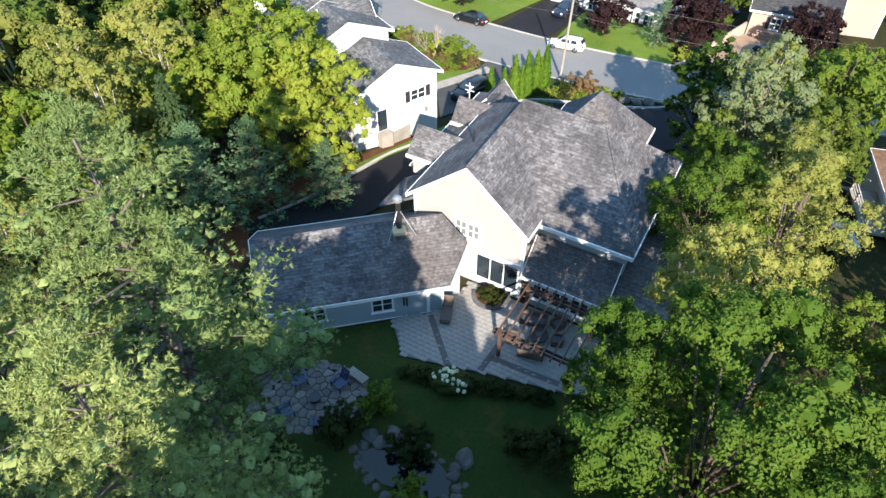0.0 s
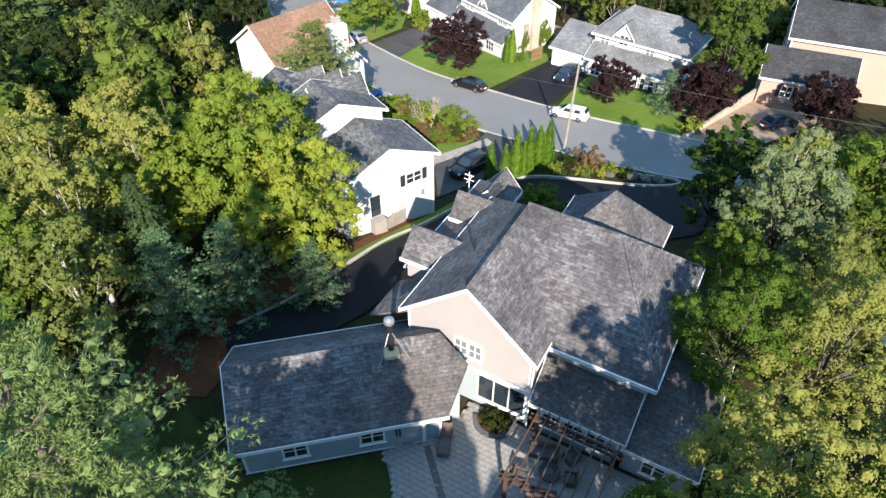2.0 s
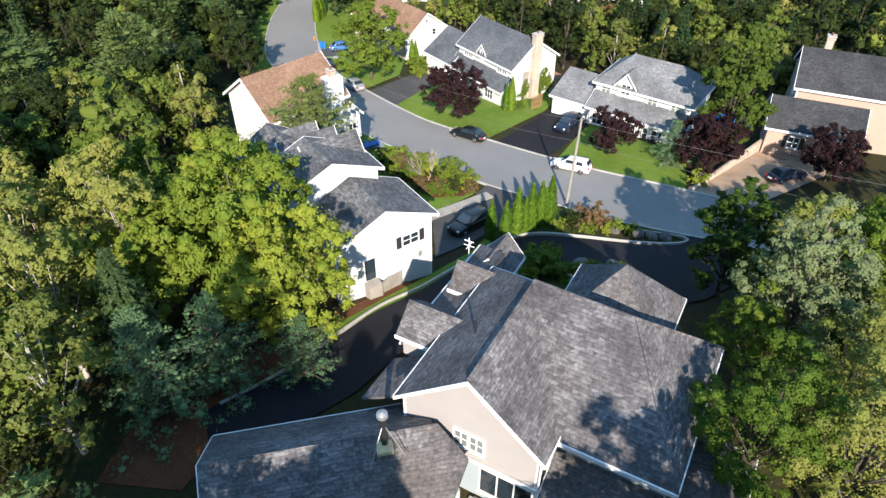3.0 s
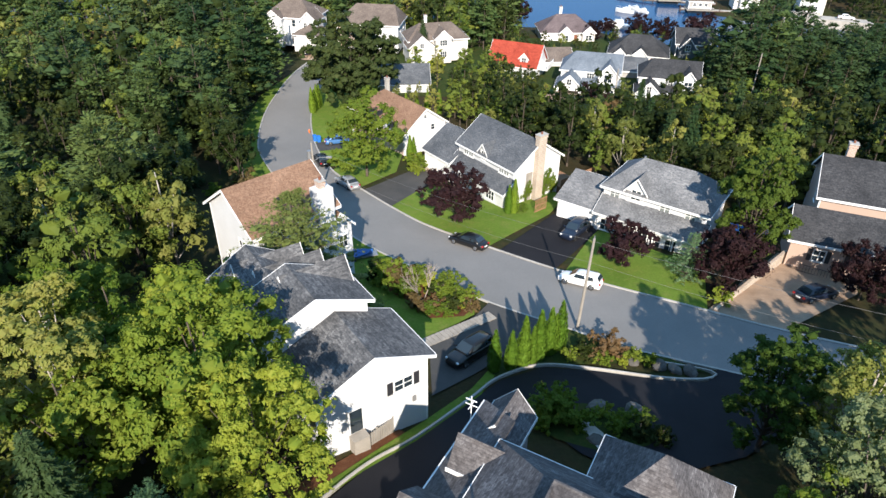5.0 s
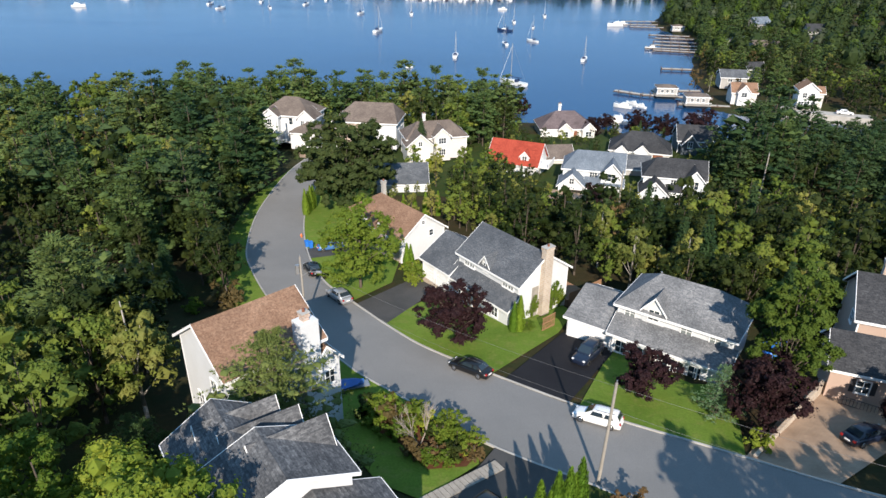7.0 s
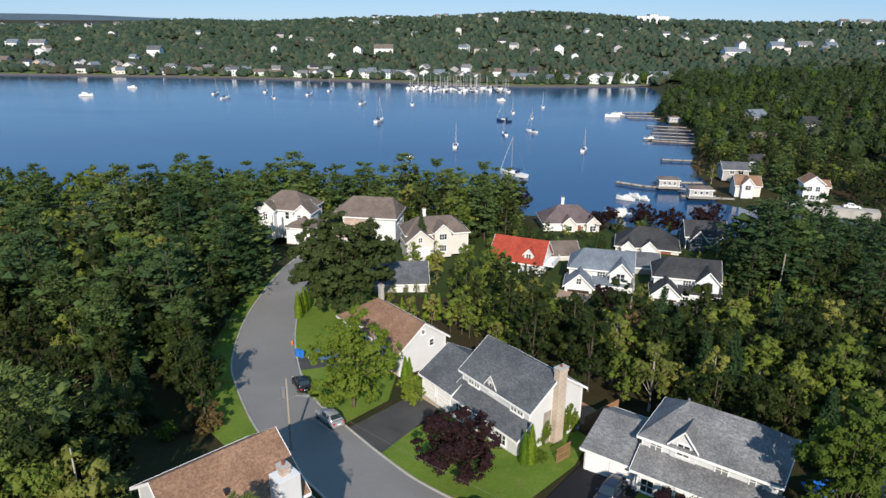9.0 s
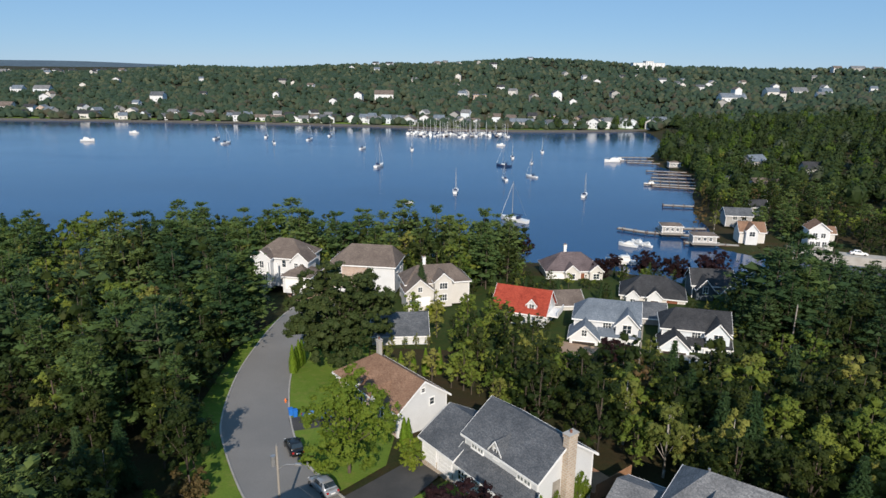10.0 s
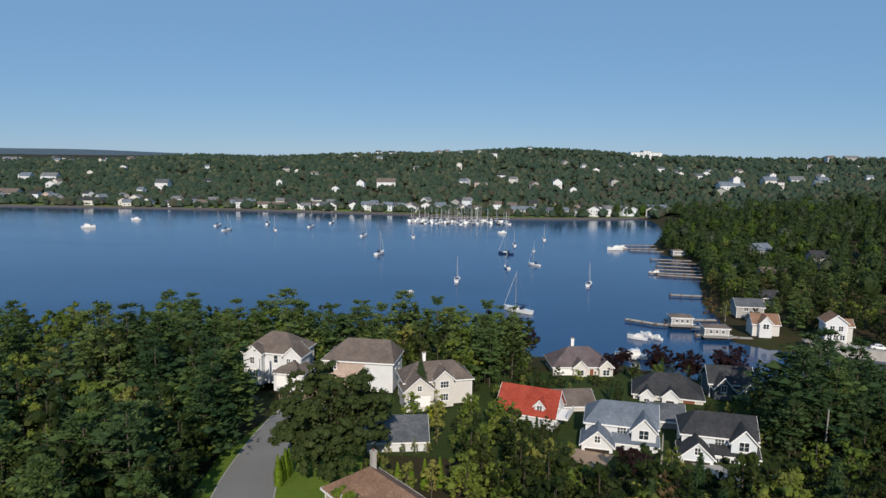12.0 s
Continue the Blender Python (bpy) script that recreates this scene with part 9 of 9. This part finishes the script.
for a in ((90, 262, 73, 262), (90, 250, 68, 256), (68, 256, 60, 262), (92, 240, 76, 243.4), (100, 300, 88, 302), (116, 340, 97, 346), (118, 347, 95, 352), (121, 356, 100, 361), (124, 366, 104, 371), (127, 378, 108, 382), (128, 388, 108, 393),
          (124, 420, 106, 424), (124, 432, 100, 432), (128, 446, 108, 446)):
    dock(*a)
for x, y, w, d in ((72.3, 253.3, 6.5, 5), (78.0, 240.8, 7, 5), (124, 404, 6, 5)):
    b = thing("boathouse", pose(x, y, 0.0, 0, 0, -6), "grey flat-roofed boathouse with white trim over the water", "boathouse", "boathouses on the cove")
    block(b, 0, w, 0, d, 3.6, "hip", 0.7, "grey_stucco", "roof_taupe", 1.2, 0.3)
    part("lower_wall", boxed(0.3, w - 0.3, 0.3, d - 0.3, -1.5, 1.18), "dark_siding", b)
    part("deck", boxed(-0.6, w + 0.6, -1.4, d + 0.2, 1.05, 1.19), "grey_timber", b)
    for i in range(3):
        window(b, (w * (0.25 + 0.25 * i), -0.02, 2.6), (0, -1, 0), 0.9, 0.9, 1)
    part("railing", boxed(-0.6, w + 0.6, -1.42, -1.36, 2.0, 2.1), "trim", b)

# marina across the water
_r = random.Random(31)
for i in range(84):
    u = _r.random()
    x, y = -28 + u * 78 + _r.uniform(-2, 2), 562 + 24 * _r.random() + 8 * abs(u - 0.4)
    copy_thing(first if _r.random() < 0.65 else mb, pose(x, y, 0, 0, 0, _r.choice((90, 270)) + _r.uniform(-5, 5)) @ Matrix.Diagonal((_r.uniform(0.85, 1.15),) * 2 + (_r.uniform(0.6, 0.85), 1)))
for x in (-18, 2, 22, 42):
    dock(x, 608, x, 562, 2.4)
dock(-30, 606, 55, 606, 3.0)


# houses across the water
def far_house(x, y, w, d, h, wall, roof, turn, storeys=2, z=None, flat=False):
    z = ground_at(x, y) if z is None else z
    t = thing("house", pose(x, y, z, 0, 0, turn), "distant %s house on the far shore" % {"white_siding": "white", "cream_siding": "cream", "grey_stucco": "grey", "brick": "red brick", "pale_blue_siding": "pale blue"}[wall], "house", "houses across the harbour")
    block(t, -w / 2, w / 2, -d / 2, d / 2, h, "flat" if flat else ("y" if w < 11 and int(x) % 2 else "x"), min(w, d) * 0.32, wall, roof, -2.0, 0.4, wall_name="shell")
    n = max(2, min(5, int(w / 4)))
    for s in range(storeys):
        for i in range(n):
            xx = -w / 2 + w * (i + 0.5) / n
            part("window", boxed(xx - 0.5, xx + 0.5, -d / 2 - 0.06, -d / 2 - 0.005, 1.1 + s * 2.8, 2.3 + s * 2.8), "glass", t)
    return t


SHORE = [(-335, 672, 26, 6), (-300, 668, 9, 5), (-260, 668, 9, 5), (-228, 668, 12, 6), (-192, 666, 8, 8), (-155, 668, 20, 4), (-118, 660, 8, 7), (-100, 664, 10, 6), (-85, 662, 12, 6), (-70, 658, 16, 7), (-52, 652, 10, 7),
         (-31, 648, 12, 8), (-17, 646, 11, 8), (-4, 642, 11, 8), (15, 636, 10, 7), (28, 632, 9, 6), (68, 622, 24, 7), (92, 622, 10, 6), (104, 622, 10, 6), (116, 624, 8, 6), (131, 626, 11, 8), (144, 628, 11, 8), (165, 634, 10, 6), (190, 640, 22, 8)]
ROOFS = ("roof_slate", "roof_grey", "roof_charcoal", "roof_taupe", "roof_blue")
for x, y, w, h in SHORE:
    far_house(x, y + _r.uniform(0, 5), w * 0.85, 8, h * 0.8, _r.choice(("white_siding", "white_siding", "cream_siding", "pale_blue_siding", "grey_stucco")), _r.choice(ROOFS), _r.uniform(-25, 25), 2 if h > 6 else 1)
for x, y, w, h, wall in ((-315, 790, 14, 9, "white_siding"), (-91, 768, 8, 11, "white_siding"), (-65, 778, 20, 9, "white_siding"), (39, 788, 14, 7, "brick"), (127, 808, 10, 9, "white_siding"), (299, 748, 26, 7, "white_siding"),
                         (305, 752, 7, 14, "white_siding"), (350, 770, 14, 8, "cream_siding"), (395, 800, 15, 7, "white_siding"), (430, 810, 11, 7, "white_siding"), (-505, 850, 12, 7, "white_siding"), (-475, 848, 18, 7, "pale_blue_siding"),
                         (-440, 716, 22, 5, "cream_siding"), (780, 1340, 26, 9, "grey_stucco"), (735, 1330, 16, 8, "white_siding"), (822, 1345, 18, 9, "cream_siding")):
    far_house(x, y, w, 12, h, wall, _r.choice(ROOFS), _r.uniform(-6, 6), 3 if h > 9 else 2, flat=wall == "brick")
far_house(372, 1300, 58, 16, 12, "white_siding", "roof_grey", 2, 4, flat=True)
far_house(372, 1298, 14, 18, 15, "white_siding", "roof_grey", 2, 5, flat=True)
for i in range(40):
    x = _r.uniform(-150, 195) if i < 32 else _r.uniform(-420, -150)
    far_house(x, float(np.interp(x, [-420, -224, -44, 30, 102, 178], [676, 674, 646, 626, 624, 640])) + _r.uniform(0, 9), _r.uniform(6, 11), 7, _r.uniform(3.6, 5.6), _r.choice(("white_siding", "white_siding", "white_siding", "cream_siding", "pale_blue_siding")), _r.choice(ROOFS), _r.uniform(-25, 25), 1)
for i in range(34):
    x = -430 + i * 19 + _r.uniform(-6, 6)
    far_house(x, 672 - max(0, x + 250) * 0.11 + _r.uniform(4, 34), _r.uniform(7, 11), 8, _r.uniform(4, 6.5), _r.choice(("white_siding", "grey_stucco", "cream_siding", "pale_blue_siding", "brick")), _r.choice(ROOFS), _r.uniform(-40, 40), 1)
for i in range(46):
    y = _r.uniform(690, 1100)
    x = _r.uniform(-0.68, 0.6) * y
    far_house(x, y, _r.uniform(6, 10), 7, _r.uniform(6.5, 8.5), _r.choice(("white_siding", "white_siding", "cream_siding", "grey_stucco")), _r.choice(ROOFS), _r.uniform(-30, 30), 2)
for i in range(26):
    y = _r.uniform(1250, 1600)
    x = (-0.66 + 0.22 * _r.random() if i < 16 else _r.uniform(-0.15, 0.2)) * y
    far_house(x, y, _r.uniform(8, 14), 9, _r.uniform(7.5, 9.5), _r.choice(("white_siding", "cream_siding", "grey_stucco")), _r.choice(ROOFS), _r.uniform(-30, 30), 3)
for x, y, w, h, wall, turn in ((134, 316, 12, 4.5, "grey_stucco", 12), (129, 331, 9, 5, "grey_stucco", -15), (156, 374, 9, 6, "grey_stucco", 20), (174, 352, 10, 5, "grey_stucco", -10)):
    far_house(x, y, w, 8, h, wall, _r.choice(ROOFS), turn, 2)
# shoreline walls and bank across the water
bm = bmesh.new()
line = smooth_line([(-520, 661), (-384, 663), (-224, 659), (-138, 649), (-44, 635), (30, 609), (102, 610), (178, 627)], 80)
for p, q in zip(line, line[1:]):
    slab(bm, [(p[0], p[1], 1.3), (q[0], q[1], 1.3), (q[0], q[1] + 5, 1.5), (p[0], p[1] + 5, 1.5)], 3)
tagged(part("shore_wall", bm, "rock"), "pale stone shore wall across the harbour", "wall", kind="structure")
bm = bmesh.new()
for p, q in zip(line, line[1:]):
    slab(bm, [(p[0], p[1] + 5, 1.52), (q[0], q[1] + 5, 1.52), (q[0], q[1] + 16, 2.0), (p[0], p[1] + 16, 2.0)], 1)
tagged(part("shore_lawn", bm, "lawn"), "strip of grass along the far shore", "lawn", kind="structure")
# the far ridge inland, with blue-grey haze painted into its colour
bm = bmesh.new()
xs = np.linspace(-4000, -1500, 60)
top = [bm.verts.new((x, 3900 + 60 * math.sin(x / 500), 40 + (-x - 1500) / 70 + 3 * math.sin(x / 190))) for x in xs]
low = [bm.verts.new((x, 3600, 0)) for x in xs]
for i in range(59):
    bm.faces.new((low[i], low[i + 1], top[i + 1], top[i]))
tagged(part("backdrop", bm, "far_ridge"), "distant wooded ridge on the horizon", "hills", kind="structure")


# pavers of the patio, laid in courses along the house
def in_patio(x, y):
    c = False
    for (ax, ay), (bx, by) in zip(PATIO, PATIO[1:] + PATIO[:1]):
        if (ay > y) != (by > y) and x < (bx - ax) * (y - ay) / (by - ay) + ax:
            c = not c
    return c


PAVER = boxed(-0.232, 0.232, -0.15, 0.15, 0, 0.05, 0.012)
paver_mesh = bpy.data.meshes.new("paver")
PAVER.to_mesh(paver_mesh)
PAVER.free()
paver_mesh.materials.append(M["paver"])
_p = random.Random(4)
turn = radians(-29.5)
spots = []
for j in range(-16, 50):
    for i in range(-26, 30):
        u, v = (i + 0.5 * (j % 2)) * 0.476, j * 0.312
        x, y = 4.5 + u * math.cos(turn) - v * math.sin(turn), 27.0 + u * math.sin(turn) + v * math.cos(turn)
        if in_patio(x, y):
            spots.append((x, y))
spots.sort(key=lambda p: p[0])
rest = bmesh.new()
for k, (x, y) in enumerate(spots):
    m = pose(x, y, ground_at(x, y) + 0.115 + _p.uniform(0, 0.006), 0, 0, -29.5)
    if k < 300:
        ob = new("paver", paver_mesh)
        ob.parent = patio
        ob.matrix_parent_inverse = patio.matrix_world.inverted()
        ob.matrix_world = m
    else:
        box(rest, -0.232, 0.232, -0.15, 0.15, 0, 0.05)
        bmesh.ops.transform(rest, matrix=m, verts=list(rest.verts)[-8:])
tagged(part("paver", rest, "paver", patio), "grey pavers under the pergola", "", kind="stuff")
